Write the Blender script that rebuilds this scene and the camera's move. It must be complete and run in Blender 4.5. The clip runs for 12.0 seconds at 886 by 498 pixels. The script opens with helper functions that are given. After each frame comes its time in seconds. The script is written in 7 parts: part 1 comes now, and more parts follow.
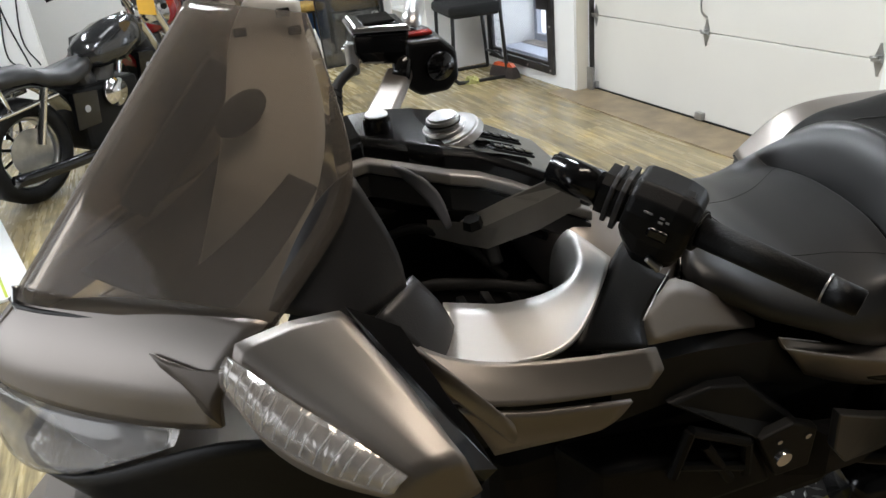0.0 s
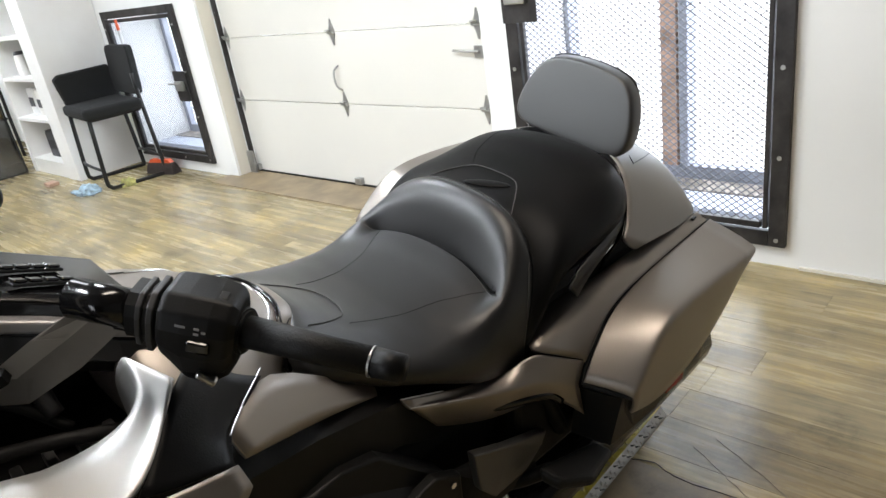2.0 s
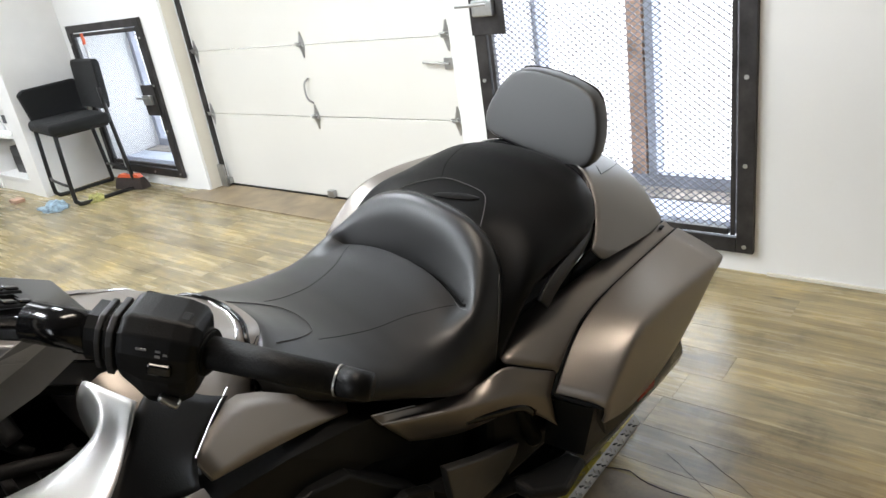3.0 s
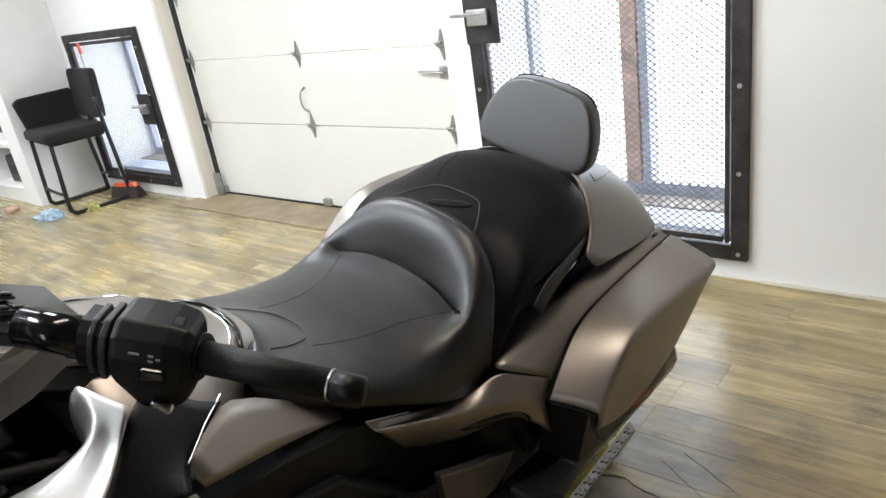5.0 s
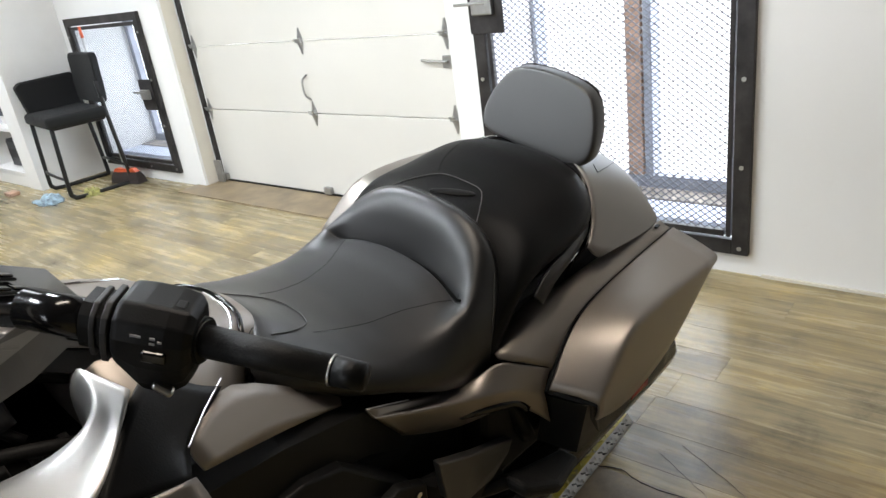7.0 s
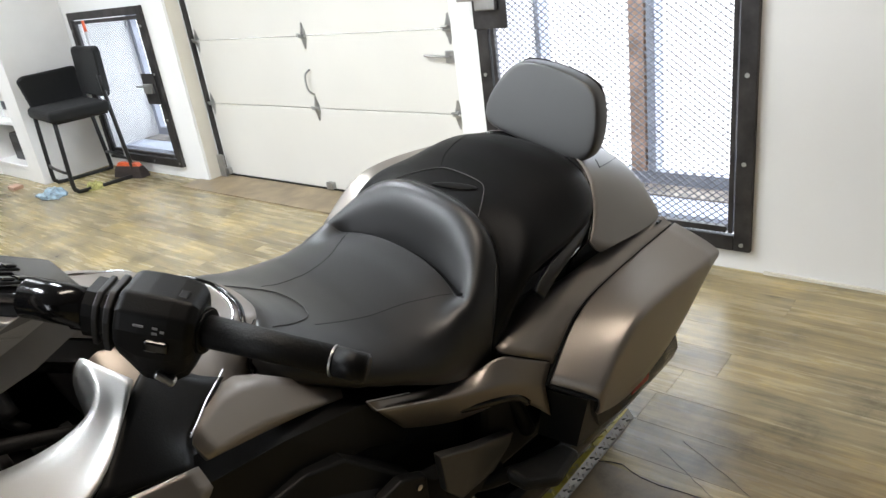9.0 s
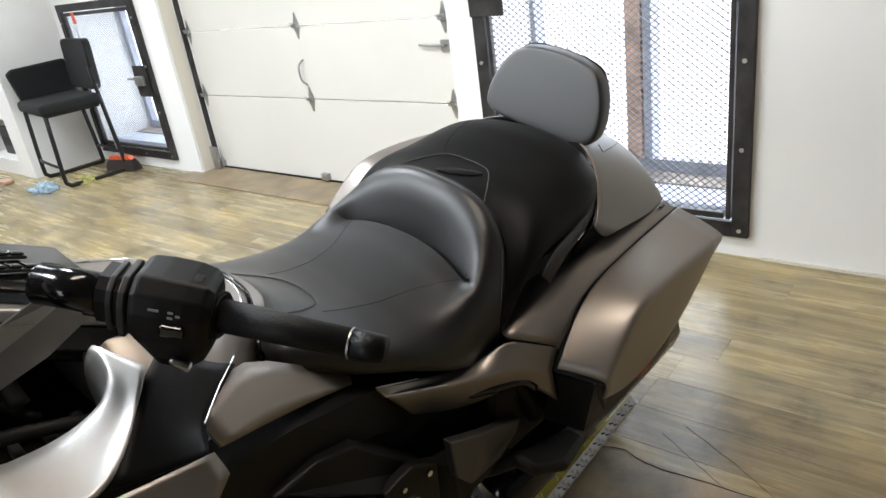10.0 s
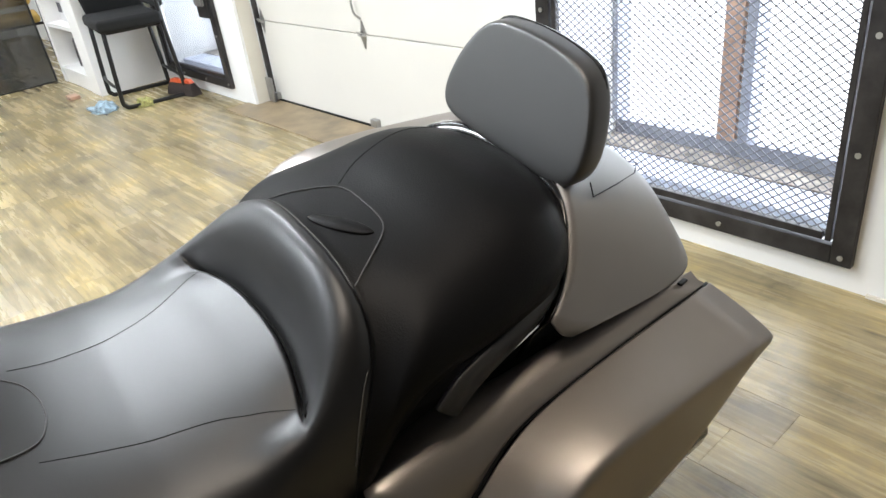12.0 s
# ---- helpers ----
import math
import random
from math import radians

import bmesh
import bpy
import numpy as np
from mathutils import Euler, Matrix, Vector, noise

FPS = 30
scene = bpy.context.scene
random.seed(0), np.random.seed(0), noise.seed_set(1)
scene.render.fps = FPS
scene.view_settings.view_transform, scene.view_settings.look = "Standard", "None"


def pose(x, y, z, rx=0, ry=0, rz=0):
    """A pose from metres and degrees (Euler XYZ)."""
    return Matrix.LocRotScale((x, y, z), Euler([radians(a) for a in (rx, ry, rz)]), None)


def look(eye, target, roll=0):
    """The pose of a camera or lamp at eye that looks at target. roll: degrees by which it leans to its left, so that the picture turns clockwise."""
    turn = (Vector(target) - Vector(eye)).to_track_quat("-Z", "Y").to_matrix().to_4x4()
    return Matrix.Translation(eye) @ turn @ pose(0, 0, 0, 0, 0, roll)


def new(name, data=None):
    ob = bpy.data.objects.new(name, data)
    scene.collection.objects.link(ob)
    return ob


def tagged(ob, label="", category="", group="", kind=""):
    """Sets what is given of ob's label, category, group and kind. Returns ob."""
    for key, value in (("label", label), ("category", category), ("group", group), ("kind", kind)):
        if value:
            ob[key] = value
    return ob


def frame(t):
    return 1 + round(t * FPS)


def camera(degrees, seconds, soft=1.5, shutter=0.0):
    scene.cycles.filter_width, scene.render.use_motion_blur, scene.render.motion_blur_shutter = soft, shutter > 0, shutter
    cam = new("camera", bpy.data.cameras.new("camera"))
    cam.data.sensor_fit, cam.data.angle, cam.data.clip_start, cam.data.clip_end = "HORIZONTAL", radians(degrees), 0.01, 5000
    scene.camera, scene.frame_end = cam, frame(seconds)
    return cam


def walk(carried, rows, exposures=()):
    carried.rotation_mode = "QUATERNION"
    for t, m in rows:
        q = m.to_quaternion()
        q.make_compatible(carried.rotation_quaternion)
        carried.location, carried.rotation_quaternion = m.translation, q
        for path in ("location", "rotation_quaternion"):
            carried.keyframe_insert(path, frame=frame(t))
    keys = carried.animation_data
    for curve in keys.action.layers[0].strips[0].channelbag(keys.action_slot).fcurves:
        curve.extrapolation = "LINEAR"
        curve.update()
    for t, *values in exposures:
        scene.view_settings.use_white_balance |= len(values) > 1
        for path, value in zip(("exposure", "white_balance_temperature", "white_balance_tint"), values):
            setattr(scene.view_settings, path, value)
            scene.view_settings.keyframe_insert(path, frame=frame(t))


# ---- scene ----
cam = camera(64.0, 12.0)
PATH = [
    (0, (0.553, -0.849, 1.361), (1.179, 0.837, 0.487), -6.3),
    (0.5, (0.638, -0.846, 1.346), (1.544, 0.713, 0.481), -7.7),
    (1, (0.7, -0.866, 1.335), (1.819, 0.548, 0.471), -9.2),
    (1.5, (0.732, -0.883, 1.333), (1.983, 0.439, 0.503), -8.9),
    (2, (0.747, -0.896, 1.339), (2.062, 0.392, 0.558), -9.0),
    (2.5, (0.754, -0.901, 1.341), (2.114, 0.349, 0.575), -9.1),
    (3, (0.757, -0.902, 1.342), (2.127, 0.338, 0.577), -9.1),
    (5, (0.755, -0.908, 1.339), (2.141, 0.327, 0.596), -9.0),
    (5.5, (0.756, -0.91, 1.337), (2.149, 0.316, 0.592), -9.1),
    (6, (0.754, -0.908, 1.334), (2.138, 0.319, 0.574), -8.7),
    (6.5, (0.749, -0.904, 1.331), (2.118, 0.332, 0.558), -7.8),
    (7, (0.753, -0.904, 1.335), (2.13, 0.327, 0.568), -8.2),
    (9, (0.75, -0.907, 1.332), (2.119, 0.327, 0.556), -8.0),
    (9.5, (0.755, -0.905, 1.325), (2.123, 0.323, 0.537), -8.5),
    (10, (0.735, -0.886, 1.323), (2.109, 0.328, 0.523), -8.4),
    (10.5, (0.714, -0.87, 1.312), (2.138, 0.233, 0.443), -10.5),
    (11, (0.873, -0.863, 1.291), (2.207, 0.373, 0.458), -11.6),
    (11.5, (1.092, -0.866, 1.301), (2.277, 0.489, 0.428), -10.1),
    (12, (1.338, -0.765, 1.286), (2.433, 0.615, 0.339), -7.2),
]
walk(cam, [(t, look(eye, target, roll)) for t, eye, target, roll in PATH],
     [(0, -0.42), (0.5, -0.33), (1, -0.15), (1.5, -0.05), (3, 0.0), (5.5, 0.03), (6.5, -0.05), (7, -0.1), (9, -0.08), (10.5, -0.06), (11, -0.1), (11.5, 0.0), (12, 0.12)])

# ---- world, window light, ceiling light ----
world = bpy.data.worlds.new("world")
scene.world = world
world.use_nodes = True
wn = world.node_tree
sky = wn.nodes.new("ShaderNodeTexSky")
sky.sky_type, sky.sun_disc = "NISHITA", False
sky.sun_elevation, sky.sun_rotation = radians(35), radians(60)
wn.links.new(sky.outputs[0], wn.nodes["Background"].inputs[0])
wn.nodes["Background"].inputs[1].default_value = 0.1


def area_lamp(name, m, sx, sy, watts, colour):
    la = bpy.data.lights.new(name, "AREA")
    la.shape, la.size, la.size_y, la.energy, la.color = "RECTANGLE", sx, sy, watts, colour
    ob = new(name, la)
    ob.matrix_world = m
    return ob


COOL, PALE, GOLD = (0.74, 0.86, 1.0), (0.87, 0.93, 0.99), (1.0, 0.87, 0.74)
# Unseen window's lamp, added to brighten the bike from ahead
area_lamp("added_front_light", pose(-4.3, 1.7, 1.55, 0, -90, 0), 1.9, 5.2, 150, (0.92, 0.94, 1.0))
area_lamp("window_light", pose(4.05, 0.60, 1.15, 0, 90, 0), 2.1, 1.9, 75, COOL)
area_lamp("small_window_light", pose(4.05, 4.45, 0.70, 0, 90, 0), 1.3, 1.3, 22, COOL)
CEIL = 2.9
LAMPS = [(0.1, 1.55, 92, PALE, 0), (1.85, 1.75, 80, PALE, 0), (1.5, -0.45, 24, GOLD, 90), (1.5, 3.9, 14, PALE, 0), (1.7, 6.0, 66, PALE, 0), (-0.4, 4.8, 66, PALE, 0), (0.6, 7.6, 66, PALE, 0)]
for lx, ly, watts, hue, turn in LAMPS:
    area_lamp("tube_light", pose(lx, ly, CEIL - 0.125, 0, 0, turn), 0.30, 1.2, watts, hue)


# ---- materials ----
def nodes_of(name):
    m = bpy.data.materials.new(name)
    m.use_nodes = True
    return m, m.node_tree, m.node_tree.nodes["Principled BSDF"]


def noise_node(nt, scale, detail=4.0, rough=0.55, vec=None):
    n = nt.nodes.new("ShaderNodeTexNoise")
    n.inputs["Scale"].default_value, n.inputs["Detail"].default_value, n.inputs["Roughness"].default_value = scale, detail, rough
    if vec:
        nt.links.new(vec, n.inputs["Vector"])
    return n


def coords(nt, sx=1, sy=1, sz=1):
    tc = nt.nodes.new("ShaderNodeTexCoord")
    mp = nt.nodes.new("ShaderNodeMapping")
    mp.inputs["Scale"].default_value = (sx, sy, sz)
    nt.links.new(tc.outputs["Object"], mp.inputs["Vector"])
    return mp.outputs[0]


def ramp_node(nt, fac, stops):
    r = nt.nodes.new("ShaderNodeValToRGB")
    e = r.color_ramp.elements
    e[0].position, e[0].color = stops[0][0], (*stops[0][1], 1)
    e[1].position, e[1].color = stops[-1][0], (*stops[-1][1], 1)
    for p, c in stops[1:-1]:
        q = e.new(p)
        q.color = (*c, 1)
    nt.links.new(fac, r.inputs[0])
    return r


def surface(name, colour, rough=0.5, metal=0.0, vary=0.12, scale=6.0, grain=120.0, bump=0.05, rvary=0.1, coat=0.0, spec=0.5, coat_rough=0.05):
    """A painted, moulded or sewn surface: tone and gloss vary softly, with a fine relief."""
    m, nt, b = nodes_of(name)
    v = coords(nt)
    big, fine = noise_node(nt, scale, vec=v), noise_node(nt, grain, 2.0, vec=v)
    dark = tuple(c * (1 - vary) for c in colour)
    light = tuple(min(1, c * (1 + vary)) for c in colour)
    nt.links.new(ramp_node(nt, big.outputs[0], [(0.3, dark), (0.7, light)]).outputs[0], b.inputs["Base Color"])
    mr = nt.nodes.new("ShaderNodeMapRange")
    mr.inputs["To Min"].default_value, mr.inputs["To Max"].default_value = max(0.02, rough - rvary), min(1, rough + rvary)
    nt.links.new(big.outputs[0], mr.inputs["Value"])
    nt.links.new(mr.outputs[0], b.inputs["Roughness"])
    b.inputs["Metallic"].default_value = metal
    b.inputs["Coat Weight"].default_value, b.inputs["Coat Roughness"].default_value = coat, coat_rough
    b.inputs["Specular IOR Level"].default_value = spec
    if bump:
        bp = nt.nodes.new("ShaderNodeBump")
        bp.inputs["Strength"].default_value, bp.inputs["Distance"].default_value = bump, 0.002
        nt.links.new(fine.outputs[0], bp.inputs["Height"])
        nt.links.new(bp.outputs[0], b.inputs["Normal"])
    return m


pewter = surface("matt_pewter_paint", (0.290, 0.262, 0.238), 0.42, 0.85, 0.04, 4, 900, 0.02, 0.03)
# Two more tones of the pewter paint, with the light put into the colour
silver = surface("pewter_paint_lit", (0.60, 0.59, 0.575), 0.40, 0.75, 0.04, 4, 900, 0.02, 0.03)
tail_paint = surface("pewter_paint_greyed", (0.21, 0.20, 0.19), 0.46, 0.45, 0.04, 4, 900, 0.02, 0.03)
pale_alu = surface("pale_machined_aluminium", (0.62, 0.61, 0.60), 0.36, 0.3, 0.05, 10, 600, 0.03, 0.05)
guide_grey = surface("blue_grey_plastic", (0.11, 0.115, 0.13), 0.5)
vinyl = surface("black_seat_vinyl", (0.005, 0.005, 0.0054), 0.50, 0, 0.15, 5, 700, 0.10, 0.04, coat=1.0, coat_rough=0.41, spec=0.10)
vinyl_back = surface("black_backrest_vinyl", (0.012, 0.012, 0.0125), 0.48, 0, 0.15, 5, 700, 0.12, 0.05, coat=1.0, coat_rough=0.40, spec=0.6)
# Same seat vinyl, darkened: shade put into the passenger seat's material
vinyl_shaded = surface("black_seat_vinyl_darkened", (0.003, 0.003, 0.0032), 0.48, 0, 0.15, 5, 420, 0.22, 0.05, spec=0.14)
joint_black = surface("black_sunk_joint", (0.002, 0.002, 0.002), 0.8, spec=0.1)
thread = surface("grey_thread", (0.075, 0.075, 0.075), 0.7)
plastic = surface("black_moulded_plastic", (0.0045, 0.0045, 0.0046), 0.46, 0, 0.2, 8, 500, 0.15, spec=0.22)
plastic_grey = surface("charcoal_moulded_plastic", (0.022, 0.022, 0.0225), 0.5, 0, 0.1, 8, 500, 0.12)
cowl_grey = surface("charcoal_cowl_plastic", (0.032, 0.032, 0.0335), 0.42, 0, 0.1, 8, 500, 0.12)
hood_grey = surface("light_grey_moulded_plastic", (0.72, 0.72, 0.71), 0.45, 0, 0.06, 8, 300, 0.05)
gloss_black = surface("gloss_black_plastic", (0.005, 0.005, 0.0055), 0.14, 0, 0.1, 6, 200, 0, 0.04)
rubber = surface("black_rubber", (0.005, 0.005, 0.005), 0.58, 0, 0.2, 20, 300, 0.3, spec=0.28)
chrome = surface("chrome", (0.75, 0.75, 0.76), 0.12, 1.0, 0.05, 8, 300, 0, 0.05)
satin_alu = surface("satin_aluminium", (0.55, 0.55, 0.55), 0.32, 1.0, 0.06, 10, 600, 0.03, 0.06)
arm_alu = surface("cast_aluminium", (0.30, 0.295, 0.29), 0.38, 0.45, 0.1, 12, 500, 0.08, 0.06)
# Pewter darkened for the sheet that paints shade on the nose
notch_shade = surface("pewter_paint_shaded", (0.115, 0.098, 0.084), 0.42, 0.7, 0.05, 6, 900, 0.02, 0.03)
grey_alu = surface("grey_cast_aluminium", (0.085, 0.083, 0.080), 0.42, 0.8, 0.1, 12, 500, 0.1, 0.06)
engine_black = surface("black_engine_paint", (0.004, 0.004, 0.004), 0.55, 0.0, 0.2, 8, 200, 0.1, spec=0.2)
red_lens = surface("red_reflector", (0.30, 0.015, 0.01), 0.2, 0, 0.1, 10, 300, 0.05)
orange_plastic = surface("orange_plastic", (0.65, 0.10, 0.03), 0.45, 0, 0.1, 10, 300, 0.05)
white_print = surface("white_printed_marks", (0.30, 0.30, 0.30), 0.6)
wall_paint = surface("white_wall_paint", (0.84, 0.84, 0.83), 0.65, 0, 0.03, 1.2, 60, 0.10)
# Greys of the walls out of view, chosen to limit bounced light
unseen_paint = surface("grey_wall_paint", (0.045, 0.044, 0.043), 0.7, 0, 0.05, 1.2, 60, 0.10)
south_paint = surface("mid_grey_wall_paint", (0.13, 0.127, 0.122), 0.7, 0, 0.05, 1.2, 60, 0.10)
jamb_paint = surface("cream_jamb_paint", (0.72, 0.68, 0.59), 0.6, 0, 0.05, 2, 60, 0.10)
door_paint = surface("cream_steel_door_paint", (0.70, 0.685, 0.64), 0.45, 0, 0.03, 1.5, 260, 0.12)
ceiling_paint = surface("dark_grey_ceiling_paint", (0.09, 0.09, 0.088), 0.8, 0, 0.03, 1, 50, 0.1)
steel_dark = surface("dark_worn_steel", (0.045, 0.042, 0.042), 0.5, 0.6, 0.5, 9, 150, 0.2)
steel_zinc = surface("galvanised_steel", (0.42, 0.42, 0.41), 0.4, 0.9, 0.2, 14, 200, 0.1)
mesh_steel = surface("expanded_steel_mesh", (0.20, 0.205, 0.23), 0.5, 0.5, 0.2, 14, 200, 0.05)
rust = surface("rusty_brown_post", (0.44, 0.28, 0.20), 0.75, 0, 0.35, 12, 80, 0.4)
blue_grey = surface("blue_grey_post", (0.28, 0.30, 0.36), 0.6, 0, 0.2, 9, 90, 0.2)
sill_paint = surface("pale_blue_sill_paint", (0.52, 0.57, 0.68), 0.6, 0, 0.1, 5, 60, 0.2)
dusty = surface("brown_dust_and_grit", (0.24, 0.21, 0.18), 0.9, 0, 0.6, 14, 60, 0.8)
black_fabric = surface("black_woven_fabric", (0.006, 0.0062, 0.0066), 0.9, 0, 0.25, 30, 700, 0.5)
mustard_fabric = surface("mustard_woven_fabric", (0.42, 0.28, 0.075), 0.9, 0, 0.15, 20, 600, 0.5)
black_tube = surface("black_painted_tube", (0.012, 0.012, 0.012), 0.35, 0.2, 0.2, 9, 200, 0.05)
white_shelf = surface("white_shelf_board", (0.80, 0.79, 0.77), 0.5, 0, 0.04, 3, 90, 0.06)
dark_box = surface("dark_grey_plastic_box", (0.06, 0.06, 0.065), 0.5)
blue_cloth = surface("pale_blue_cloth", (0.30, 0.40, 0.47), 0.95, 0, 0.6, 26, 200, 0.5)
yellow_sponge = surface("yellow_green_sponge", (0.36, 0.34, 0.12), 0.95, 0, 0.4, 30, 120, 0.8)
white_cloth = surface("white_cloth", (0.75, 0.73, 0.70), 0.9, 0, 0.1, 10, 100, 0.4)
broom_bristle = surface("dark_brown_bristles", (0.035, 0.025, 0.022), 0.9, 0, 0.4, 60, 300, 0.8)
red_paint = surface("red_enamel", (0.42, 0.02, 0.015), 0.35, 0, 0.15, 6, 90, 0.05)
yellow_tag = surface("orange_paper_tag", (0.80, 0.45, 0.05), 0.7)
tan_board = surface("tan_floor_board", (0.27, 0.205, 0.125), 0.45, 0, 0.35, 7, 60, 0.2)


def glass_mat(name, colour, rough, alpha):
    m, nt, b = nodes_of(name)
    b.inputs["Base Color"].default_value = (*colour, 1)
    b.inputs["Roughness"].default_value = rough
    b.inputs["Alpha"].default_value = alpha
    b.inputs["Coat Weight"].default_value = 0.6
    return m


def shield_mat():
    """Smoke-tinted clear plastic: see-through, glossy, with a brownish veil painted in for reflected light."""
    m, nt, b = nodes_of("smoke_tinted_shield")
    tr = nt.nodes.new("ShaderNodeBsdfTransparent")
    tr.inputs[0].default_value = (0.68, 0.63, 0.57, 1)
    gl = nt.nodes.new("ShaderNodeBsdfGlossy")
    gl.inputs["Roughness"].default_value = 0.06
    gl.inputs["Color"].default_value = (0.9, 0.9, 0.9, 1)
    fr = nt.nodes.new("ShaderNodeFresnel")
    fr.inputs[0].default_value = 1.16
    mx = nt.nodes.new("ShaderNodeMixShader")
    nt.links.new(fr.outputs[0], mx.inputs[0])
    nt.links.new(tr.outputs[0], mx.inputs[1])
    nt.links.new(gl.outputs[0], mx.inputs[2])
    haze = nt.nodes.new("ShaderNodeBsdfDiffuse")
    haze.inputs["Color"].default_value = (0.46, 0.41, 0.36, 1)
    veil = noise_node(nt, 5.0, 3, 0.5, coords(nt))
    mr = nt.nodes.new("ShaderNodeMapRange")
    mr.inputs["To Min"].default_value, mr.inputs["To Max"].default_value = 0.15, 0.30
    nt.links.new(veil.outputs[0], mr.inputs["Value"])
    mx2 = nt.nodes.new("ShaderNodeMixShader")
    nt.links.new(mr.outputs[0], mx2.inputs[0])
    nt.links.new(mx.outputs[0], mx2.inputs[1])
    nt.links.new(haze.outputs[0], mx2.inputs[2])
    nt.links.new(mx2.outputs[0], nt.nodes["Material Output"].inputs[0])
    return m


shield_glass = shield_mat()
glow_lens = glass_mat("hazy_indicator_lens", (0.50, 0.46, 0.42), 0.2, 0.26)
haze_lens = glass_mat("hazy_headlight_lens", (0.34, 0.335, 0.33), 0.12, 0.55)


def lens_inside():
    """Faceted bright reflector behind a lens."""
    m, nt, b = nodes_of("faceted_reflector")
    vo = nt.nodes.new("ShaderNodeTexVoronoi")
    vo.inputs["Scale"].default_value = 90
    nt.links.new(coords(nt, 1, 1, 0.35), vo.inputs["Vector"])
    bp = nt.nodes.new("ShaderNodeBump")
    bp.inputs["Strength"].default_value, bp.inputs["Distance"].default_value = 0.45, 0.004
    nt.links.new(vo.outputs[0], bp.inputs["Height"])
    nt.links.new(bp.outputs[0], b.inputs["Normal"])
    b.inputs["Base Color"].default_value = (0.6, 0.58, 0.55, 1)
    b.inputs["Metallic"].default_value, b.inputs["Roughness"].default_value = 0.9, 0.22
    return m


reflector_mat = lens_inside()


def wood_plank():
    """Vinyl plank with printed wood: each plank has its own tone, streaks run along it."""
    m, nt, b = nodes_of("wood_print_vinyl_plank")
    oi = nt.nodes.new("ShaderNodeObjectInfo")
    geo = nt.nodes.new("ShaderNodeNewGeometry")
    tc = nt.nodes.new("ShaderNodeTexCoord")
    off = nt.nodes.new("ShaderNodeVectorMath")
    off.operation = "ADD"
    isl = nt.nodes.new("ShaderNodeMath")
    isl.operation = "ADD"
    nt.links.new(geo.outputs["Random Per Island"], isl.inputs[0])
    nt.links.new(oi.outputs["Random"], isl.inputs[1])
    mul = nt.nodes.new("ShaderNodeMath")
    mul.operation, mul.inputs[1].default_value = "MULTIPLY", 37.0
    nt.links.new(isl.outputs[0], mul.inputs[0])
    cmb = nt.nodes.new("ShaderNodeCombineXYZ")
    for k in (0, 1, 2):
        nt.links.new(mul.outputs[0], cmb.inputs[k])
    nt.links.new(geo.outputs["Position"], off.inputs[0])
    nt.links.new(cmb.outputs[0], off.inputs[1])
    mp = nt.nodes.new("ShaderNodeMapping")
    mp.inputs["Scale"].default_value = (24, 2.0, 1)
    nt.links.new(off.outputs[0], mp.inputs["Vector"])
    streak = noise_node(nt, 1.0, 5, 0.6, mp.outputs[0])
    mp2 = nt.nodes.new("ShaderNodeMapping")
    mp2.inputs["Scale"].default_value = (90, 5, 1)
    nt.links.new(off.outputs[0], mp2.inputs["Vector"])
    fine = noise_node(nt, 1.0, 4, 0.6, mp2.outputs[0])
    fr = nt.nodes.new("ShaderNodeMath")
    fr.operation = "FRACT"
    nt.links.new(mul.outputs[0], fr.inputs[0])
    tone = ramp_node(nt, fr.outputs[0], [(0.0, (0.27, 0.222, 0.135)), (0.3, (0.43, 0.355, 0.195)), (0.62, (0.35, 0.298, 0.192)), (1.0, (0.49, 0.405, 0.225))])
    st = ramp_node(nt, streak.outputs[0], [(0.26, (0.42, 0.425, 0.44)), (0.40, (0.74, 0.735, 0.73)), (0.52, (0.98, 0.97, 0.94)), (0.72, (1.12, 1.09, 1.02))])
    fi = ramp_node(nt, fine.outputs[0], [(0.3, (0.70, 0.69, 0.68)), (0.7, (1.14, 1.13, 1.12))])
    mx = nt.nodes.new("ShaderNodeMix")
    mx.data_type, mx.blend_type = "RGBA", "MULTIPLY"
    mx.inputs[0].default_value = 1
    nt.links.new(tone.outputs[0], mx.inputs[6])
    nt.links.new(st.outputs[0], mx.inputs[7])
    mx2 = nt.nodes.new("ShaderNodeMix")
    mx2.data_type, mx2.blend_type = "RGBA", "MULTIPLY"
    mx2.inputs[0].default_value = 1
    nt.links.new(mx.outputs[2], mx2.inputs[6])
    nt.links.new(fi.outputs[0], mx2.inputs[7])
    wear = noise_node(nt, 3.2, 7, 0.70, geo.outputs["Position"])
    wr = ramp_node(nt, wear.outputs[0], [(0.33, (0.52, 0.515, 0.53)), (0.45, (0.90, 0.895, 0.89)), (0.55, (1.02, 1.0, 0.95)), (0.66, (1.22, 1.15, 0.94))])
    mx3 = nt.nodes.new("ShaderNodeMix")
    mx3.data_type, mx3.blend_type = "RGBA", "MULTIPLY"
    mx3.inputs[0].default_value = 1
    nt.links.new(mx2.outputs[2], mx3.inputs[6])
    nt.links.new(wr.outputs[0], mx3.inputs[7])
    mp3 = nt.nodes.new("ShaderNodeMapping")
    mp3.inputs["Scale"].default_value = (9, 3.2, 1)
    nt.links.new(off.outputs[0], mp3.inputs["Vector"])
    knot = nt.nodes.new("ShaderNodeTexVoronoi")
    knot.inputs["Scale"].default_value = 1.0
    nt.links.new(mp3.outputs[0], knot.inputs["Vector"])
    kr = ramp_node(nt, knot.outputs[0], [(0.03, (0.38, 0.36, 0.34)), (0.12, (0.80, 0.79, 0.77)), (0.22, (1.0, 1.0, 1.0))])
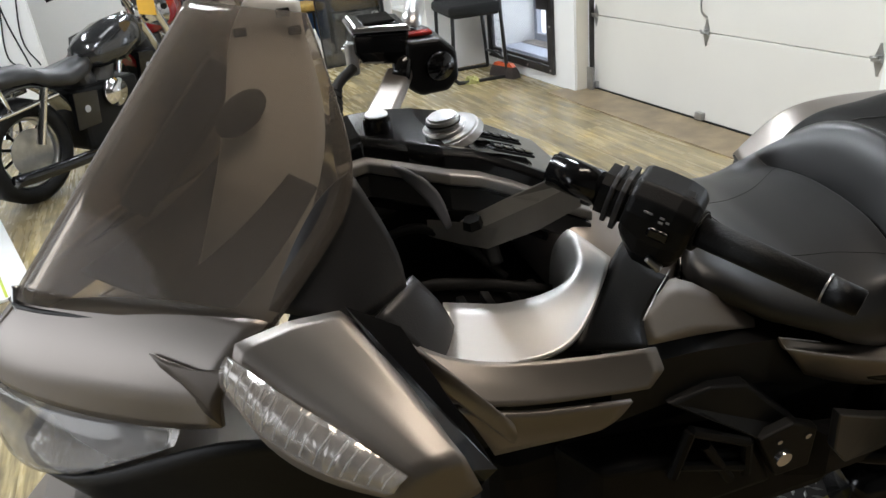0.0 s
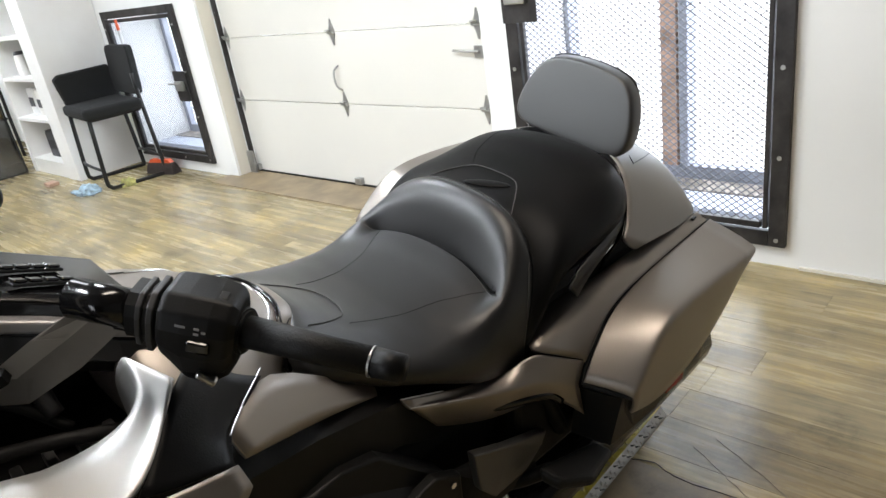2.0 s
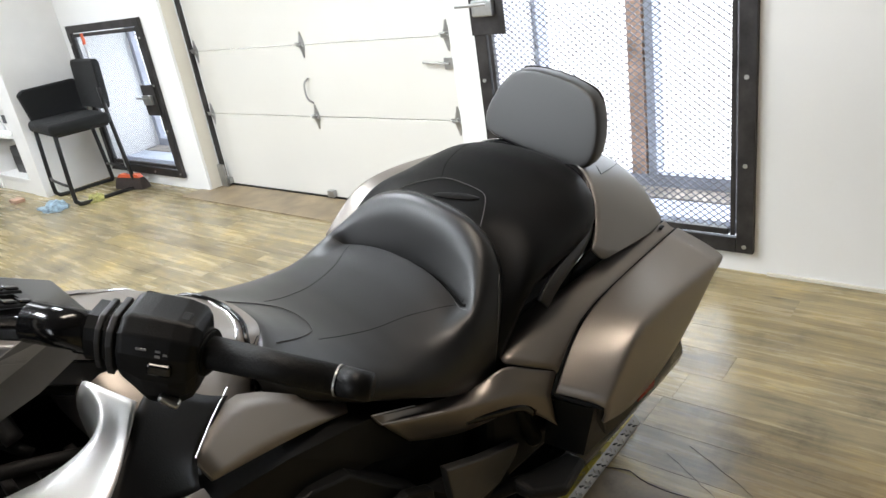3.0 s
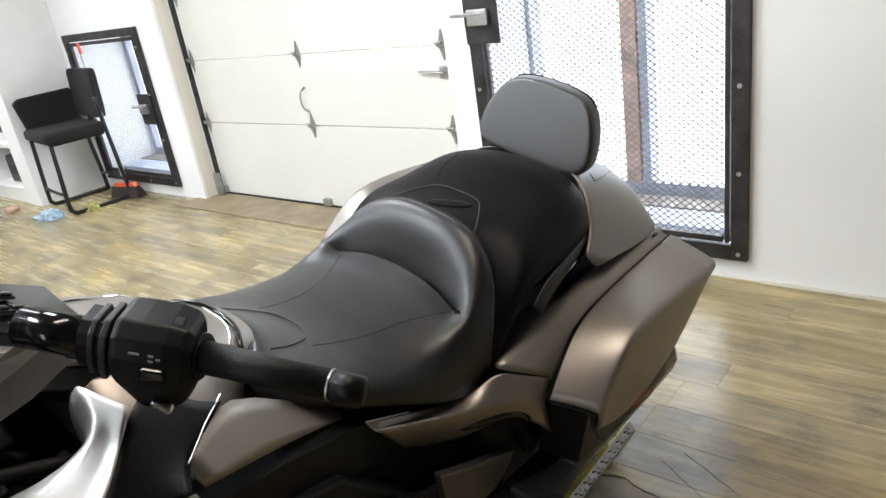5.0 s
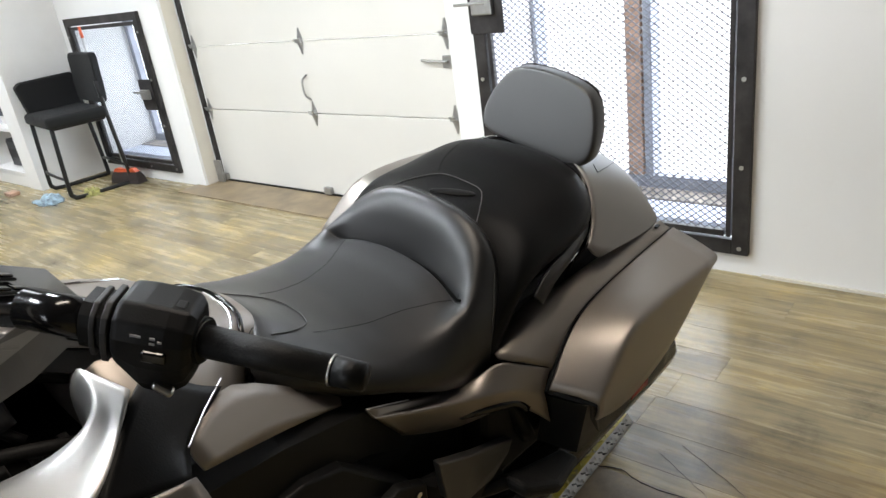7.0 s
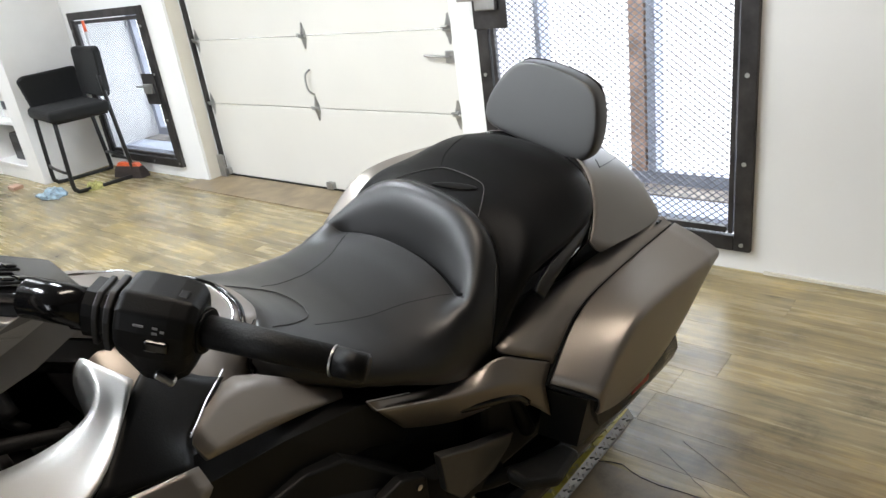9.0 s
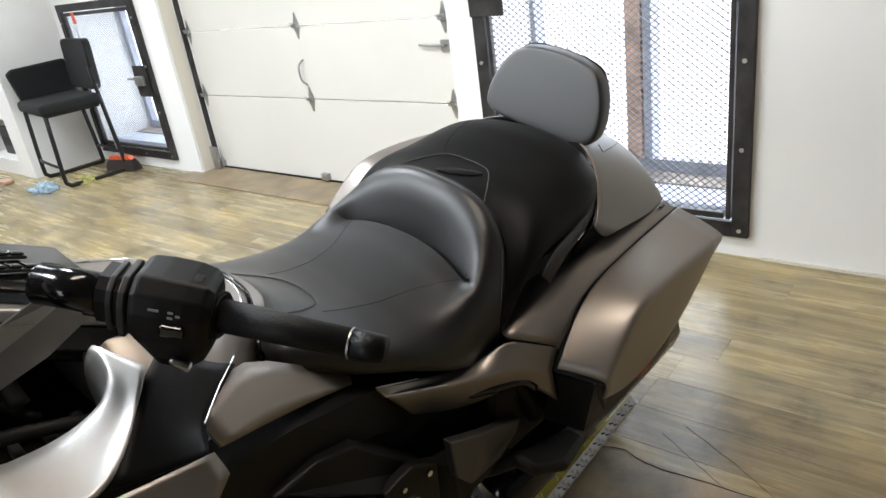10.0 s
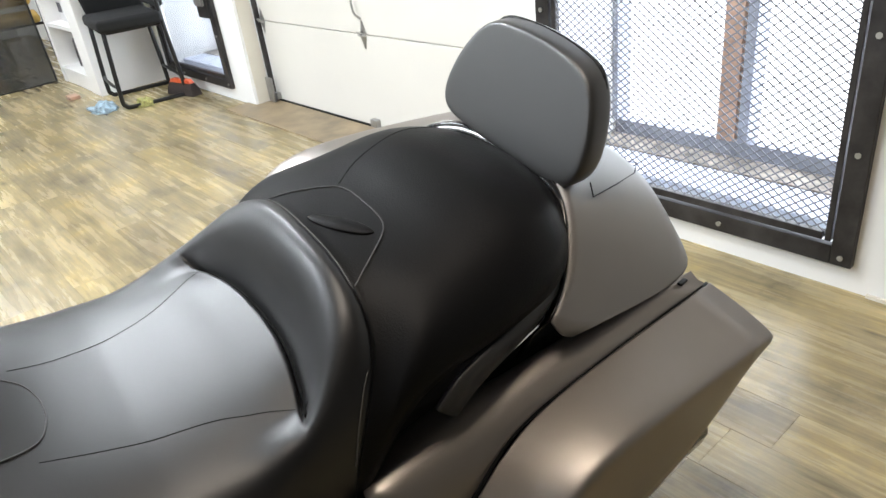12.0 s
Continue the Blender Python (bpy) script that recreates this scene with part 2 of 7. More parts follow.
    mx4 = nt.nodes.new("ShaderNodeMix")
    mx4.data_type, mx4.blend_type = "RGBA", "MULTIPLY"
    mx4.inputs[0].default_value = 0.8
    nt.links.new(mx3.outputs[2], mx4.inputs[6])
    nt.links.new(kr.outputs[0], mx4.inputs[7])
    nt.links.new(mx4.outputs[2], b.inputs["Base Color"])
    mr = nt.nodes.new("ShaderNodeMapRange")
    mr.inputs["To Min"].default_value, mr.inputs["To Max"].default_value = 0.17, 0.36
    nt.links.new(streak.outputs[0], mr.inputs["Value"])
    nt.links.new(mr.outputs[0], b.inputs["Roughness"])
    bp = nt.nodes.new("ShaderNodeBump")
    bp.inputs["Strength"].default_value, bp.inputs["Distance"].default_value = 0.12, 0.002
    nt.links.new(fine.outputs[0], bp.inputs["Height"])
    nt.links.new(bp.outputs[0], b.inputs["Normal"])
    return m


plank_mat = wood_plank()
joint_mat = surface("dark_floor_joint", (0.24, 0.20, 0.135), 0.7)
joint_dark = surface("dark_joint_line", (0.05, 0.04, 0.03), 0.7)


def worn_yellow():
    """Yellow paint worn through to bare steel in patches."""
    m, nt, b = nodes_of("worn_yellow_paint_on_steel")
    v = coords(nt)
    n1, n2 = noise_node(nt, 22, 5, 0.65, v), noise_node(nt, 3, 3, 0.5, v)
    ad = nt.nodes.new("ShaderNodeMath")
    ad.operation = "MULTIPLY_ADD"
    ad.inputs[1].default_value = 0.5
    nt.links.new(n2.outputs[0], ad.inputs[0])
    nt.links.new(n1.outputs[0], ad.inputs[2])
    r = ramp_node(nt, ad.outputs[0], [(0.60, (0.50, 0.40, 0.03)), (0.80, (0.38, 0.31, 0.05)), (0.90, (0.24, 0.22, 0.17))])
    nt.links.new(r.outputs[0], b.inputs["Base Color"])
    b.inputs["Roughness"].default_value = 0.42
    return m


yellow_plate = worn_yellow()


def stone_patch():
    m, nt, b = nodes_of("mottled_brown_patch")
    v = coords(nt)
    n1, n2 = noise_node(nt, 7, 6, 0.65, v), noise_node(nt, 40, 3, 0.6, v)
    r = ramp_node(nt, n1.outputs[0], [(0.3, (0.19, 0.145, 0.095)), (0.45, (0.30, 0.235, 0.155)), (0.56, (0.37, 0.275, 0.16)), (0.72, (0.44, 0.36, 0.26))])
    nt.links.new(r.outputs[0], b.inputs["Base Color"])
    b.inputs["Roughness"].default_value = 0.42
    bp = nt.nodes.new("ShaderNodeBump")
    bp.inputs["Strength"].default_value, bp.inputs["Distance"].default_value = 0.2, 0.003
    nt.links.new(n2.outputs[0], bp.inputs["Height"])
    nt.links.new(bp.outputs[0], b.inputs["Normal"])
    return m


patch_mat = stone_patch()


def glow(name, colour, strength):
    m, nt, b = nodes_of(name)
    e = nt.nodes.new("ShaderNodeEmission")
    e.inputs[0].default_value, e.inputs[1].default_value = (*colour, 1), strength
    nt.links.new(e.outputs[0], nt.nodes["Material Output"].inputs[0])
    return m


daylight_mat = glow("bright_overcast_outdoors", (0.93, 0.96, 1.0), 3.6)
tube_mat = glow("lit_fluorescent_tube", (1.0, 0.95, 0.86), 6.0)
mirror_mat, _nt, _b = nodes_of("dark_mirror_glass")
_b.inputs["Base Color"].default_value = (0.45, 0.45, 0.45, 1)
_b.inputs["Metallic"].default_value, _b.inputs["Roughness"].default_value = 1.0, 0.04


# ---- building tools ----
def finish(bm, name, mat, parent=None, smooth=False, label=""):
    bmesh.ops.recalc_face_normals(bm, faces=bm.faces)
    me = bpy.data.meshes.new(name)
    bm.to_mesh(me)
    bm.free()
    me.materials.append(mat)
    if smooth:
        me.shade_smooth()
    ob = new(name, me)
    if parent:
        ob.parent = parent
    if label:
        ob["label"] = label
    return ob


def part(name, bm, mat, parent, label="", smooth=False):
    return finish(bm, name, mat, parent, smooth, label)


def root(name, m, label, category, group="", kind=""):
    e = new(name)
    e.empty_display_size = 0.05
    e.matrix_world = m
    return tagged(e, label, category, group, kind)


def box(x0, x1, y0, y1, z0, z1, bevel=0.0, seg=2, bm=None):
    b = bmesh.new()
    bmesh.ops.create_cube(b, size=1, matrix=Matrix.LocRotScale(((x0 + x1) / 2, (y0 + y1) / 2, (z0 + z1) / 2), None, (abs(x1 - x0), abs(y1 - y0), abs(z1 - z0))))
    if bevel:
        bmesh.ops.bevel(b, geom=b.edges[:], offset=bevel, segments=seg, affect="EDGES", profile=0.5)
    return merge(bm, b)


def merge(bm, b, m=None):
    if m is not None:
        b.transform(m)
    if bm is None:
        return b
    me = bpy.data.meshes.new("tmp")
    b.to_mesh(me)
    b.free()
    bm.from_mesh(me)
    bpy.data.meshes.remove(me)
    return bm


def rod(a, c, r0, r1=None, seg=16, bm=None, bevel=0.0):
    a, c = Vector(a), Vector(c)
    d = c - a
    b = bmesh.new()
    bmesh.ops.create_cone(b, cap_ends=True, segments=seg, radius1=r0, radius2=r0 if r1 is None else r1, depth=d.length)
    if bevel:
        rim = [e for e in b.edges if abs(e.verts[0].co.z - e.verts[1].co.z) < 1e-6]
        bmesh.ops.bevel(b, geom=rim, offset=bevel, segments=2, affect="EDGES")
    b.transform(Matrix.Translation((a + c) / 2) @ d.to_track_quat("Z", "Y").to_matrix().to_4x4())
    return merge(bm, b)


def spline(points, n):
    """Catmull-Rom through the points."""
    p = [Vector(q) for q in points]
    p = [2 * p[0] - p[1]] + p + [2 * p[-1] - p[-2]]
    out = []
    for i in range(1, len(p) - 2):
        for k in range(n):
            t = k / n
            a, b, c, d = p[i - 1], p[i], p[i + 1], p[i + 2]
            out.append(0.5 * ((2 * b) + (c - a) * t + (2 * a - 5 * b + 4 * c - d) * t * t + (3 * b - a - 3 * c + d) * t ** 3))
    return out + [p[-2]]


def tube(points, r, seg=10, smooth_n=0, bm=None, closed=False):
    """A round bar along a line."""
    pts = spline(points, smooth_n) if smooth_n else [Vector(q) for q in points]
    b = bmesh.new()
    rings, prev = [], None
    for i, p in enumerate(pts):
        if closed:
            d = (pts[(i + 1) % len(pts)] - pts[i - 1]).normalized()
        else:
            d = (pts[min(i + 1, len(pts) - 1)] - pts[max(i - 1, 0)]).normalized()
        if prev is None:
            up = Vector((0, 0, 1)) if abs(d.z) < 0.9 else Vector((1, 0, 0))
            s = d.cross(up).normalized()
        else:
            s = (prev - d * prev.dot(d)).normalized()
        prev = s
        u = s.cross(d)
        rr = r[i] if isinstance(r, (list, tuple)) else r
        rings.append([b.verts.new(p + (s * math.cos(a) + u * math.sin(a)) * rr) for a in (2 * math.pi * k / seg for k in range(seg))])
    n = len(rings)
    for i in range(n if closed else n - 1):
        r0, r1 = rings[i], rings[(i + 1) % n]
        for k in range(seg):
            b.faces.new((r0[k], r0[(k + 1) % seg], r1[(k + 1) % seg], r1[k]))
    if not closed:
        b.faces.new(rings[0][::-1])
        b.faces.new(rings[-1])
    return merge(bm, b)


def loft(rings, cap=True, bm=None):
    """Skin over closed rings of equal length."""
    b = bmesh.new()
    vs = [[b.verts.new(p) for p in r] for r in rings]
    k = len(rings[0])
    for a, c in zip(vs, vs[1:]):
        for i in range(k):
            b.faces.new((a[i], a[(i + 1) % k], c[(i + 1) % k], c[i]))
    if cap:
        b.faces.new(vs[0][::-1])
        b.faces.new(vs[-1])
    return merge(bm, b)


def subsurf(ob, n=2):
    mo = ob.modifiers.new("round", "SUBSURF")
    mo.levels = mo.render_levels = n
    mo.boundary_smooth = "PRESERVE_CORNERS"
    return ob


def solid(ob, t, offset=0.0):
    mo = ob.modifiers.new("thick", "SOLIDIFY")
    mo.thickness, mo.offset = t, offset
    return ob


def soften(ob, w=0.002, seg=2):
    mo = ob.modifiers.new("edge", "BEVEL")
    mo.width, mo.segments, mo.limit_method = w, seg, "ANGLE"
    return ob


def slab(name, x0, x1, y0, y1, z0, z1, mat, parent=None, bevel=0.0, label=""):
    return finish(box(x0, x1, y0, y1, z0, z1, bevel), name, mat, parent, False, label)


def structure(ob, label, category):
    return tagged(ob, label, category, kind="structure")


# ---- the room ----
WX, DX, OUT = 3.41, 3.56, 3.86          # inner wall face, garage door face, outer wall face
BACK, RIGHT, LEFT = -4.2, -4.0, 9.6
base = structure(slab("floor", BACK, OUT + 0.3, RIGHT, LEFT, -0.12, -0.006, joint_mat), "wood-print vinyl plank floor, worn and scuffed", "floor")
GATE_Y0, GATE_Y1, GATE_Z0, GATE_TOP = -0.125, 1.085, 0.09, 2.15
SM_Y0, SM_Y1, SM_Z0, SM_TOP = 3.925, 5.03, 0.085, 1.24
GD_Y0, GD_Y1, GD_TOP = 1.25, 3.66, 2.2
wall_bits = [(RIGHT, GATE_Y0 + 0.03, 0, CEIL), (GATE_Y0 + 0.03, GATE_Y1 - 0.03, 0, GATE_Z0 + 0.03), (GATE_Y0 + 0.03, GATE_Y1 - 0.03, GATE_TOP, CEIL),
             (GATE_Y1 - 0.03, GD_Y0, 0, CEIL), (GD_Y0, GD_Y1, GD_TOP, CEIL), (GD_Y1, SM_Y0 + 0.03, 0, CEIL),
             (SM_Y0 + 0.03, SM_Y1 - 0.03, 0, SM_Z0 + 0.03), (SM_Y0 + 0.03, SM_Y1 - 0.03, SM_TOP - 0.03, CEIL), (SM_Y1 - 0.03, LEFT, 0, CEIL)]
bm = None
for y0, y1, z0, z1 in wall_bits:
    bm = box(WX, OUT, y0, y1, z0, z1, bm=bm)
structure(finish(bm, "wall_east", wall_paint), "thick white painted masonry wall with scuffed foot", "wall")
for q, (y0, y1, z0, z1) in enumerate(((RIGHT, -0.95, 0, CEIL), (4.35, LEFT, 0, CEIL), (-0.95, 4.35, 0, 0.55), (-0.95, 4.35, 2.55, CEIL))):
    structure(slab("wall_west", BACK - 0.2, BACK, y0, y1, z0, z1, unseen_paint), "plain unseen wall, grey to limit bounced light", "wall")
# Window out of view, added to go with the front lamp
shop = structure(slab("window_3", BACK - 0.12, BACK - 0.06, -0.95, 4.35, 0.55, 0.62, steel_dark), "unseen front window in a dark metal frame, added for its light", "window")
for y in (-0.92, 0.82, 2.58, 4.32):
    part("mullion", box(BACK - 0.12, BACK - 0.06, y - 0.03, y + 0.03, 0.62, 2.55), steel_dark, shop)
structure(slab("wall_south", BACK, OUT, RIGHT - 0.2, RIGHT, 0, CEIL, south_paint), "plain unseen wall, grey to limit bounced light", "wall")
structure(slab("wall_north", BACK, OUT, LEFT, LEFT + 0.2, 0, CEIL, wall_paint), "plain white painted wall", "wall")
structure(slab("ceiling", BACK, OUT, RIGHT, LEFT, CEIL, CEIL + 0.15, ceiling_paint), "plain dark grey ceiling", "ceiling")
structure(slab("ground", -20, 40, -25, 30, -0.3, -0.13, patch_mat), "pale paved ground outside", "ground")
structure(slab("backdrop", 4.4, 4.45, -3, 9, -0.12, 4, daylight_mat), "bright overcast daylight outdoors", "sky")
for lx, ly, watts, hue, turn in LAMPS:
    lamp = root("ceiling_lamp", pose(lx, ly, CEIL, 0, 0, turn), "white twin-tube fluorescent ceiling lamp", "ceiling lamp", "ceiling lamps")
    part("tray", box(-0.17, 0.17, -0.64, 0.64, -0.06, 0, 0.01), white_shelf, lamp)
    for dx in (-0.1, 0.1):
        part("tube", rod((dx, -0.6, -0.085), (dx, 0.6, -0.085), 0.013), tube_mat, lamp, "lit fluorescent tube")
structure(slab("trim", WX - 0.012, WX - 0.002, RIGHT, GATE_Y0 - 0.05, 0.0, 0.012, jamb_paint), "thin line of caulk at the wall foot", "trim")


def window_behind(name, y0, y1, z0, z1, posts):
    w = root(name, pose(0, 0, 0), "deep window recess with steel posts and bright glass", "window", kind="structure")
    part("window_sill", box(WX + 0.10, OUT + 0.08, y0, y1, z0 - 0.04, z0 + 0.012, 0.006), sill_paint, w, "dusty pale blue sill")
    part("dirt_strip", box(OUT - 0.17, OUT - 0.03, y0 + 0.01, y1 - 0.01, z0 + 0.012, z0 + 0.020, 0.003), dusty, w, "brown dirt along the back of the sill")
    bm = box(OUT - 0.02, OUT + 0.03, y0, y1, z0 + 0.015, z0 + 0.075)
    bm = box(OUT - 0.02, OUT + 0.03, y0, y1, z1 - 0.06, z1, bm=bm)
    bm = box(OUT - 0.02, OUT + 0.03, y0, y0 + 0.05, z0 + 0.076, z1 - 0.061, bm=bm)
    bm = box(OUT - 0.02, OUT + 0.03, y1 - 0.05, y1, z0 + 0.076, z1 - 0.061, bm=bm)
    part("window_frame", bm, blue_grey, w, "weathered grey frame")
    for yc, wd, mat in posts:
        part("mullion", box(OUT - 0.045, OUT + 0.05, yc - wd / 2, yc + wd / 2, z0 + 0.08, z1 - 0.065, 0.004), mat, w)
    pane = part("pane", box(OUT + 0.004, OUT + 0.008, y0 + 0.05, y1 - 0.05, z0 + 0.08, z1 - 0.065), glass_mat("thin_pane_" + name, (0.95, 0.97, 1.0), 0.05, 0.06), w)
    pane.visible_shadow = False
    return w


window_behind("window_1", GATE_Y0 + 0.03, GATE_Y1 + 0.32, GATE_Z0 + 0.06, GATE_TOP - 0.02, [(0.530, 0.075, rust), (0.462, 0.040, blue_grey), (1.055, 0.05, blue_grey), (1.125, 0.07, rust)])
window_behind("window_2", SM_Y0 + 0.03, SM_Y1 - 0.03, SM_Z0 + 0.06, SM_TOP - 0.05, [(4.72, 0.07, blue_grey)])


def expanded_mesh(y0, y1, z0, z1, py, pz, r):
    """Diamond mesh: zigzag strands that touch at the nodes."""
    b = bmesh.new()
    rows = int((z1 - z0) / pz)
    cols = int((y1 - y0) / py * 2)
    for j in range(rows + 1):
        zc = z0 + j * pz
        prev = None
        for i in range(cols + 1):
            y = y0 + i * py / 2
            z = zc + (0.25 if (i + j) % 2 else -0.25) * pz * 1.7
            x = 0.0025 if (i + j) % 2 else -0.0025
            q = [b.verts.new((x - 0.002, y, z - r)), b.verts.new((x + 0.0012, y, z - r)), b.verts.new((x + 0.0012, y, z + r)), b.verts.new((x - 0.0012, y, z + r))]
            if prev:
                for k in range(4):
                    b.faces.new((prev[k], prev[(k + 1) % 4], q[(k + 1) % 4], q[k]))
            prev = q
    return b


def security_gate(name, y0, y1, z0, z1, bar, label, lock_y, lock_z, strand):
    g = root(name, pose(WX - 0.012, 0, 0), label, "security gate")
    bm = box(-0.016, 0.011, y0, y0 + bar, z0, z1, 0.002)
    part("frame_bar", bm, steel_dark, g)
    part("frame_bar", box(-0.016, 0.011, y1 - bar, y1, z0, z1, 0.002), steel_dark, g)
    part("frame_bar", box(-0.016, 0.011, y0 + bar + 0.001, y1 - bar - 0.001, z0, z0 + bar, 0.002), steel_dark, g)
    part("frame_bar", box(-0.016, 0.011, y0 + bar + 0.001, y1 - bar - 0.001, z1 - bar, z1, 0.002), steel_dark, g)
    k = bar + 0.008
    for a in ((y0 + k, y0 + k + 0.018, z0 + k, z1 - k), (y1 - k - 0.018, y1 - k, z0 + k, z1 - k), (y0 + k + 0.026, y1 - k - 0.026, z0 + k, z0 + k + 0.025), (y0 + k + 0.026, y1 - k - 0.026, z1 - k - 0.025, z1 - k)):
        part("leaf_bar", box(-0.010, 0.016, *a, 0.002), steel_dark, g)
    tagged(part("mesh_panel", expanded_mesh(y0 + k + 0.012, y1 - k - 0.012, z0 + k + 0.02, z1 - k - 0.012, 0.036, 0.0135, strand), mesh_steel, g, "grey expanded steel mesh"), kind="stuff")
    for i in range(int((z1 - z0) / 0.33) + 1):
        for yy in (y0 + bar / 2, y1 - bar / 2):
            part("bolt", rod((-0.024, yy, z0 + 0.03 + 0.33 * i), (-0.016, yy, z0 + 0.03 + 0.33 * i), 0.009, 0.006, 10), steel_zinc, g)
    for f in (0.35, 0.7):
        part("bolt", rod((-0.024, y0 + (y1 - y0) * f, z0 + bar / 2), (-0.016, y0 + (y1 - y0) * f, z0 + bar / 2), 0.009, 0.006, 10), steel_zinc, g)
    plate = part("lock_plate", box(-0.024, -0.017, lock_y - 0.09, lock_y + 0.09, lock_z - 0.11, lock_z + 0.11, 0.002), steel_dark, g)
    part("lock_case", box(-0.05, -0.025, lock_y - 0.05, lock_y + 0.06, lock_z - 0.03, lock_z + 0.04, 0.006), steel_zinc, plate, "zinc slide bolt")
    part("bolt_bar", rod((-0.045, lock_y - 0.02, lock_z + 0.02), (-0.045, lock_y + 0.15, lock_z + 0.02), 0.008, seg=10), steel_zinc, plate)
    return g


security_gate("security_gate", GATE_Y0, GATE_Y1, GATE_Z0, GATE_TOP, 0.062, "tall dark steel gate with expanded mesh before the window", 1.0, 1.09, 0.0025)
security_gate("security_gate", SM_Y0, SM_Y1, SM_Z0, SM_TOP, 0.055, "low dark steel mesh gate before the small window", 4.05, 0.67, 0.0006)


# ---- sectional garage door ----
def garage_door():
    d = root("garage_door", pose(DX, 0, 0), "closed cream sectional steel garage door with zinc hinges", "garage door", kind="structure")
    joints = [0.015, 0.535, 0.965, 1.395, 1.825, 2.25]
    for a, c in zip(joints, joints[1:]):
        s = part("door_panel", box(0.002, 0.045, GD_Y0 - 0.06, GD_Y1 - 0.035, a + 0.0025, c - 0.0025, 0.004), door_paint, d)
    part("bottom_seal", box(-0.004, 0.05, GD_Y0 - 0.06, GD_Y1 - 0.035, -0.004, 0.016, 0.003), rubber, d, "black rubber bottom seal")
    part("track", box(-0.03, 0.0, GD_Y1 - 0.034, GD_Y1 - 0.012, 0.02, 2.2, 0.002), steel_dark, d, "dark steel side track")
    part("track", box(-0.03, 0.0, GD_Y0 - 0.05, GD_Y0 - 0.03, 0.02, 2.2, 0.002), steel_dark, d)
    cols = (3.60, 2.485, 1.385)
    for z in joints[1:-1]:
        for y in cols:
            h = part("hinge", box(-0.006, 0.002, y - 0.022, y + 0.022, z - 0.018, z + 0.018, 0.002), steel_zinc, d, "zinc hinge with a pointed leaf")
            b = bmesh.new()
            for s in (1, -1):
                f = [b.verts.new((-0.003, y + dy, z + s * dz)) for dy, dz in ((-0.022, 0.019), (0.022, 0.019), (0.012, 0.045), (0.004, 0.075), (-0.004, 0.075), (-0.012, 0.045))]
                g = [b.verts.new((0.001, v.co.y, v.co.z)) for v in f]
                b.faces.new(f), b.faces.new(g[::-1])
                for i in range(6):
                    b.faces.new((f[i], g[i], g[(i + 1) % 6], f[(i + 1) % 6]))
            part("leaf", b, steel_zinc, h)
            part("knuckle", rod((-0.014, y - 0.026, z), (-0.014, y + 0.026, z), 0.009, seg=10), steel_zinc, h)
            part("roller_stem", rod((-0.022, y - 0.012, z + 0.012), (-0.022, y + 0.03, z + 0.012), 0.006, seg=8), steel_zinc, h)
    for y in cols:
        part("bottom_bracket", box(-0.03, 0.002, y - 0.03, y + 0.03, 0.02, 0.065, 0.004), steel_zinc, d, "zinc bottom bracket")
    part("corner_bracket", box(-0.05, -0.031, GD_Y1 - 0.075, GD_Y1 - 0.005, 0.0, 0.17, 0.004), steel_zinc, d, "zinc corner bracket")
    pull = part("pull_handle", tube([(-0.004, 2.485, 0.62), (-0.03, 2.50, 0.65), (-0.035, 2.505, 0.70), (-0.03, 2.50, 0.745), (-0.004, 2.485, 0.77)], 0.006, 8, 4), steel_zinc, d, "bent zinc pull handle", True)
    part("slide_latch", box(-0.012, 0.001, 1.36, 1.42, 0.80, 0.86, 0.003), steel_zinc, d)
    part("latch_bolt", rod((-0.02, 1.38, 0.83), (-0.02, 1.55, 0.84), 0.007, seg=8), steel_zinc, d)


garage_door()
structure(slab("jamb", WX + 0.02, DX - 0.035, GD_Y1 - 0.004, GD_Y1 + 0.0, 0, GD_TOP, jamb_paint), "cream painted jamb of the garage opening", "jamb")
structure(slab("threshold", 3.24, DX + 0.02, GD_Y0 - 0.05, GD_Y1 + 0.12, 0.0, 0.008, tan_board, None, 0.003), "worn tan board along the garage door", "threshold")


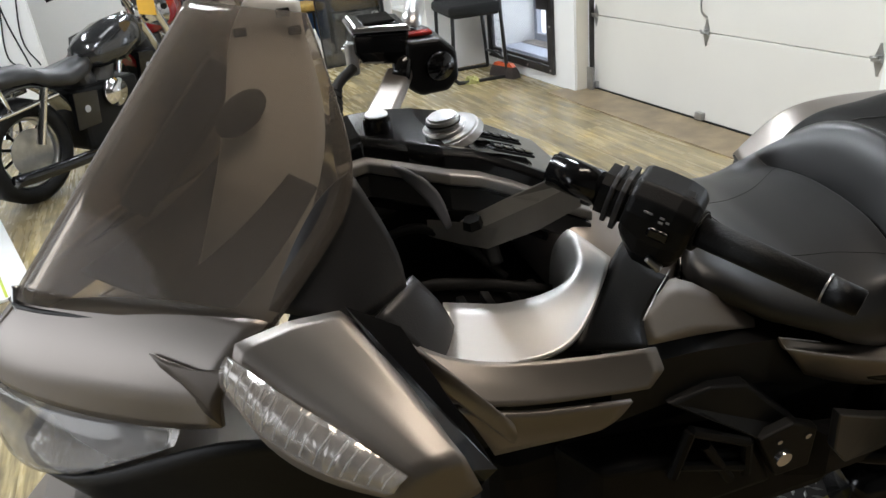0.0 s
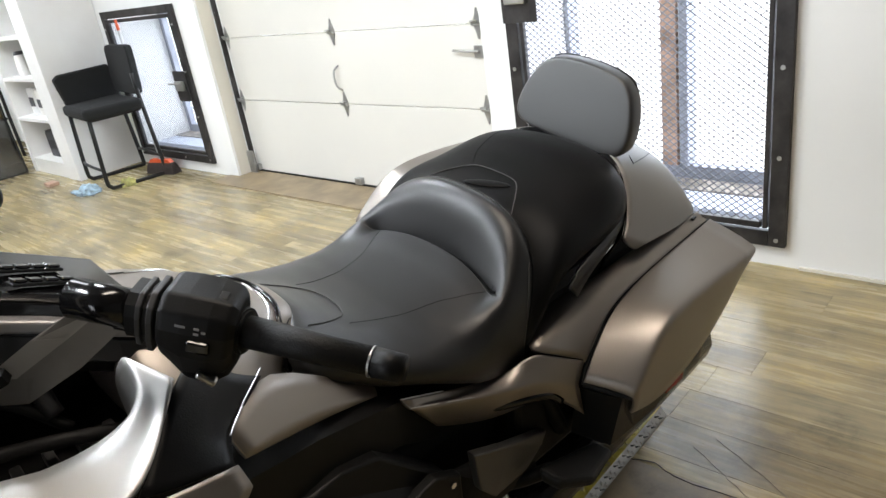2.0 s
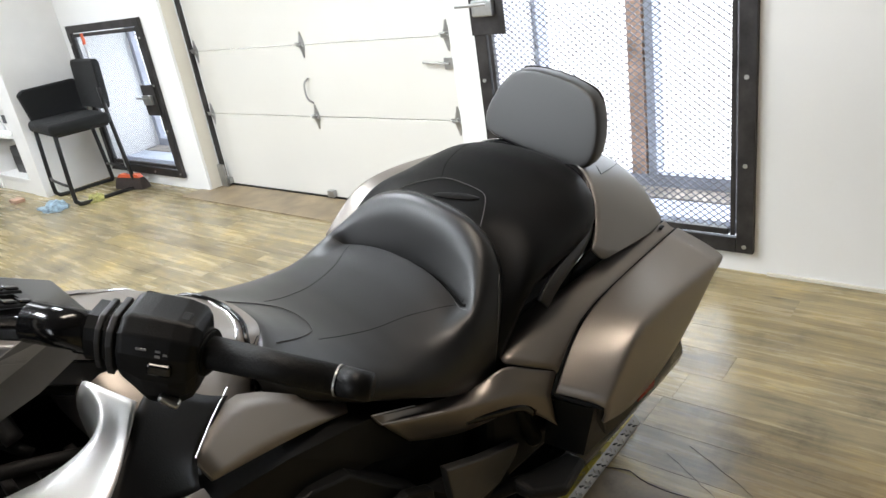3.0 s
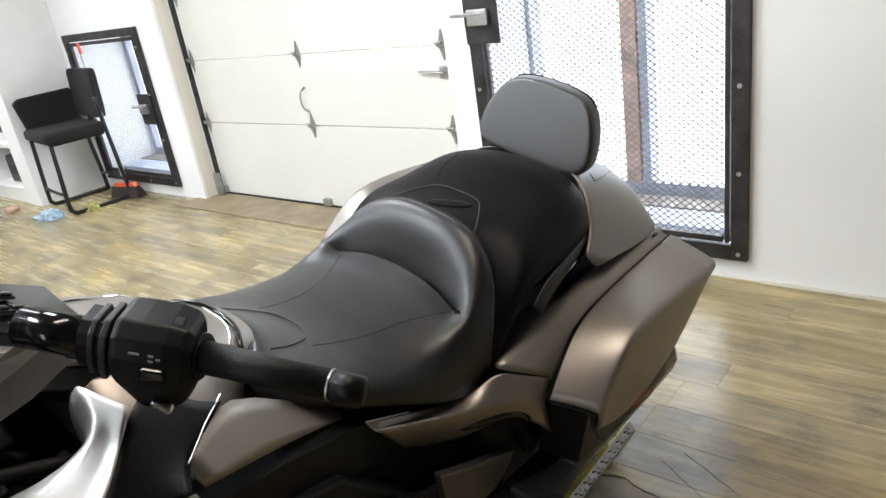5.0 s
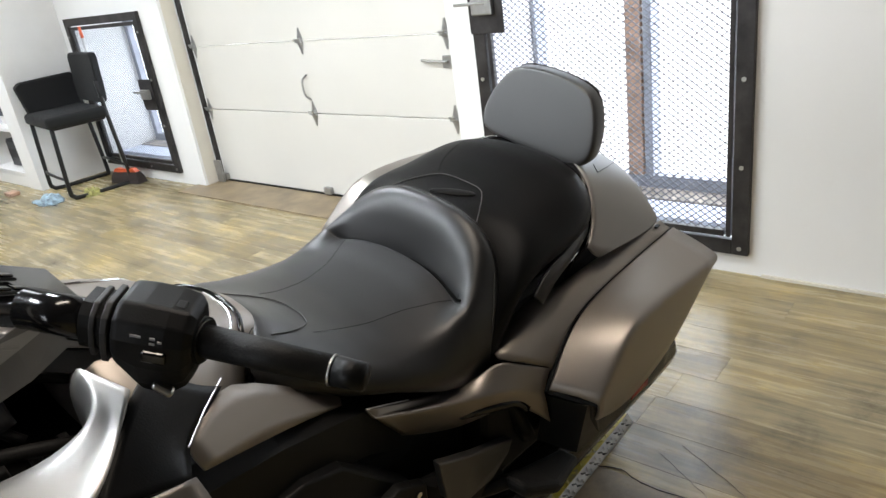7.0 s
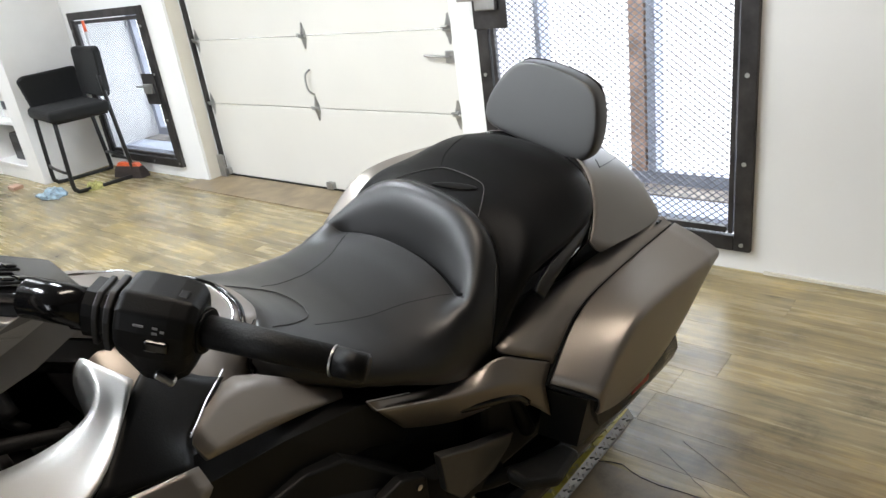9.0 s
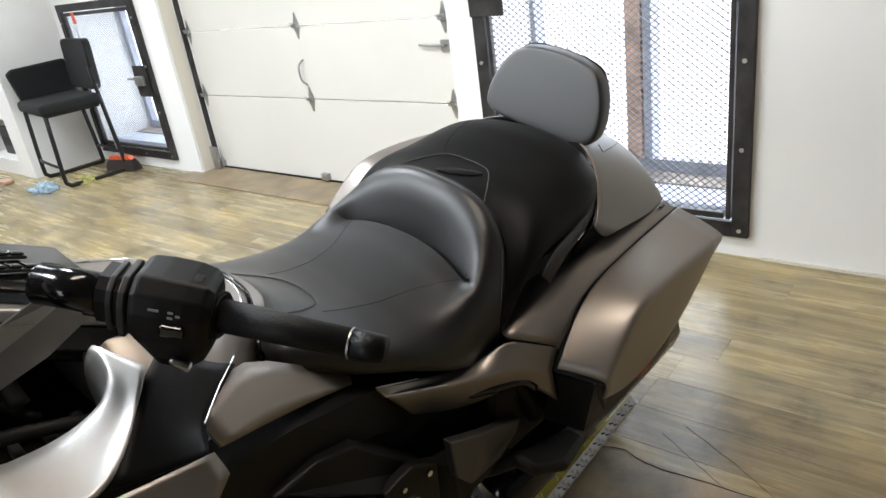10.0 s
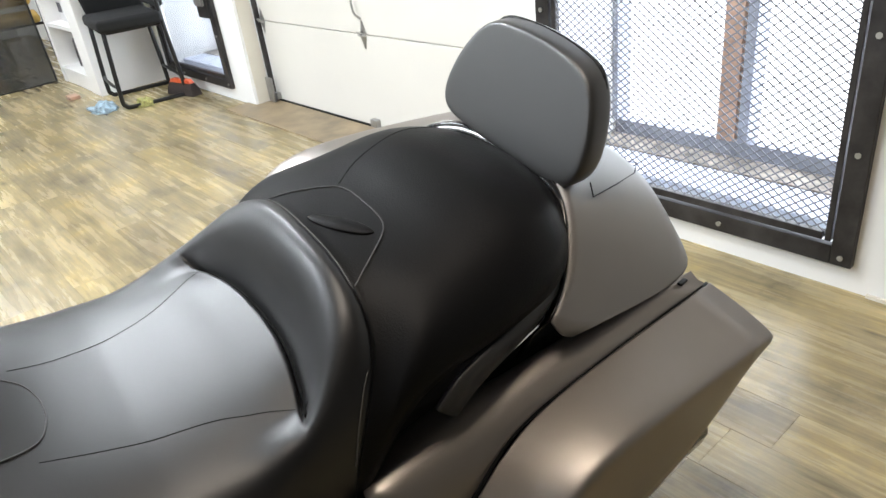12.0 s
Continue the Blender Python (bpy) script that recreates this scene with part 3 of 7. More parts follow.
# ---- low tread-plate platform under the motorcycle ----
def tread_platform():
    p = root("tread_plate_platform", pose(1.2, 0.16, 0.0), "low platform of yellow painted diamond tread plate, worn bare", "platform")
    y0, y1 = -0.278, 0.30
    cuts = [-1.9, -0.55, 0.59, 1.14]
    for i, (a, c) in enumerate(zip(cuts, cuts[1:])):
        part("deck_plate", box(a + 0.004, c - 0.004, y0 + 0.004, y1, 0.0, 0.026, 0.002), yellow_plate if i == 2 else steel_dark, p)
        b = bmesh.new()
        v = [b.verts.new(q) for q in ((a + 0.004, y0 + 0.003, 0.0), (a + 0.004, y0 - 0.014, 0.0), (a + 0.004, y0 - 0.012, 0.006), (a + 0.004, y0 + 0.003, 0.027),
                                      (c - 0.004, y0 + 0.003, 0.0), (c - 0.004, y0 - 0.014, 0.0), (c - 0.004, y0 - 0.012, 0.006), (c - 0.004, y0 + 0.003, 0.027))]
        for f in ((0, 1, 2, 3), (7, 6, 5, 4), (0, 4, 5, 1), (1, 5, 6, 2), (2, 6, 7, 3), (3, 7, 4, 0)):
            b.faces.new([v[k] for k in f])
        part("edge_strip", b, steel_zinc, p, "bare steel tread-plate edge")
    part("border_plate", box(-0.2, 0.585, y0 + 0.008, y0 + 0.105, 0.026, 0.031, 0.002), yellow_plate, p, "plain yellow painted border plate")
    part("joint_strip", box(0.585, 0.600, y0 - 0.02, y0 + 0.20, 0.020, 0.033, 0.003), rubber, p, "black rubber joint strip")
    # raised lozenges of the tread pattern
    bd, be, bk = bmesh.new(), bmesh.new(), bmesh.new()
    for i in range(int(1.68 / 0.036)):
        for j in range(14):
            x, y = -0.53 + i * 0.036 + (0.018 if j % 2 else 0), y0 + 0.016 + j * 0.0195
            if abs(x - 0.59) < 0.02 or x > 1.125 or x < 0.59 and y < y0 + 0.112:
                continue
            a = 0.75 if (i + j) % 2 else -0.75
            lo(bd if x > 0.59 else bk, (x, y, 0.026), a, 0.014, 0.0045, 0.0035)
    for i in range(int(1.66 / 0.024)):
        x = -0.53 + i * 0.024
        for k, yy in enumerate((y0 - 0.009, y0 - 0.002)):
            a = 0.75 if (i + k) % 2 else -0.75
            lo(be, (x + 0.012 * (k % 2), yy, 0.0106 + 0.0098 * k), a, 0.0125, 0.0038, 0.0035)
    tagged(part("deck_lozenges", bd, yellow_plate, p, "raised yellow tread lozenges"), kind="stuff")
    tagged(part("dark_lozenges", bk, steel_zinc, p, "raised bare tread lozenges"), kind="stuff")
    tagged(part("edge_tread", be, chrome, p, "shiny worn tread lozenges"), kind="stuff")


def lo(b, c, a, l, w, h):
    ca, sa = math.cos(a), math.sin(a)
    pts = [(l, 0, 0), (0, w, 0), (-l, 0, 0), (0, -w, 0), (l * 0.5, 0, h), (-l * 0.5, 0, h)]
    v = [b.verts.new((c[0] + x * ca - y * sa, c[1] + x * sa + y * ca, c[2] + z)) for x, y, z in pts]
    for f in ((0, 1, 4), (1, 5, 4), (1, 2, 5), (2, 3, 5), (3, 4, 5), (3, 0, 4)):
        b.faces.new([v[k] for k in f])


tread_platform()

# ---- the touring motorcycle; x runs to its tail, y to its right side ----
BIKE = pose(1.5, 0.083, 0.03, 6.5, 0, -5.5)
bike = root("motorcycle", BIKE, "large matt pewter touring motorcycle with black seat, leaning on its stand", "motorcycle")


TILT, PIVOT = radians(5.0), 0.87       # the body's middle plane leans a little more than its frame


def flip(bm):
    """The same shape on the other side of the motorcycle's middle plane."""
    b = bm.copy()
    ux, uz = -math.sin(TILT), math.cos(TILT)
    for v in b.verts:
        y, z = v.co.y, v.co.z - PIVOT
        k = 2 * (y * ux + z * uz)
        v.co.y, v.co.z = k * ux - y, k * uz - z + PIVOT
    bmesh.ops.reverse_faces(b, faces=b.faces)
    return b


def lean(b):
    """Tips a shape built about y = 0 onto the middle plane."""
    b.transform(Matrix.Translation((0, 0, PIVOT)) @ Matrix.Rotation(TILT, 4, "X") @ Matrix.Translation((0, 0, -PIVOT)))
    return b


def crease(b, pairs, vs, amount=0.85):
    lay = b.edges.layers.float.get("crease_edge") or b.edges.layers.float.new("crease_edge")
    for p, q in pairs:
        e = b.edges.get((vs[p], vs[q]))
        if e:
            e[lay] = amount


def sheet(rows, crease_rows=(), crease_cols=()):
    """A bent panel over rows of guide points."""
    b = bmesh.new()
    w = len(rows[0])
    vs = [b.verts.new(p) for r in rows for p in r]
    for j in range(len(rows) - 1):
        for i in range(w - 1):
            b.faces.new((vs[j * w + i], vs[j * w + i + 1], vs[(j + 1) * w + i + 1], vs[(j + 1) * w + i]))
    b.edges.layers.float.new("crease_edge")
    crease(b, [(j * w + i, j * w + i + 1) for j in crease_rows for i in range(w - 1)], vs)
    crease(b, [(j * w + i, (j + 1) * w + i) for i in crease_cols for j in range(len(rows) - 1)], vs)
    return b


def panel(name, rows, mat, parent=None, label="", t=0.006, n=2, both=True, crease_rows=(), crease_cols=(), drop=0.0):
    """A body panel, on both sides of the motorcycle."""
    b = sheet(rows, crease_rows, crease_cols)
    made = []
    far = flip(b)
    far.transform(Matrix.Translation((0, 0, -drop)))
    for side in ((b, far) if both else (b,)):
        ob = part(name, side, mat, parent or bike, label, True)
        subsurf(ob, n)
        solid(ob, t)
        made.append(ob)
    return made


def body(name, stations, mat, parent=None, label="", n=2):
    """A closed body whose half profiles (y, z) run from the top middle to the bottom middle."""
    rings = []
    for x, half in stations:
        rings.append([(x, y, z) for y, z in half] + [(x, -y, z) for y, z in half[-2:0:-1]])
    return subsurf(part(name, lean(loft(rings)), mat, parent or bike, label, True), n)


def tipped(points):
    """Points given about the upright middle plane, tipped onto the leaning one."""
    m = Matrix.Translation((0, 0, PIVOT)) @ Matrix.Rotation(TILT, 4, "X") @ Matrix.Translation((0, 0, -PIVOT))
    return [tuple(m @ Vector(p)) for p in points]


def along(stops):
    """A smooth value along a length, through (place, value) stops, that never overshoots them."""
    xs, ys = [p for p, _ in stops], [v for _, v in stops]
    d = [(ys[i + 1] - ys[i]) / (xs[i + 1] - xs[i]) for i in range(len(xs) - 1)]
    m = [d[0]] + [0.0 if a * c <= 0 else 2 * a * c / (a + c) for a, c in zip(d, d[1:])] + [d[-1]]

    def at(x):
        if x <= xs[0]:
            return ys[0]
        if x >= xs[-1]:
            return ys[-1]
        i = max(k for k in range(len(xs) - 1) if xs[k] <= x)
        h = xs[i + 1] - xs[i]
        t = (x - xs[i]) / h
        return ys[i] * (1 + 2 * t) * (1 - t) ** 2 + h * m[i] * t * (1 - t) ** 2 + ys[i + 1] * t * t * (3 - 2 * t) + h * m[i + 1] * t * t * (t - 1)
    return at


def both_sides(name, b, mat, parent=None, label="", smooth=False):
    a = part(name, b.copy(), mat, parent or bike, label, smooth)
    c = part(name, flip(b), mat, parent or bike, label, smooth)
    b.free()
    return a, c


# rider's seat and passenger's seat: rounded sections whose sides sweep forward
SEAT_MID = -0.015


def seat_part(name, places, top, rim, foot, half, fullness, sweep, power, wing, groove, label, mat):
    top, rim, foot, half, fullness, sweep, power = (along(q) for q in (top, rim, foot, half, fullness, sweep, power))
    arc = [math.pi / 2 * k / 18 for k in range(19)]
    rings = []
    for s in places:
        zt, zb, w, n = top(s), foot(s), half(s), fullness(s)
        side = []
        for a in arc:
            r, h = math.sin(a) ** (2 / n), max(0.0, math.cos(a)) ** (2 / n)
            x = s - sweep(s) * r ** power(s) - wing * min(1.0, max(0.0, (w * r - 0.03) / 0.08)) * min(1.0, max(0.0, (-0.13 - s) / 0.09))
            dip = groove * math.exp(-((s - 0.1362) / 0.0035) ** 2) * min(1.0, max(0.0, (0.80 - r) / 0.12))
            k = min(1.0, max(0.0, (r - 0.66) / 0.26))
            z = zt + (rim(s) - zt) * k * k * (3 - 2 * k)
            side.append((x, w * r, zb + (z - zb) * h - dip))
        side += [(side[-1][0], w * 0.96, zb - 0.006), (side[-1][0], w * 0.5, zb - 0.008), (s, 0, zb - 0.008)]
        ring = side + [(x, -y, z) for x, y, z in side[-2:0:-1]]
        rings.append([(x, y + SEAT_MID, z) for x, y, z in ring])
    return part(name, lean(loft(rings)), mat, bike, label, True)


def places(a, c, step):
    n = max(1, round((c - a) / step))
    return [a + (c - a) * k / n for k in range(n)]


rider = seat_part("rider_seat", places(-0.232, -0.20, 0.004) + places(-0.20, 0.11, 0.012) + places(0.11, 0.150, 0.0015) + places(0.150, 0.2061, 0.004) + [0.206],
                  [(-0.232, 0.835), (-0.226, 0.845), (-0.213, 0.850), (-0.17, 0.828), (-0.13, 0.807), (-0.08, 0.793), (-0.03, 0.786), (0.05, 0.790), (0.10, 0.797), (0.126, 0.800), (0.1362, 0.803),
                   (0.140, 0.813), (0.147, 0.834), (0.158, 0.862), (0.172, 0.885), (0.184, 0.897), (0.195, 0.9015), (0.206, 0.899)],
                  [(-0.232, 0.835), (-0.213, 0.850), (-0.13, 0.807), (-0.06, 0.790), (0.0, 0.790), (0.06, 0.803), (0.11, 0.830), (0.155, 0.866), (0.206, 0.899)],
                  [(-0.232, 0.814), (-0.19, 0.792), (-0.143, 0.756), (-0.05, 0.719), (0.06, 0.678), (0.12, 0.664), (0.206, 0.660)],
                  [(-0.232, 0.125), (-0.215, 0.148), (-0.17, 0.180), (-0.13, 0.198), (-0.05, 0.217), (0.06, 0.225), (0.206, 0.224)],
                  [(-0.232, 3.2), (-0.05, 3.2), (0.09, 3.3), (0.136, 3.0), (0.206, 2.5)],
                  [(-0.08, 0.0), (0.03, 0.030), (0.136, 0.062), (0.206, 0.080)],
                  [(0.136, 2.0), (0.206, 6.0)], 0.040, 0.012, "black vinyl rider seat with a raised rear bolster", vinyl)
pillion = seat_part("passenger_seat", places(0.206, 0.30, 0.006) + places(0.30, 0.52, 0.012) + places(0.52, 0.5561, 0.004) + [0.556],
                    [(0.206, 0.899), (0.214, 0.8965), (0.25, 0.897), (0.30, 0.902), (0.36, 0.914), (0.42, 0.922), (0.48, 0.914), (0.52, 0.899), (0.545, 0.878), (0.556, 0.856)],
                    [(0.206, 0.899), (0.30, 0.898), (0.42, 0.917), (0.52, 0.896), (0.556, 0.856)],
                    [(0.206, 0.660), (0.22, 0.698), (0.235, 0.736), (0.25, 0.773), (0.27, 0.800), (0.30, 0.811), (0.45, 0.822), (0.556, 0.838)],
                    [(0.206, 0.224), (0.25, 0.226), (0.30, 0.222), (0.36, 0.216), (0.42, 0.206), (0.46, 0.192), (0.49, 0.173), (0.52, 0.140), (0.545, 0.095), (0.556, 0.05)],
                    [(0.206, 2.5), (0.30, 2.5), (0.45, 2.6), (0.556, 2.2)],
                    [(0.206, 0.080), (0.25, 0.055), (0.29, 0.025), (0.34, 0.0)], [(0.206, 6.0), (0.34, 5.0)], 0.0, 0.0, "black vinyl passenger seat with stitched patch", vinyl_shaded)

from mathutils.bvhtree import BVHTree
bpy.context.view_layer.update()
deps = bpy.context.evaluated_depsgraph_get()
SEATS = [BVHTree.FromObject(ob, deps) for ob in (rider, pillion)]


def on_seat(points, lift=0.0012, n=8):
    """A line laid on the seats' upper side, given by (x, y)."""
    out = []
    for p in spline([(x, y, 0) for x, y in points], n):
        hits = [h[0] for h in (s.ray_cast(Vector((p.x, p.y, 1.3)), Vector((0, 0, -1))) for s in SEATS) if h[0]]
        if hits:
            q = max(hits, key=lambda h: h.z)
            out.append((q.x, q.y, q.z + lift))
    return out


def snapped(points, lift=0.001, n=8):
    """A line drawn onto the nearest skin of the seats."""
    out = []
    for p in spline(points, n):
        q, nrm = min((s.find_nearest(p)[:2] for s in SEATS), key=lambda h: (h[0] - p).length)
        out.append(q + nrm * lift)
    return out


def across(side, y):
    """A place across the seat, counted from its middle."""
    return SEAT_MID + side * y


for side in (-1, 1):
    part("seam", tube(on_seat([(0.113, across(side, 0.150)), (0.06, across(side, 0.122)), (0.01, across(side, 0.100)), (-0.09, across(side, 0.080)), (-0.14, across(side, 0.074))], 0.0002), 0.0004, 6), joint_black, rider, "sunk side seam")
    part("seam", tube(on_seat([(-0.213, across(side, 0.075)), (-0.17, across(side, 0.066)), (-0.135, across(side, 0.048)), (-0.122, across(side, 0.02)), (-0.120, SEAT_MID)]), 0.0009, 6), thread, rider, "stitched edge of the nose patch")
    part("seam", tube(snapped(tipped([(0.2075, across(side, 0.002), 0.90), (0.2075, across(side, 0.07), 0.895), (0.205, across(side, 0.104), 0.885), (0.200, across(side, 0.135), 0.862), (0.187, across(side, 0.165), 0.835), (0.164, across(side, 0.192), 0.812), (0.143, across(side, 0.212), 0.772), (0.132, across(side, 0.220), 0.735)])), 0.0010, 6), thread, pillion, "pale stitching behind the bolster")
    part("seam", tube(on_seat([(0.209, across(side, 0.110)), (0.245, across(side, 0.088)), (0.275, across(side, 0.066)), (0.288, across(side, 0.048)), (0.292, across(side, 0.02)), (0.292, SEAT_MID)], lift=0.0010), 0.0010, 6), thread, pillion, "pale stitching round the centre patch")
part("seam", tube(on_seat([(0.288, (SEAT_MID + 0.060)), (0.34, (SEAT_MID + 0.092)), (0.43, (SEAT_MID + 0.112)), (0.50, (SEAT_MID + 0.098))], 0.0003), 0.0005, 6), joint_black, pillion, "sunk seam")
# Black tube laid in the fold to paint the shade of the crease
part("crease", tube(on_seat([(0.1362 - 0.062 * (y / 0.2255) ** 2, SEAT_MID + y) for y in (-0.162, -0.13, -0.08, -0.04, 0.0, 0.04, 0.08, 0.13, 0.162)], 0.0006), 0.0028, 6), joint_black, rider, "black line for the shade in the fold under the bolster")
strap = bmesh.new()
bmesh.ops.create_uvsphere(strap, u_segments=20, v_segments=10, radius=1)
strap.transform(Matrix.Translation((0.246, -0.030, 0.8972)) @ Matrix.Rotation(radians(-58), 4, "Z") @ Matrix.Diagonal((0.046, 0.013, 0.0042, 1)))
part("grab_strap", lean(strap), vinyl_shaded, pillion, "small padded strap", True)

# backrest
pad_rings = []
for f, s, dx in ((0.0, 0.90, -0.020), (0.02, 0.965, -0.024), (0.14, 1.0, -0.024), (0.5, 1.0, -0.01), (0.70, 0.99, 0.006), (0.80, 0.94, 0.010)):
    ring = []
    for y, z in ((-0.085, -0.086), (0.085, -0.086), (0.134, -0.082), (0.152, -0.056), (0.145, -0.005), (0.118, 0.050), (0.085, 0.072), (0, 0.079), (-0.085, 0.072), (-0.118, 0.050), (-0.145, -0.005), (-0.152, -0.056), (-0.134, -0.082)):
        ring.append((-0.02 + 0.05 * f + dx * 0.2 + 0.35 * z * 0.9, y * s, z * s))
    pad_rings.append(ring)
back = part("backrest", loft(pad_rings), vinyl_back, bike, "padded black vinyl backrest", True)
back.matrix_local = pose(0.583, -0.004, 0.972, 9, 0, 0)
subsurf(back, 2)
welt = [(0.010 + 0.305 * z, y * 0.955, z * 0.955) for y, z in ((-0.085, -0.085), (0.085, -0.085), (0.131, -0.080), (0.149, -0.054), (0.142, -0.005), (0.115, 0.049), (0.083, 0.070), (0, 0.077), (-0.083, 0.070), (-0.115, 0.049), (-0.142, -0.005), (-0.149, -0.054), (-0.131, -0.080))]
part("piping", tube([Vector(q) for q in spline(welt + welt[:1], 4)[:-1]], 0.004, 6, closed=True), plastic, back, "black piping", True)
part("backrest_shell", loft([[(0.020 + 0.022 * f + 0.32 * z, y * s * 0.93, z * s * 0.93) for y, z in ((-0.12, -0.06), (0.12, -0.06), (0.14, 0), (0.08, 0.07), (-0.08, 0.07), (-0.14, 0))] for f, s in ((0, 1.0), (1, 0.8))]), plastic, back, "black backrest shell")
part("seat_back_trim", lean(loft([[(x, y, z) for y, z in ((-w, 0.76), (w, 0.76), (w * 0.95, h - 0.03), (w * 0.6, h), (-w * 0.6, h), (-w * 0.95, h - 0.03))] for x, w, h in ((0.452, 0.186, 0.862), (0.50, 0.166, 0.872), (0.55, 0.12, 0.868))])), gloss_black, bike, "gloss black trim behind the passenger seat")
stay = part("backrest_stay", loft([[(0.55 + 0.012 * k, y, 0.845 + 0.03 * k) for y in (-0.06, 0.06)] + [(0.575 + 0.012 * k, y, 0.845 + 0.03 * k) for y in (0.06, -0.06)] for k in range(4)]), gloss_black, bike, "gloss black backrest bracket")
for y in (-0.05, 0.05):
    part("stay_bar", rod((0.57, y, 0.83), (0.6, y, 0.93), 0.008), plastic, stay)

# tail fairing round the passenger seat
TAIL = [[(0.428, -0.220, 0.764), (0.470, -0.203, 0.792), (0.503, -0.172, 0.840), (0.528, -0.135, 0.874), (0.545, -0.08, 0.888), (0.55, 0.0, 0.892)],
        [(0.432, -0.231, 0.750), (0.530, -0.214, 0.772), (0.565, -0.180, 0.818), (0.590, -0.130, 0.853), (0.605, -0.07, 0.872), (0.61, 0.0, 0.878)],
        [(0.440, -0.236, 0.742), (0.600, -0.226, 0.752), (0.640, -0.190, 0.792), (0.665, -0.128, 0.830), (0.680, -0.065, 0.850), (0.69, 0.0, 0.857)],
        [(0.447, -0.238, 0.740), (0.670, -0.236, 0.724), (0.712, -0.200, 0.750), (0.735, -0.130, 0.797), (0.750, -0.065, 0.820), (0.755, 0.0, 0.828)],
        [(0.452, -0.239, 0.739), (0.690, -0.239, 0.718), (0.730, -0.203, 0.725), (0.765, -0.135, 0.745), (0.785, -0.07, 0.755), (0.79, 0.0, 0.76)]]
panel("tail_fairing", TAIL, tail_paint, label="pewter tail cowl greyed for the light, curving round the seat", crease_rows=(3,))
panel("tail_lip", [TAIL[0], [(x - 0.012, y * 0.96, z - 0.010) for x, y, z in TAIL[0]], [(x - 0.035, y * 0.85, z - 0.075) for x, y, z in TAIL[0]]], gloss_black, label="gloss black inner lip of the cowl", t=0.004)
part("filler_line", tube([(0.594, -0.120, 0.8635), (0.580, -0.140, 0.8545), (0.655, -0.117, 0.8385), (0.728, -0.090, 0.8210), (0.752, -0.073, 0.8240), (0.735, -0.070, 0.8300)], 0.0010, 6), plastic, bike, "thin shut line of a small lid")
b = box(-0.009, 0.009, -0.004, 0.004, -0.003, 0.002, 0.002)
lk = part("lid_lock", b, plastic, bike, "small black pannier lock")
lk.matrix_local = pose(0.672, -0.2405, 0.722, 0, 0, 8)

# rear side cover with its long blade, then the panniers
panel("rear_side_cover", [
    [(0.1444, -0.2140, 0.6636), (0.2032, -0.1875, 0.6810), (0.2496, -0.1866, 0.6904), (0.2677, -0.1862, 0.6940), (0.2854, -0.1911, 0.6953), (0.3480, -0.2086, 0.7000), (0.4374, -0.2068, 0.7105), (0.7000, -0.2320, 0.7220)],
    [(0.1227, -0.2375, 0.6719), (0.2060, -0.2188, 0.6840), (0.2553, -0.2097, 0.6919), (0.2745, -0.2061, 0.6950), (0.2917, -0.2096, 0.6963), (0.3527, -0.2221, 0.7010), (0.4474, -0.2213, 0.7115), (0.7000, -0.2380, 0.7190)],
    [(0.1668, -0.2615, 0.6498), (0.2300, -0.2491, 0.6700), (0.2800, -0.2389, 0.6833), (0.2995, -0.2350, 0.6885), (0.3166, -0.2356, 0.6906), (0.3771, -0.2377, 0.6980), (0.4765, -0.2415, 0.7065), (0.7000, -0.2440, 0.7130)],
    [(0.2285, -0.2735, 0.6114), (0.2608, -0.2706, 0.6425), (0.3077, -0.2637, 0.6637), (0.3260, -0.2610, 0.6720), (0.3423, -0.2600, 0.6755), (0.4000, -0.2565, 0.6880), (0.5200, -0.2540, 0.6990), (0.7100, -0.2475, 0.7075)],
    [(0.2322, -0.2760, 0.6040), (0.2660, -0.2700, 0.6320), (0.3121, -0.2642, 0.6543), (0.3300, -0.2620, 0.6630), (0.3454, -0.2611, 0.6665), (0.4000, -0.2580, 0.6790), (0.5200, -0.2555, 0.6910), (0.7150, -0.2490, 0.7030)],
], pewter, label="matt pewter side cover", crease_rows=(3,))
both_sides("cover_seam", tube([(0.1226, -0.2385, 0.6705), (0.1667, -0.2625, 0.6484), (0.2321, -0.2745, 0.6078)], 0.0012, 6, 5), joint_black, label="thin shut line of the cover")
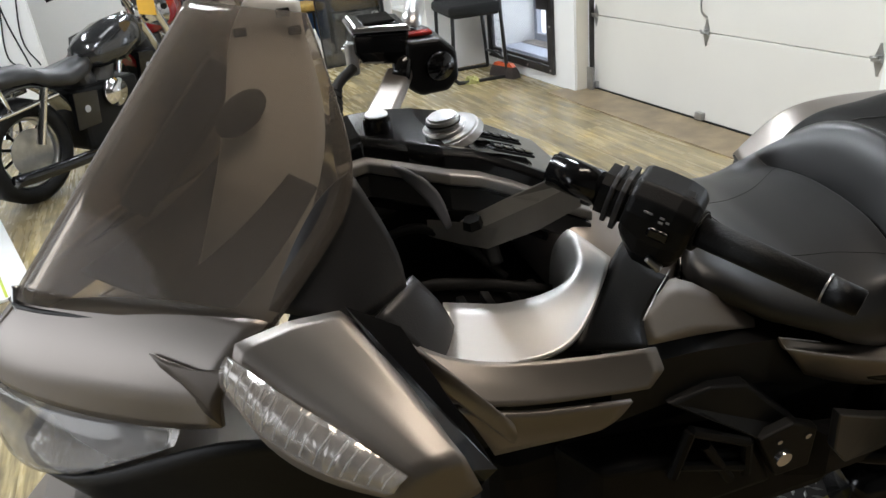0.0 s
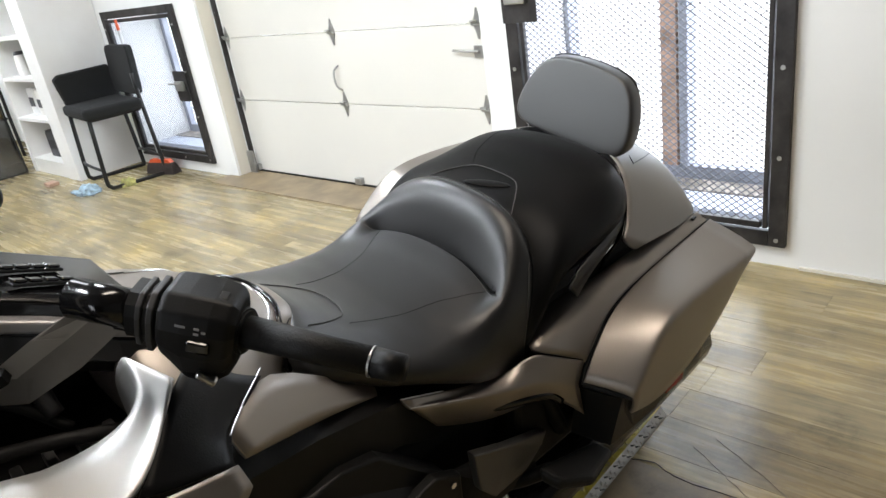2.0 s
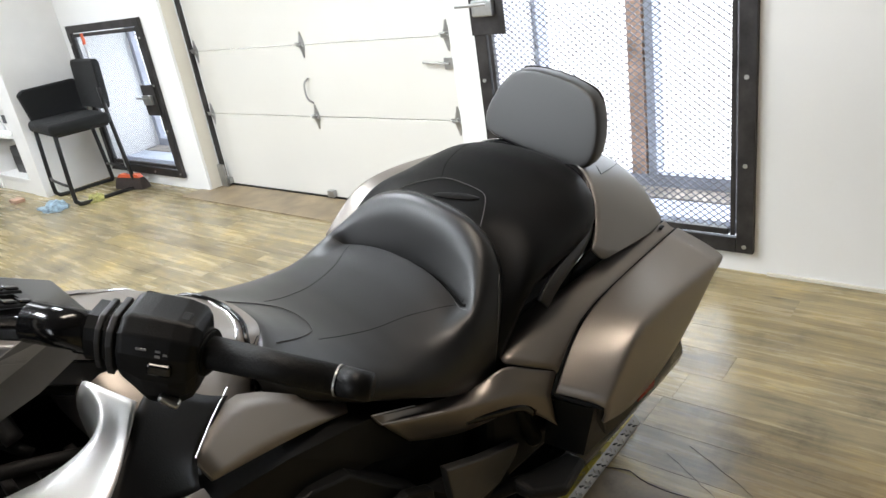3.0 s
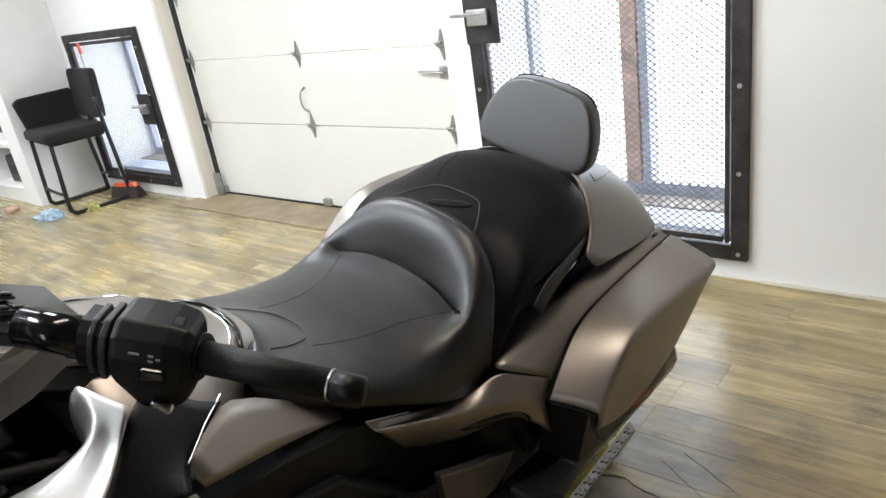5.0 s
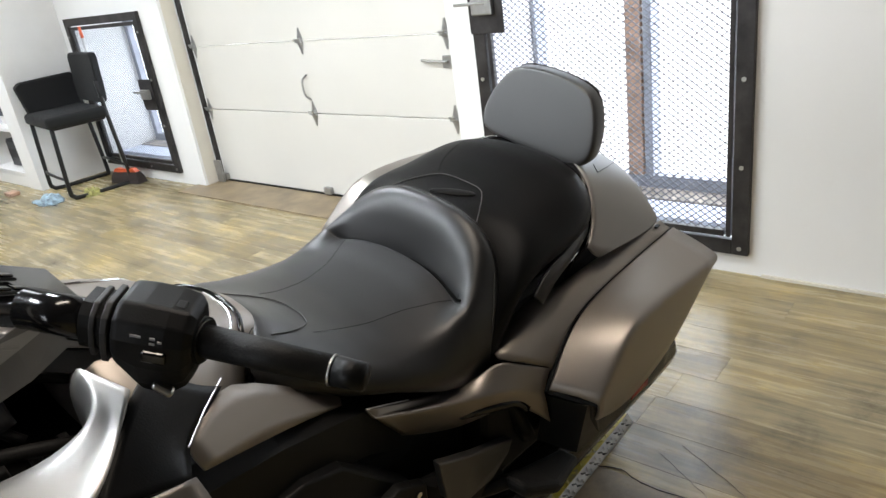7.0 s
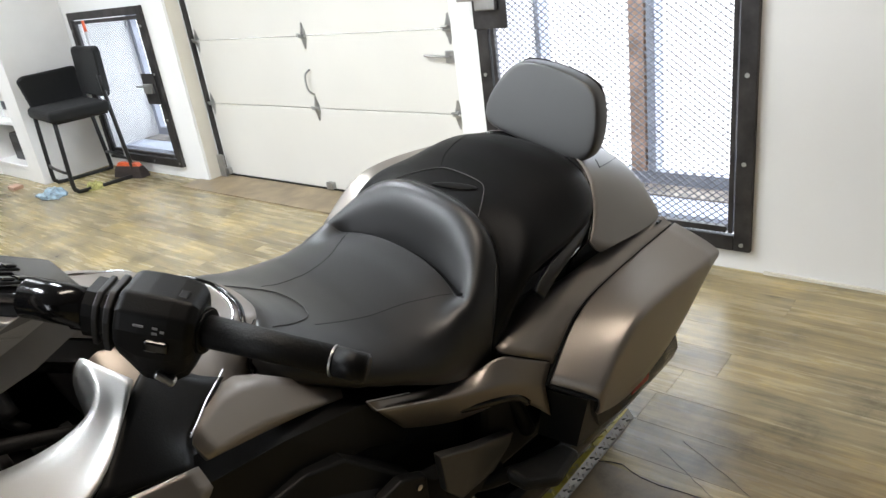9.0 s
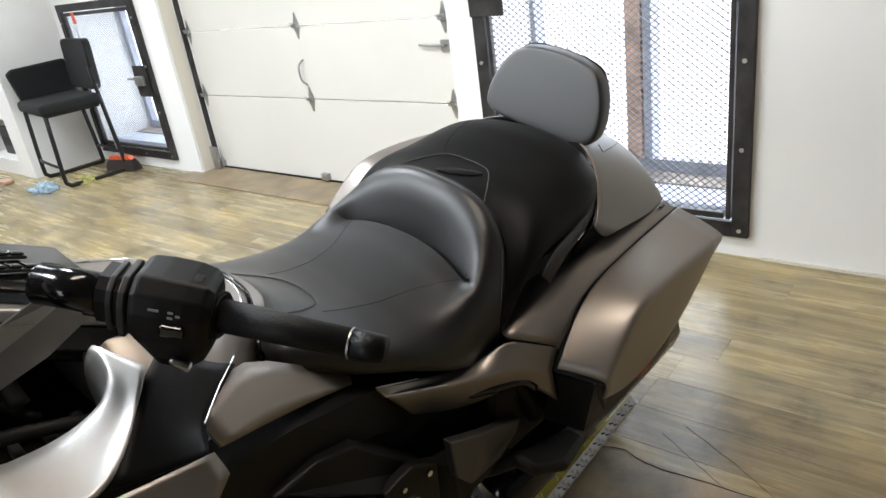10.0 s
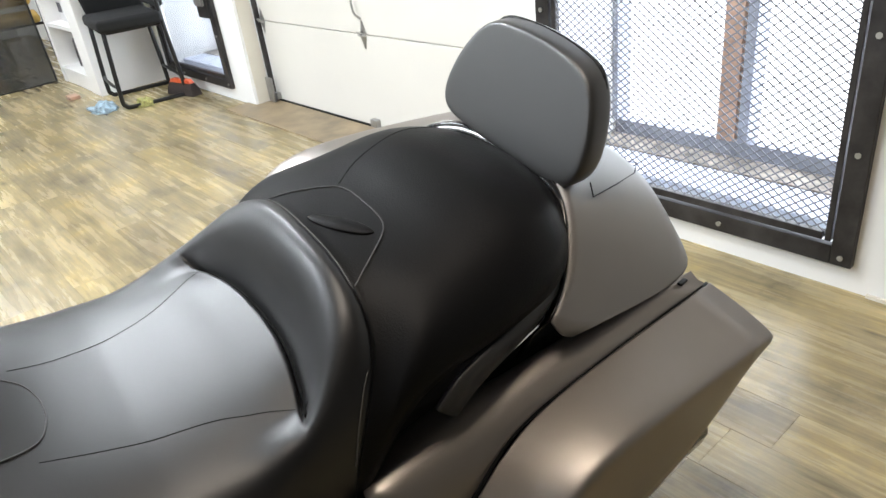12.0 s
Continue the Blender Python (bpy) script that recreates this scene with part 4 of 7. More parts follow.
panel("side_blade", [
    [(-0.1396, -0.1980, 0.7056), (-0.0515, -0.1970, 0.6676), (0.0413, -0.2040, 0.6320), (0.0834, -0.2280, 0.6446), (0.1226, -0.2375, 0.6695), (0.1667, -0.2615, 0.6474), (0.2321, -0.2735, 0.6068)],
    [(-0.1346, -0.2025, 0.6923), (-0.0607, -0.2070, 0.6567), (0.0170, -0.2175, 0.6335), (0.0670, -0.2380, 0.6397), (0.1152, -0.2502, 0.6483), (0.1586, -0.2672, 0.6292), (0.2180, -0.2772, 0.5918)],
    [(-0.1295, -0.2070, 0.6869), (-0.0699, -0.2170, 0.6658), (-0.0073, -0.2310, 0.6469), (0.0507, -0.2480, 0.6348), (0.1078, -0.2630, 0.6232), (0.1505, -0.2730, 0.6051), (0.2039, -0.2810, 0.5729)],
    [(-0.1235, -0.2090, 0.6790), (-0.0667, -0.2185, 0.6582), (-0.0029, -0.2320, 0.6378), (0.0548, -0.2487, 0.6252), (0.1108, -0.2634, 0.6138), (0.1531, -0.2744, 0.5956), (0.2062, -0.2834, 0.5632)],
    [(-0.0799, -0.2070, 0.6212), (-0.0436, -0.2130, 0.6026), (0.0297, -0.2230, 0.5709), (0.0829, -0.2400, 0.5733), (0.1303, -0.2560, 0.5774), (0.1698, -0.2700, 0.5510), (0.2228, -0.2840, 0.4920)],
], pewter, label="long pointed matt pewter trim blade", crease_rows=(2,))
both_sides("blade_edge", tube([(-0.0515, -0.1980, 0.6691), (-0.1396, -0.1990, 0.7071), (-0.1295, -0.2080, 0.6884), (-0.0699, -0.2180, 0.6673), (-0.0073, -0.2320, 0.6484)], 0.0014, 6, 1), silver, label="thin bright edge of the blade")


def pannier(side):
    def g(b):
        if side > 0:
            b = flip(b)
            b.transform(Matrix.Translation((0, 0, 0.05)))
        return b

    p = part("pannier", g(loft([[(0.215, -0.275, 0.555), (0.24, -0.355, 0.555), (0.25, -0.33, 0.42), (0.23, -0.25, 0.42)],
                                [(0.40, -0.255, 0.64), (0.40, -0.355, 0.63), (0.42, -0.325, 0.40), (0.40, -0.2, 0.40)],
                                [(0.60, -0.245, 0.66), (0.60, -0.345, 0.64), (0.60, -0.325, 0.49), (0.60, -0.2, 0.46)],
                                [(0.70, -0.235, 0.66), (0.71, -0.330, 0.63), (0.70, -0.32, 0.58), (0.68, -0.2, 0.55)]])), plastic, bike, "black lower half of the pannier")
    gap = [(0.216, -0.287, 0.572), (0.278, -0.274, 0.632), (0.354, -0.263, 0.674), (0.52, -0.260, 0.694), (0.720, -0.254, 0.703)]
    ridge = [(0.250, -0.371, 0.560), (0.305, -0.371, 0.624), (0.362, -0.369, 0.676), (0.52, -0.364, 0.676), (0.742, -0.351, 0.657)]
    low = [(0.275, -0.352, 0.500), (0.355, -0.350, 0.468), (0.455, -0.348, 0.470), (0.575, -0.352, 0.512), (0.735, -0.345, 0.630)]
    mixed = lambda a, c, t, lift=0.0: [tuple(u + (w - u) * t + (lift if k == 2 else 0) for k, (u, w) in enumerate(zip(q, r))) for q, r in zip(a, c)]
    rows = [gap, mixed(gap, ridge, 0.10, 0.001), mixed(gap, ridge, 0.5, 0.004), mixed(gap, ridge, 0.90, 0.003), mixed(gap, ridge, 0.98), mixed(ridge, low, 0.035), mixed(ridge, low, 0.5), low]
    rows[5] = [(x, y - 0.002, z) for x, y, z in rows[5]]
    rows[6] = [(x, y - 0.005, z) for x, y, z in rows[6]]
    b = sheet(rows)
    lay = b.edges.layers.float.get("crease_edge")
    for e in b.edges:
        ends = [v.co.x for v in e.verts]
        if min(ends) > 0.715:
            e[lay] = 0.45
    lid = part("pannier_lid", g(b), pewter, p, "matt pewter pannier lid with a folded edge", True)
    subsurf(lid, 2)
    solid(lid, 0.006)
    part("lid_gap", g(tube([(0.211, -0.284, 0.570), (0.272, -0.272, 0.631), (0.349, -0.2605, 0.671), (0.52, -0.2575, 0.6915), (0.718, -0.2515, 0.7025)], 0.0042, 6, 5)), plastic, p, "black seal in the lid gap")
    part("front_edge", g(tube([(0.216, -0.287, 0.568), (0.236, -0.33, 0.562), (0.254, -0.368, 0.556)], 0.006, 6, 4)), plastic, p, "black lower rim of the lid")
    part("lower_edge", g(loft([[(0.218, -0.275, 0.560), (0.250, -0.360, 0.552), (0.27, -0.345, 0.50), (0.235, -0.265, 0.50)], [(0.30, -0.29, 0.50), (0.30, -0.345, 0.50), (0.32, -0.335, 0.43), (0.31, -0.27, 0.43)]])), plastic, p)
    part("side_reflector", g(box(0.47, 0.54, -0.322, -0.314, 0.405, 0.432, 0.003)), red_lens, p, "red side reflector")


for side in (-1, 1):
    pannier(side)

# dark rail and hollow under the passenger seat
panel("seat_rail", [tipped(r) for r in (
    [(0.482, -0.190, 0.816), (0.40, -0.218, 0.813), (0.31, -0.234, 0.806), (0.262, -0.240, 0.792), (0.236, -0.243, 0.765)],
    [(0.486, -0.197, 0.806), (0.40, -0.228, 0.800), (0.315, -0.242, 0.794), (0.272, -0.247, 0.779), (0.247, -0.249, 0.754)],
    [(0.480, -0.192, 0.786), (0.40, -0.221, 0.781), (0.325, -0.236, 0.773), (0.288, -0.241, 0.757), (0.264, -0.243, 0.735)])],
    plastic_grey, label="satin black rail under the passenger seat", t=0.008)
# Thin chrome tube that draws a highlight along the rail
part("rail_glint", tube([(0.32, -0.226, 0.748), (0.38, -0.216, 0.754), (0.44, -0.205, 0.760)], 0.0018, 6), chrome, bike)
# Black block added to close the hollow and keep it dark
part("side_filler", box(0.08, 0.34, -0.235, 0.235, 0.38, 0.60, 0.02), engine_black, bike, "black filler block behind the side blade")
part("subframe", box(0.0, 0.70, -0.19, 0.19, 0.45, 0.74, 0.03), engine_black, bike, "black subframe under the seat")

# tank cover
tank = body("tank_cover", [
    (-0.200, [(0, 0.846), (0.025, 0.845), (0.045, 0.834), (0.055, 0.80), (0.05, 0.75), (0, 0.74)]),
    (-0.212, [(0, 0.858), (0.040, 0.855), (0.066, 0.842), (0.076, 0.80), (0.07, 0.75), (0, 0.74)]),
    (-0.228, [(0, 0.868), (0.050, 0.864), (0.082, 0.848), (0.094, 0.80), (0.09, 0.75), (0, 0.74)]),
    (-0.255, [(0, 0.886), (0.060, 0.879), (0.088, 0.856), (0.096, 0.81), (0.092, 0.75), (0, 0.74)]),
    (-0.290, [(0, 0.906), (0.068, 0.898), (0.104, 0.870), (0.122, 0.826), (0.125, 0.75), (0, 0.74)]),
    (-0.34, [(0, 0.931), (0.08, 0.924), (0.135, 0.900), (0.192, 0.868), (0.198, 0.77), (0, 0.75)]),
    (-0.42, [(0, 0.962), (0.09, 0.955), (0.15, 0.925), (0.208, 0.892), (0.215, 0.80), (0, 0.76)]),
    (-0.50, [(0, 0.985), (0.09, 0.978), (0.15, 0.945), (0.18, 0.91), (0.185, 0.82), (0, 0.78)]),
], pewter, label="matt pewter tank cover")
SEATS.append(BVHTree.FromObject(tank, bpy.context.evaluated_depsgraph_get()))
for side in (-1, 1):
    part("shut_line", tube(on_seat([(-0.228, side * 0.067), (-0.25, side * 0.082), (-0.28, side * 0.088), (-0.308, side * 0.079), (-0.324, side * 0.05), (-0.328, 0)]), 0.0009, 6), plastic, tank, "fine shut line of the filler lid")
    part("chrome_trim", tube(on_seat([(-0.268, side * 0.078), (-0.256, side * 0.060), (-0.247, side * 0.035), (-0.244, side * 0.0)], 0.001), 0.0016, 6), chrome, tank, "bright trim round the lid")
    part("chrome_trim", tube(on_seat([(-0.322, side * 0.108), (-0.350, side * 0.085), (-0.385, side * 0.070), (-0.42, side * 0.066)], 0.001), 0.0018, 6), chrome, tank, "bright trim edge")

# Black tube that paints the shade of the gap between tank and seat
part("seat_gap_line", tube(on_seat([(-0.236 - 0.040 * min(1.0, max(0.0, (abs(y) - 0.03) / 0.08)), SEAT_MID + y) for y in (-0.120, -0.10, -0.08, -0.06, -0.04, -0.02, 0.0, 0.02, 0.04, 0.06, 0.08, 0.10, 0.120)], 0.002), 0.0045, 8), gloss_black, rider, "black tube for the dark gap before the seat", True)


# side panel, its bright edge, and the dark triangle before it
panel("side_panel", [
    [(-0.428, -0.252, 0.868), (-0.385, -0.214, 0.872), (-0.342, -0.178, 0.872), (-0.25, -0.160, 0.800), (-0.160, -0.160, 0.722)],
    [(-0.426, -0.259, 0.850), (-0.383, -0.237, 0.842), (-0.335, -0.214, 0.826), (-0.25, -0.184, 0.773), (-0.162, -0.166, 0.717)],
    [(-0.420, -0.265, 0.834), (-0.365, -0.243, 0.809), (-0.310, -0.221, 0.783), (-0.24, -0.195, 0.750), (-0.166, -0.171, 0.714)],
], pewter, label="matt pewter side panel below the seat", drop=0.05, n=1)
part("bright_edge", tube([(-0.343, -0.184, 0.879), (-0.386, -0.221, 0.879), (-0.430, -0.260, 0.873)], 0.0011, 6), satin_alu, bike, "bright panel edge")
panel("dark_side_panel", [
    [(-0.548, -0.298, 0.893), (-0.51, -0.268, 0.918), (-0.462, -0.226, 0.948), (-0.42, -0.185, 0.945)],
    [(-0.500, -0.302, 0.880), (-0.475, -0.275, 0.895), (-0.440, -0.240, 0.905), (-0.395, -0.200, 0.905)],
    [(-0.450, -0.302, 0.868), (-0.437, -0.272, 0.868), (-0.425, -0.243, 0.866), (-0.350, -0.192, 0.874)],
], plastic, label="black plastic triangle", drop=0.075)

# hollow shell beside the bars, its pewter painted pale as if lit
panel("cowl_shell", [
    [(-0.700, -0.288, 0.905), (-0.622, -0.298, 0.897), (-0.557, -0.306, 0.894), (-0.512, -0.275, 0.914), (-0.484, -0.248, 0.933), (-0.460, -0.222, 0.952)],
    [(-0.694, -0.278, 0.906), (-0.615, -0.289, 0.898), (-0.560, -0.280, 0.900), (-0.516, -0.256, 0.914), (-0.488, -0.234, 0.936), (-0.470, -0.200, 0.958)],
    [(-0.668, -0.190, 0.922), (-0.606, -0.209, 0.914), (-0.560, -0.218, 0.915), (-0.517, -0.222, 0.928), (-0.486, -0.214, 0.950), (-0.486, -0.160, 0.966)],
    [(-0.662, -0.160, 0.885), (-0.600, -0.178, 0.872), (-0.556, -0.188, 0.872), (-0.522, -0.192, 0.888), (-0.498, -0.186, 0.915), (-0.50, -0.140, 0.935)],
    [(-0.655, -0.14, 0.82), (-0.59, -0.165, 0.80), (-0.55, -0.17, 0.80), (-0.515, -0.172, 0.81), (-0.490, -0.165, 0.83), (-0.49, -0.12, 0.85)],
], silver, label="pewter inner shell painted pale as lit, with a deep hollow", t=0.005, crease_rows=(1, 2), crease_cols=(1,), drop=0.075)
panel("lower_cowl", [
    [(-0.74, -0.265, 0.945), (-0.688, -0.292, 0.914), (-0.60, -0.303, 0.896), (-0.52, -0.312, 0.888), (-0.451, -0.318, 0.882)],
    [(-0.73, -0.300, 0.925), (-0.672, -0.318, 0.897), (-0.595, -0.322, 0.878), (-0.515, -0.328, 0.868), (-0.447, -0.334, 0.860)],
    [(-0.72, -0.330, 0.905), (-0.656, -0.338, 0.877), (-0.58, -0.341, 0.862), (-0.500, -0.343, 0.849), (-0.470, -0.342, 0.845)],
], pewter, label="matt pewter cowl blade", crease_rows=(1,), drop=0.06)
panel("lower_cowl_side", [
    [(-0.70, -0.335, 0.890), (-0.650, -0.340, 0.868), (-0.575, -0.343, 0.852), (-0.494, -0.346, 0.838)],
    [(-0.68, -0.34, 0.855), (-0.635, -0.343, 0.835), (-0.57, -0.345, 0.820), (-0.51, -0.346, 0.815)],
    [(-0.66, -0.33, 0.80), (-0.615, -0.335, 0.802), (-0.57, -0.338, 0.800), (-0.53, -0.34, 0.80)],
], pewter, label="matt pewter lower cowl")
# Two black blocks added so the hollows behind the bars look dark
part("console_filler", box(-0.76, -0.46, 0.02, 0.20, 0.78, 0.97, 0.02), engine_black, bike, "black filler block under the console")
part("tank_void", box(-0.75, -0.42, -0.16, 0.16, 0.60, 0.84, 0.02), engine_black, bike, "black block filling the void below the tank")
for i in range(5):
    part("inner_rib", box(-0.66 + 0.035 * i, -0.648 + 0.035 * i, -0.165, -0.10, 0.842, 0.858, 0.002), plastic_grey, bike)
part("hose", tube([(-0.70, -0.08, 0.86), (-0.66, -0.12, 0.90), (-0.58, -0.13, 0.885), (-0.50, -0.14, 0.86)], 0.009, 8, 6), rubber, bike, "black rubber hose", True)
part("hose", tube([(-0.72, -0.02, 0.92), (-0.66, -0.05, 0.95), (-0.60, -0.07, 0.92), (-0.55, -0.1, 0.87)], 0.007, 8, 6), rubber, bike, smooth=True)
part("hose", tube([(-0.71, 0.04, 0.93), (-0.64, -0.02, 0.985), (-0.575, -0.06, 0.95), (-0.56, -0.09, 0.89)], 0.012, 10, 6), plastic_grey, bike, "wide flat cable guide", True)

panel("cable_guide", [[(-0.682, -0.040, 1.045), (-0.648, -0.060, 1.034), (-0.626, -0.080, 1.008), (-0.623, -0.100, 0.972)], [(-0.668, -0.040, 1.026), (-0.657, -0.060, 1.014), (-0.642, -0.080, 0.995), (-0.631, -0.100, 0.967)]], guide_grey, label="curved blue-grey cable guide", t=0.004, both=False)

# nose, headlights, indicator housings
NOSE = panel("nose", [
    [(-1.165, 0.0, 0.950), (-1.120, -0.050, 0.960), (-1.062, -0.090, 0.980), (-0.951, -0.170, 0.996), (-0.870, -0.246, 0.994)],
    [(-1.212, 0.0, 0.908), (-1.165, -0.055, 0.918), (-1.105, -0.102, 0.930), (-1.000, -0.184, 0.952), (-0.918, -0.252, 0.956)],
    [(-1.230, 0.0, 0.875), (-1.190, -0.056, 0.882), (-1.130, -0.108, 0.888), (-1.025, -0.196, 0.905), (-0.938, -0.258, 0.917)],
    [(-1.236, 0.0, 0.852), (-1.203, -0.052, 0.852), (-1.128, -0.122, 0.848), (-1.012, -0.202, 0.852), (-0.942, -0.264, 0.888)],
], pewter, label="matt pewter nose panel between the headlights", crease_rows=(2,))
# Thin darker sheet laid on the nose, painting a facet's shade
bpy.context.view_layer.update()
for ob in NOSE:
    skin = BVHTree.FromObject(ob, bpy.context.evaluated_depsgraph_get())
    side = 1 if ob is NOSE[1] else -1
    c1, c2, c3, c4 = (Vector(tuple(q)) for q in ((-1.004, 0.186, 0.950), (-0.955, 0.232, 0.946), (-0.925, 0.262, 0.962), (-0.943, 0.264, 0.893)))
    grid = []
    for u in range(6):
        row = []
        for v in range(6):
            p = c1.lerp(c4, u / 5).lerp(c2.lerp(c3, u / 5), v / 5)
            if side > 0:
                lift = 2 * 0.25 * math.sin(TILT)
                p = Vector((p.x, p.y, p.z + lift * p.y / 0.25))
            else:
                p = Vector((p.x, -p.y, p.z))
            q, nrm = skin.find_nearest(p)[:2]
            row.append(q + (q - Vector((-0.95, 0, 0.85))).normalized() * 0.0045)
        grid.append(row)
    notch = part("nose_shade_sheet", sheet(grid), notch_shade, ob, "dark sheet on the nose, painted shade of a facet", True)
    solid(notch, 0.002)
part("nose_strip", tube([(-1.163, -0.004, 0.966), (-1.168, -0.012, 0.945), (-1.160, -0.024, 0.926), (-1.136, -0.046, 0.918)], 0.0045, 8, 5), satin_alu, bike, "curved bright strip on the nose", True)
for side in (-1, 1):
    k = side
    f = lambda pts: [(x, k * y, z) for x, y, z in pts]
    hl = part("headlight", sheet([f([(-1.238, 0.008, 0.850), (-1.203, 0.052, 0.850), (-1.125, 0.122, 0.845), (-1.010, 0.202, 0.849)]),
                                  f([(-1.256, 0.016, 0.800), (-1.222, 0.070, 0.800), (-1.132, 0.146, 0.808), (-1.012, 0.208, 0.840)]),
                                  f([(-1.245, 0.036, 0.738), (-1.205, 0.096, 0.738), (-1.115, 0.168, 0.782), (-1.020, 0.208, 0.826)])]), haze_lens, bike, "slightly hazy clear headlight lens", True)
    subsurf(hl, 2)
    solid(hl, 0.003)
    hl.visible_shadow = False
    rf = part("reflector", sheet([f([(-1.20, 0.01, 0.846), (-1.16, 0.05, 0.846), (-1.09, 0.112, 0.842), (-1.0, 0.192, 0.846)]), f([(-1.17, 0.02, 0.79), (-1.14, 0.07, 0.79), (-1.08, 0.132, 0.80), (-1.0, 0.196, 0.836)]), f([(-1.22, 0.036, 0.736), (-1.185, 0.094, 0.736), (-1.10, 0.160, 0.778), (-1.01, 0.202, 0.822)])]), reflector_mat, hl, "bright faceted reflector", True)
    panel("chin", [
        [(-1.235, 0, 0.725), (-1.20, -0.10, 0.735), (-1.10, -0.178, 0.778), (-0.945, -0.268, 0.880), (-0.86, -0.305, 0.868)],
        [(-1.17, 0, 0.62), (-1.12, -0.14, 0.65), (-1.02, -0.22, 0.72), (-0.90, -0.29, 0.81), (-0.80, -0.315, 0.82)],
        [(-1.12, 0, 0.50), (-1.06, -0.13, 0.52), (-0.98, -0.2, 0.58), (-0.86, -0.27, 0.66), (-0.75, -0.30, 0.68)],
    ], plastic, label="black lower nose", both=False) if side < 0 else panel("chin", [
        [(-1.235, 0, 0.725), (-1.20, 0.10, 0.735), (-1.10, 0.178, 0.778), (-0.945, 0.268, 0.880), (-0.86, 0.305, 0.868)],
        [(-1.17, 0, 0.62), (-1.12, 0.14, 0.65), (-1.02, 0.22, 0.72), (-0.90, 0.29, 0.81), (-0.80, 0.315, 0.82)],
        [(-1.12, 0, 0.50), (-1.06, 0.13, 0.52), (-0.98, 0.2, 0.58), (-0.86, 0.27, 0.66), (-0.75, 0.30, 0.68)],
    ], plastic, label="black lower nose", both=False)
    ind = part("indicator_housing", loft([
        f([(-0.910, 0.270, 1.000), (-0.853, 0.272, 1.012), (-0.801, 0.278, 1.015), (-0.765, 0.285, 0.975), (-0.80, 0.30, 0.92), (-0.928, 0.290, 0.955)]),
        f([(-0.868, 0.325, 0.974), (-0.822, 0.325, 0.990), (-0.781, 0.325, 0.998), (-0.750, 0.33, 0.955), (-0.80, 0.345, 0.895), (-0.906, 0.340, 0.916)]),
        f([(-0.815, 0.395, 0.962), (-0.781, 0.397, 0.969), (-0.750, 0.395, 0.967), (-0.725, 0.40, 0.915), (-0.77, 0.41, 0.885), (-0.856, 0.402, 0.912)]),
        f([(-0.774, 0.450, 0.944), (-0.752, 0.452, 0.948), (-0.728, 0.446, 0.944), (-0.712, 0.445, 0.89), (-0.74, 0.447, 0.882), (-0.798, 0.450, 0.922)])]), pewter, bike, "matt pewter indicator housing with a sharp ridge")
    for pl in ind.data.polygons:
        pl.use_smooth = True
    ca = ind.data.attributes.new("crease_edge", "FLOAT", "EDGE")
    for e in ind.data.edges:
        i0, i1 = sorted(e.vertices)
        ca.data[e.index].value = 0.7 if i1 - i0 == 6 or i0 // 6 == i1 // 6 and i0 // 6 in (0, 3) else 0.0
    subsurf(ind, 2)
    A = [Vector(q) for q in f([(-0.912, 0.276, 0.992), (-0.868, 0.325, 0.973), (-0.815, 0.395, 0.961), (-0.778, 0.444, 0.944)])]
    D = [Vector(q) for q in f([(-0.927, 0.292, 0.956), (-0.906, 0.340, 0.917), (-0.856, 0.402, 0.913), (-0.800, 0.447, 0.924)])]
    out = Vector((-0.007, k * 0.006, 0.006))
    iw = part("indicator_lens", sheet([[a.lerp(d, h) + out * (1.3 if h == 0.45 else 0.7) for a, d in zip(A, D)] for h in (0.08, 0.45, 0.80)]), glow_lens, ind, "hazy ribbed indicator lens", True)
    subsurf(iw, 2)
    solid(iw, 0.002)
    iw.visible_shadow = False
    ir = part("lens_reflector", sheet([[a.lerp(d, h) + out * (0.5 if h == 0.45 else 0.3) for a, d in zip(A, D)] for h in (0.10, 0.45, 0.78)]), reflector_mat, ind, "bright faceted reflector", True)
    solid(ir, 0.002)
    for q in range(14):
        f0 = (q + 0.6) / 14.4 * 3
        n0, w0 = min(2, int(f0)), f0 - min(2, int(f0))
        top_p, low_p = A[n0].lerp(A[n0 + 1], w0), D[n0].lerp(D[n0 + 1], w0)
        part("lens_rib", tube([top_p.lerp(low_p, h) + out * (0.95 if h == 0.45 else 0.6) for h in (0.16, 0.45, 0.72)], 0.0008, 5), hood_grey, ind, "pale rib in the lens")
    part("housing_back", loft([f([(-0.795, 0.282, 1.018), (-0.745, 0.300, 0.990), (-0.745, 0.31, 0.93), (-0.770, 0.288, 0.95)]), f([(-0.726, 0.438, 0.918), (-0.690, 0.42, 0.885), (-0.700, 0.41, 0.86), (-0.715, 0.435, 0.885)])]), gloss_black, ind, "gloss black back of the housing")
panel("vent_blade", [[(-0.757, -0.292, 0.985), (-0.70, -0.33, 0.935), (-0.645, -0.352, 0.865)], [(-0.745, -0.300, 0.965), (-0.695, -0.338, 0.918), (-0.640, -0.357, 0.848)], [(-0.745, -0.302, 0.945), (-0.70, -0.335, 0.900), (-0.645, -0.352, 0.835)]], pewter, label="matt pewter vent blade")

# windshield and what stands behind it
NU, NV = 10, 8
EDGE = [(-0.870, 0.252, 0.990), (-0.803, 0.236, 1.055), (-0.757, 0.212, 1.112), (-0.757, 0.172, 1.190), (-0.768, 0.125, 1.268)]
edge_line = spline(EDGE, 2)
rows = []
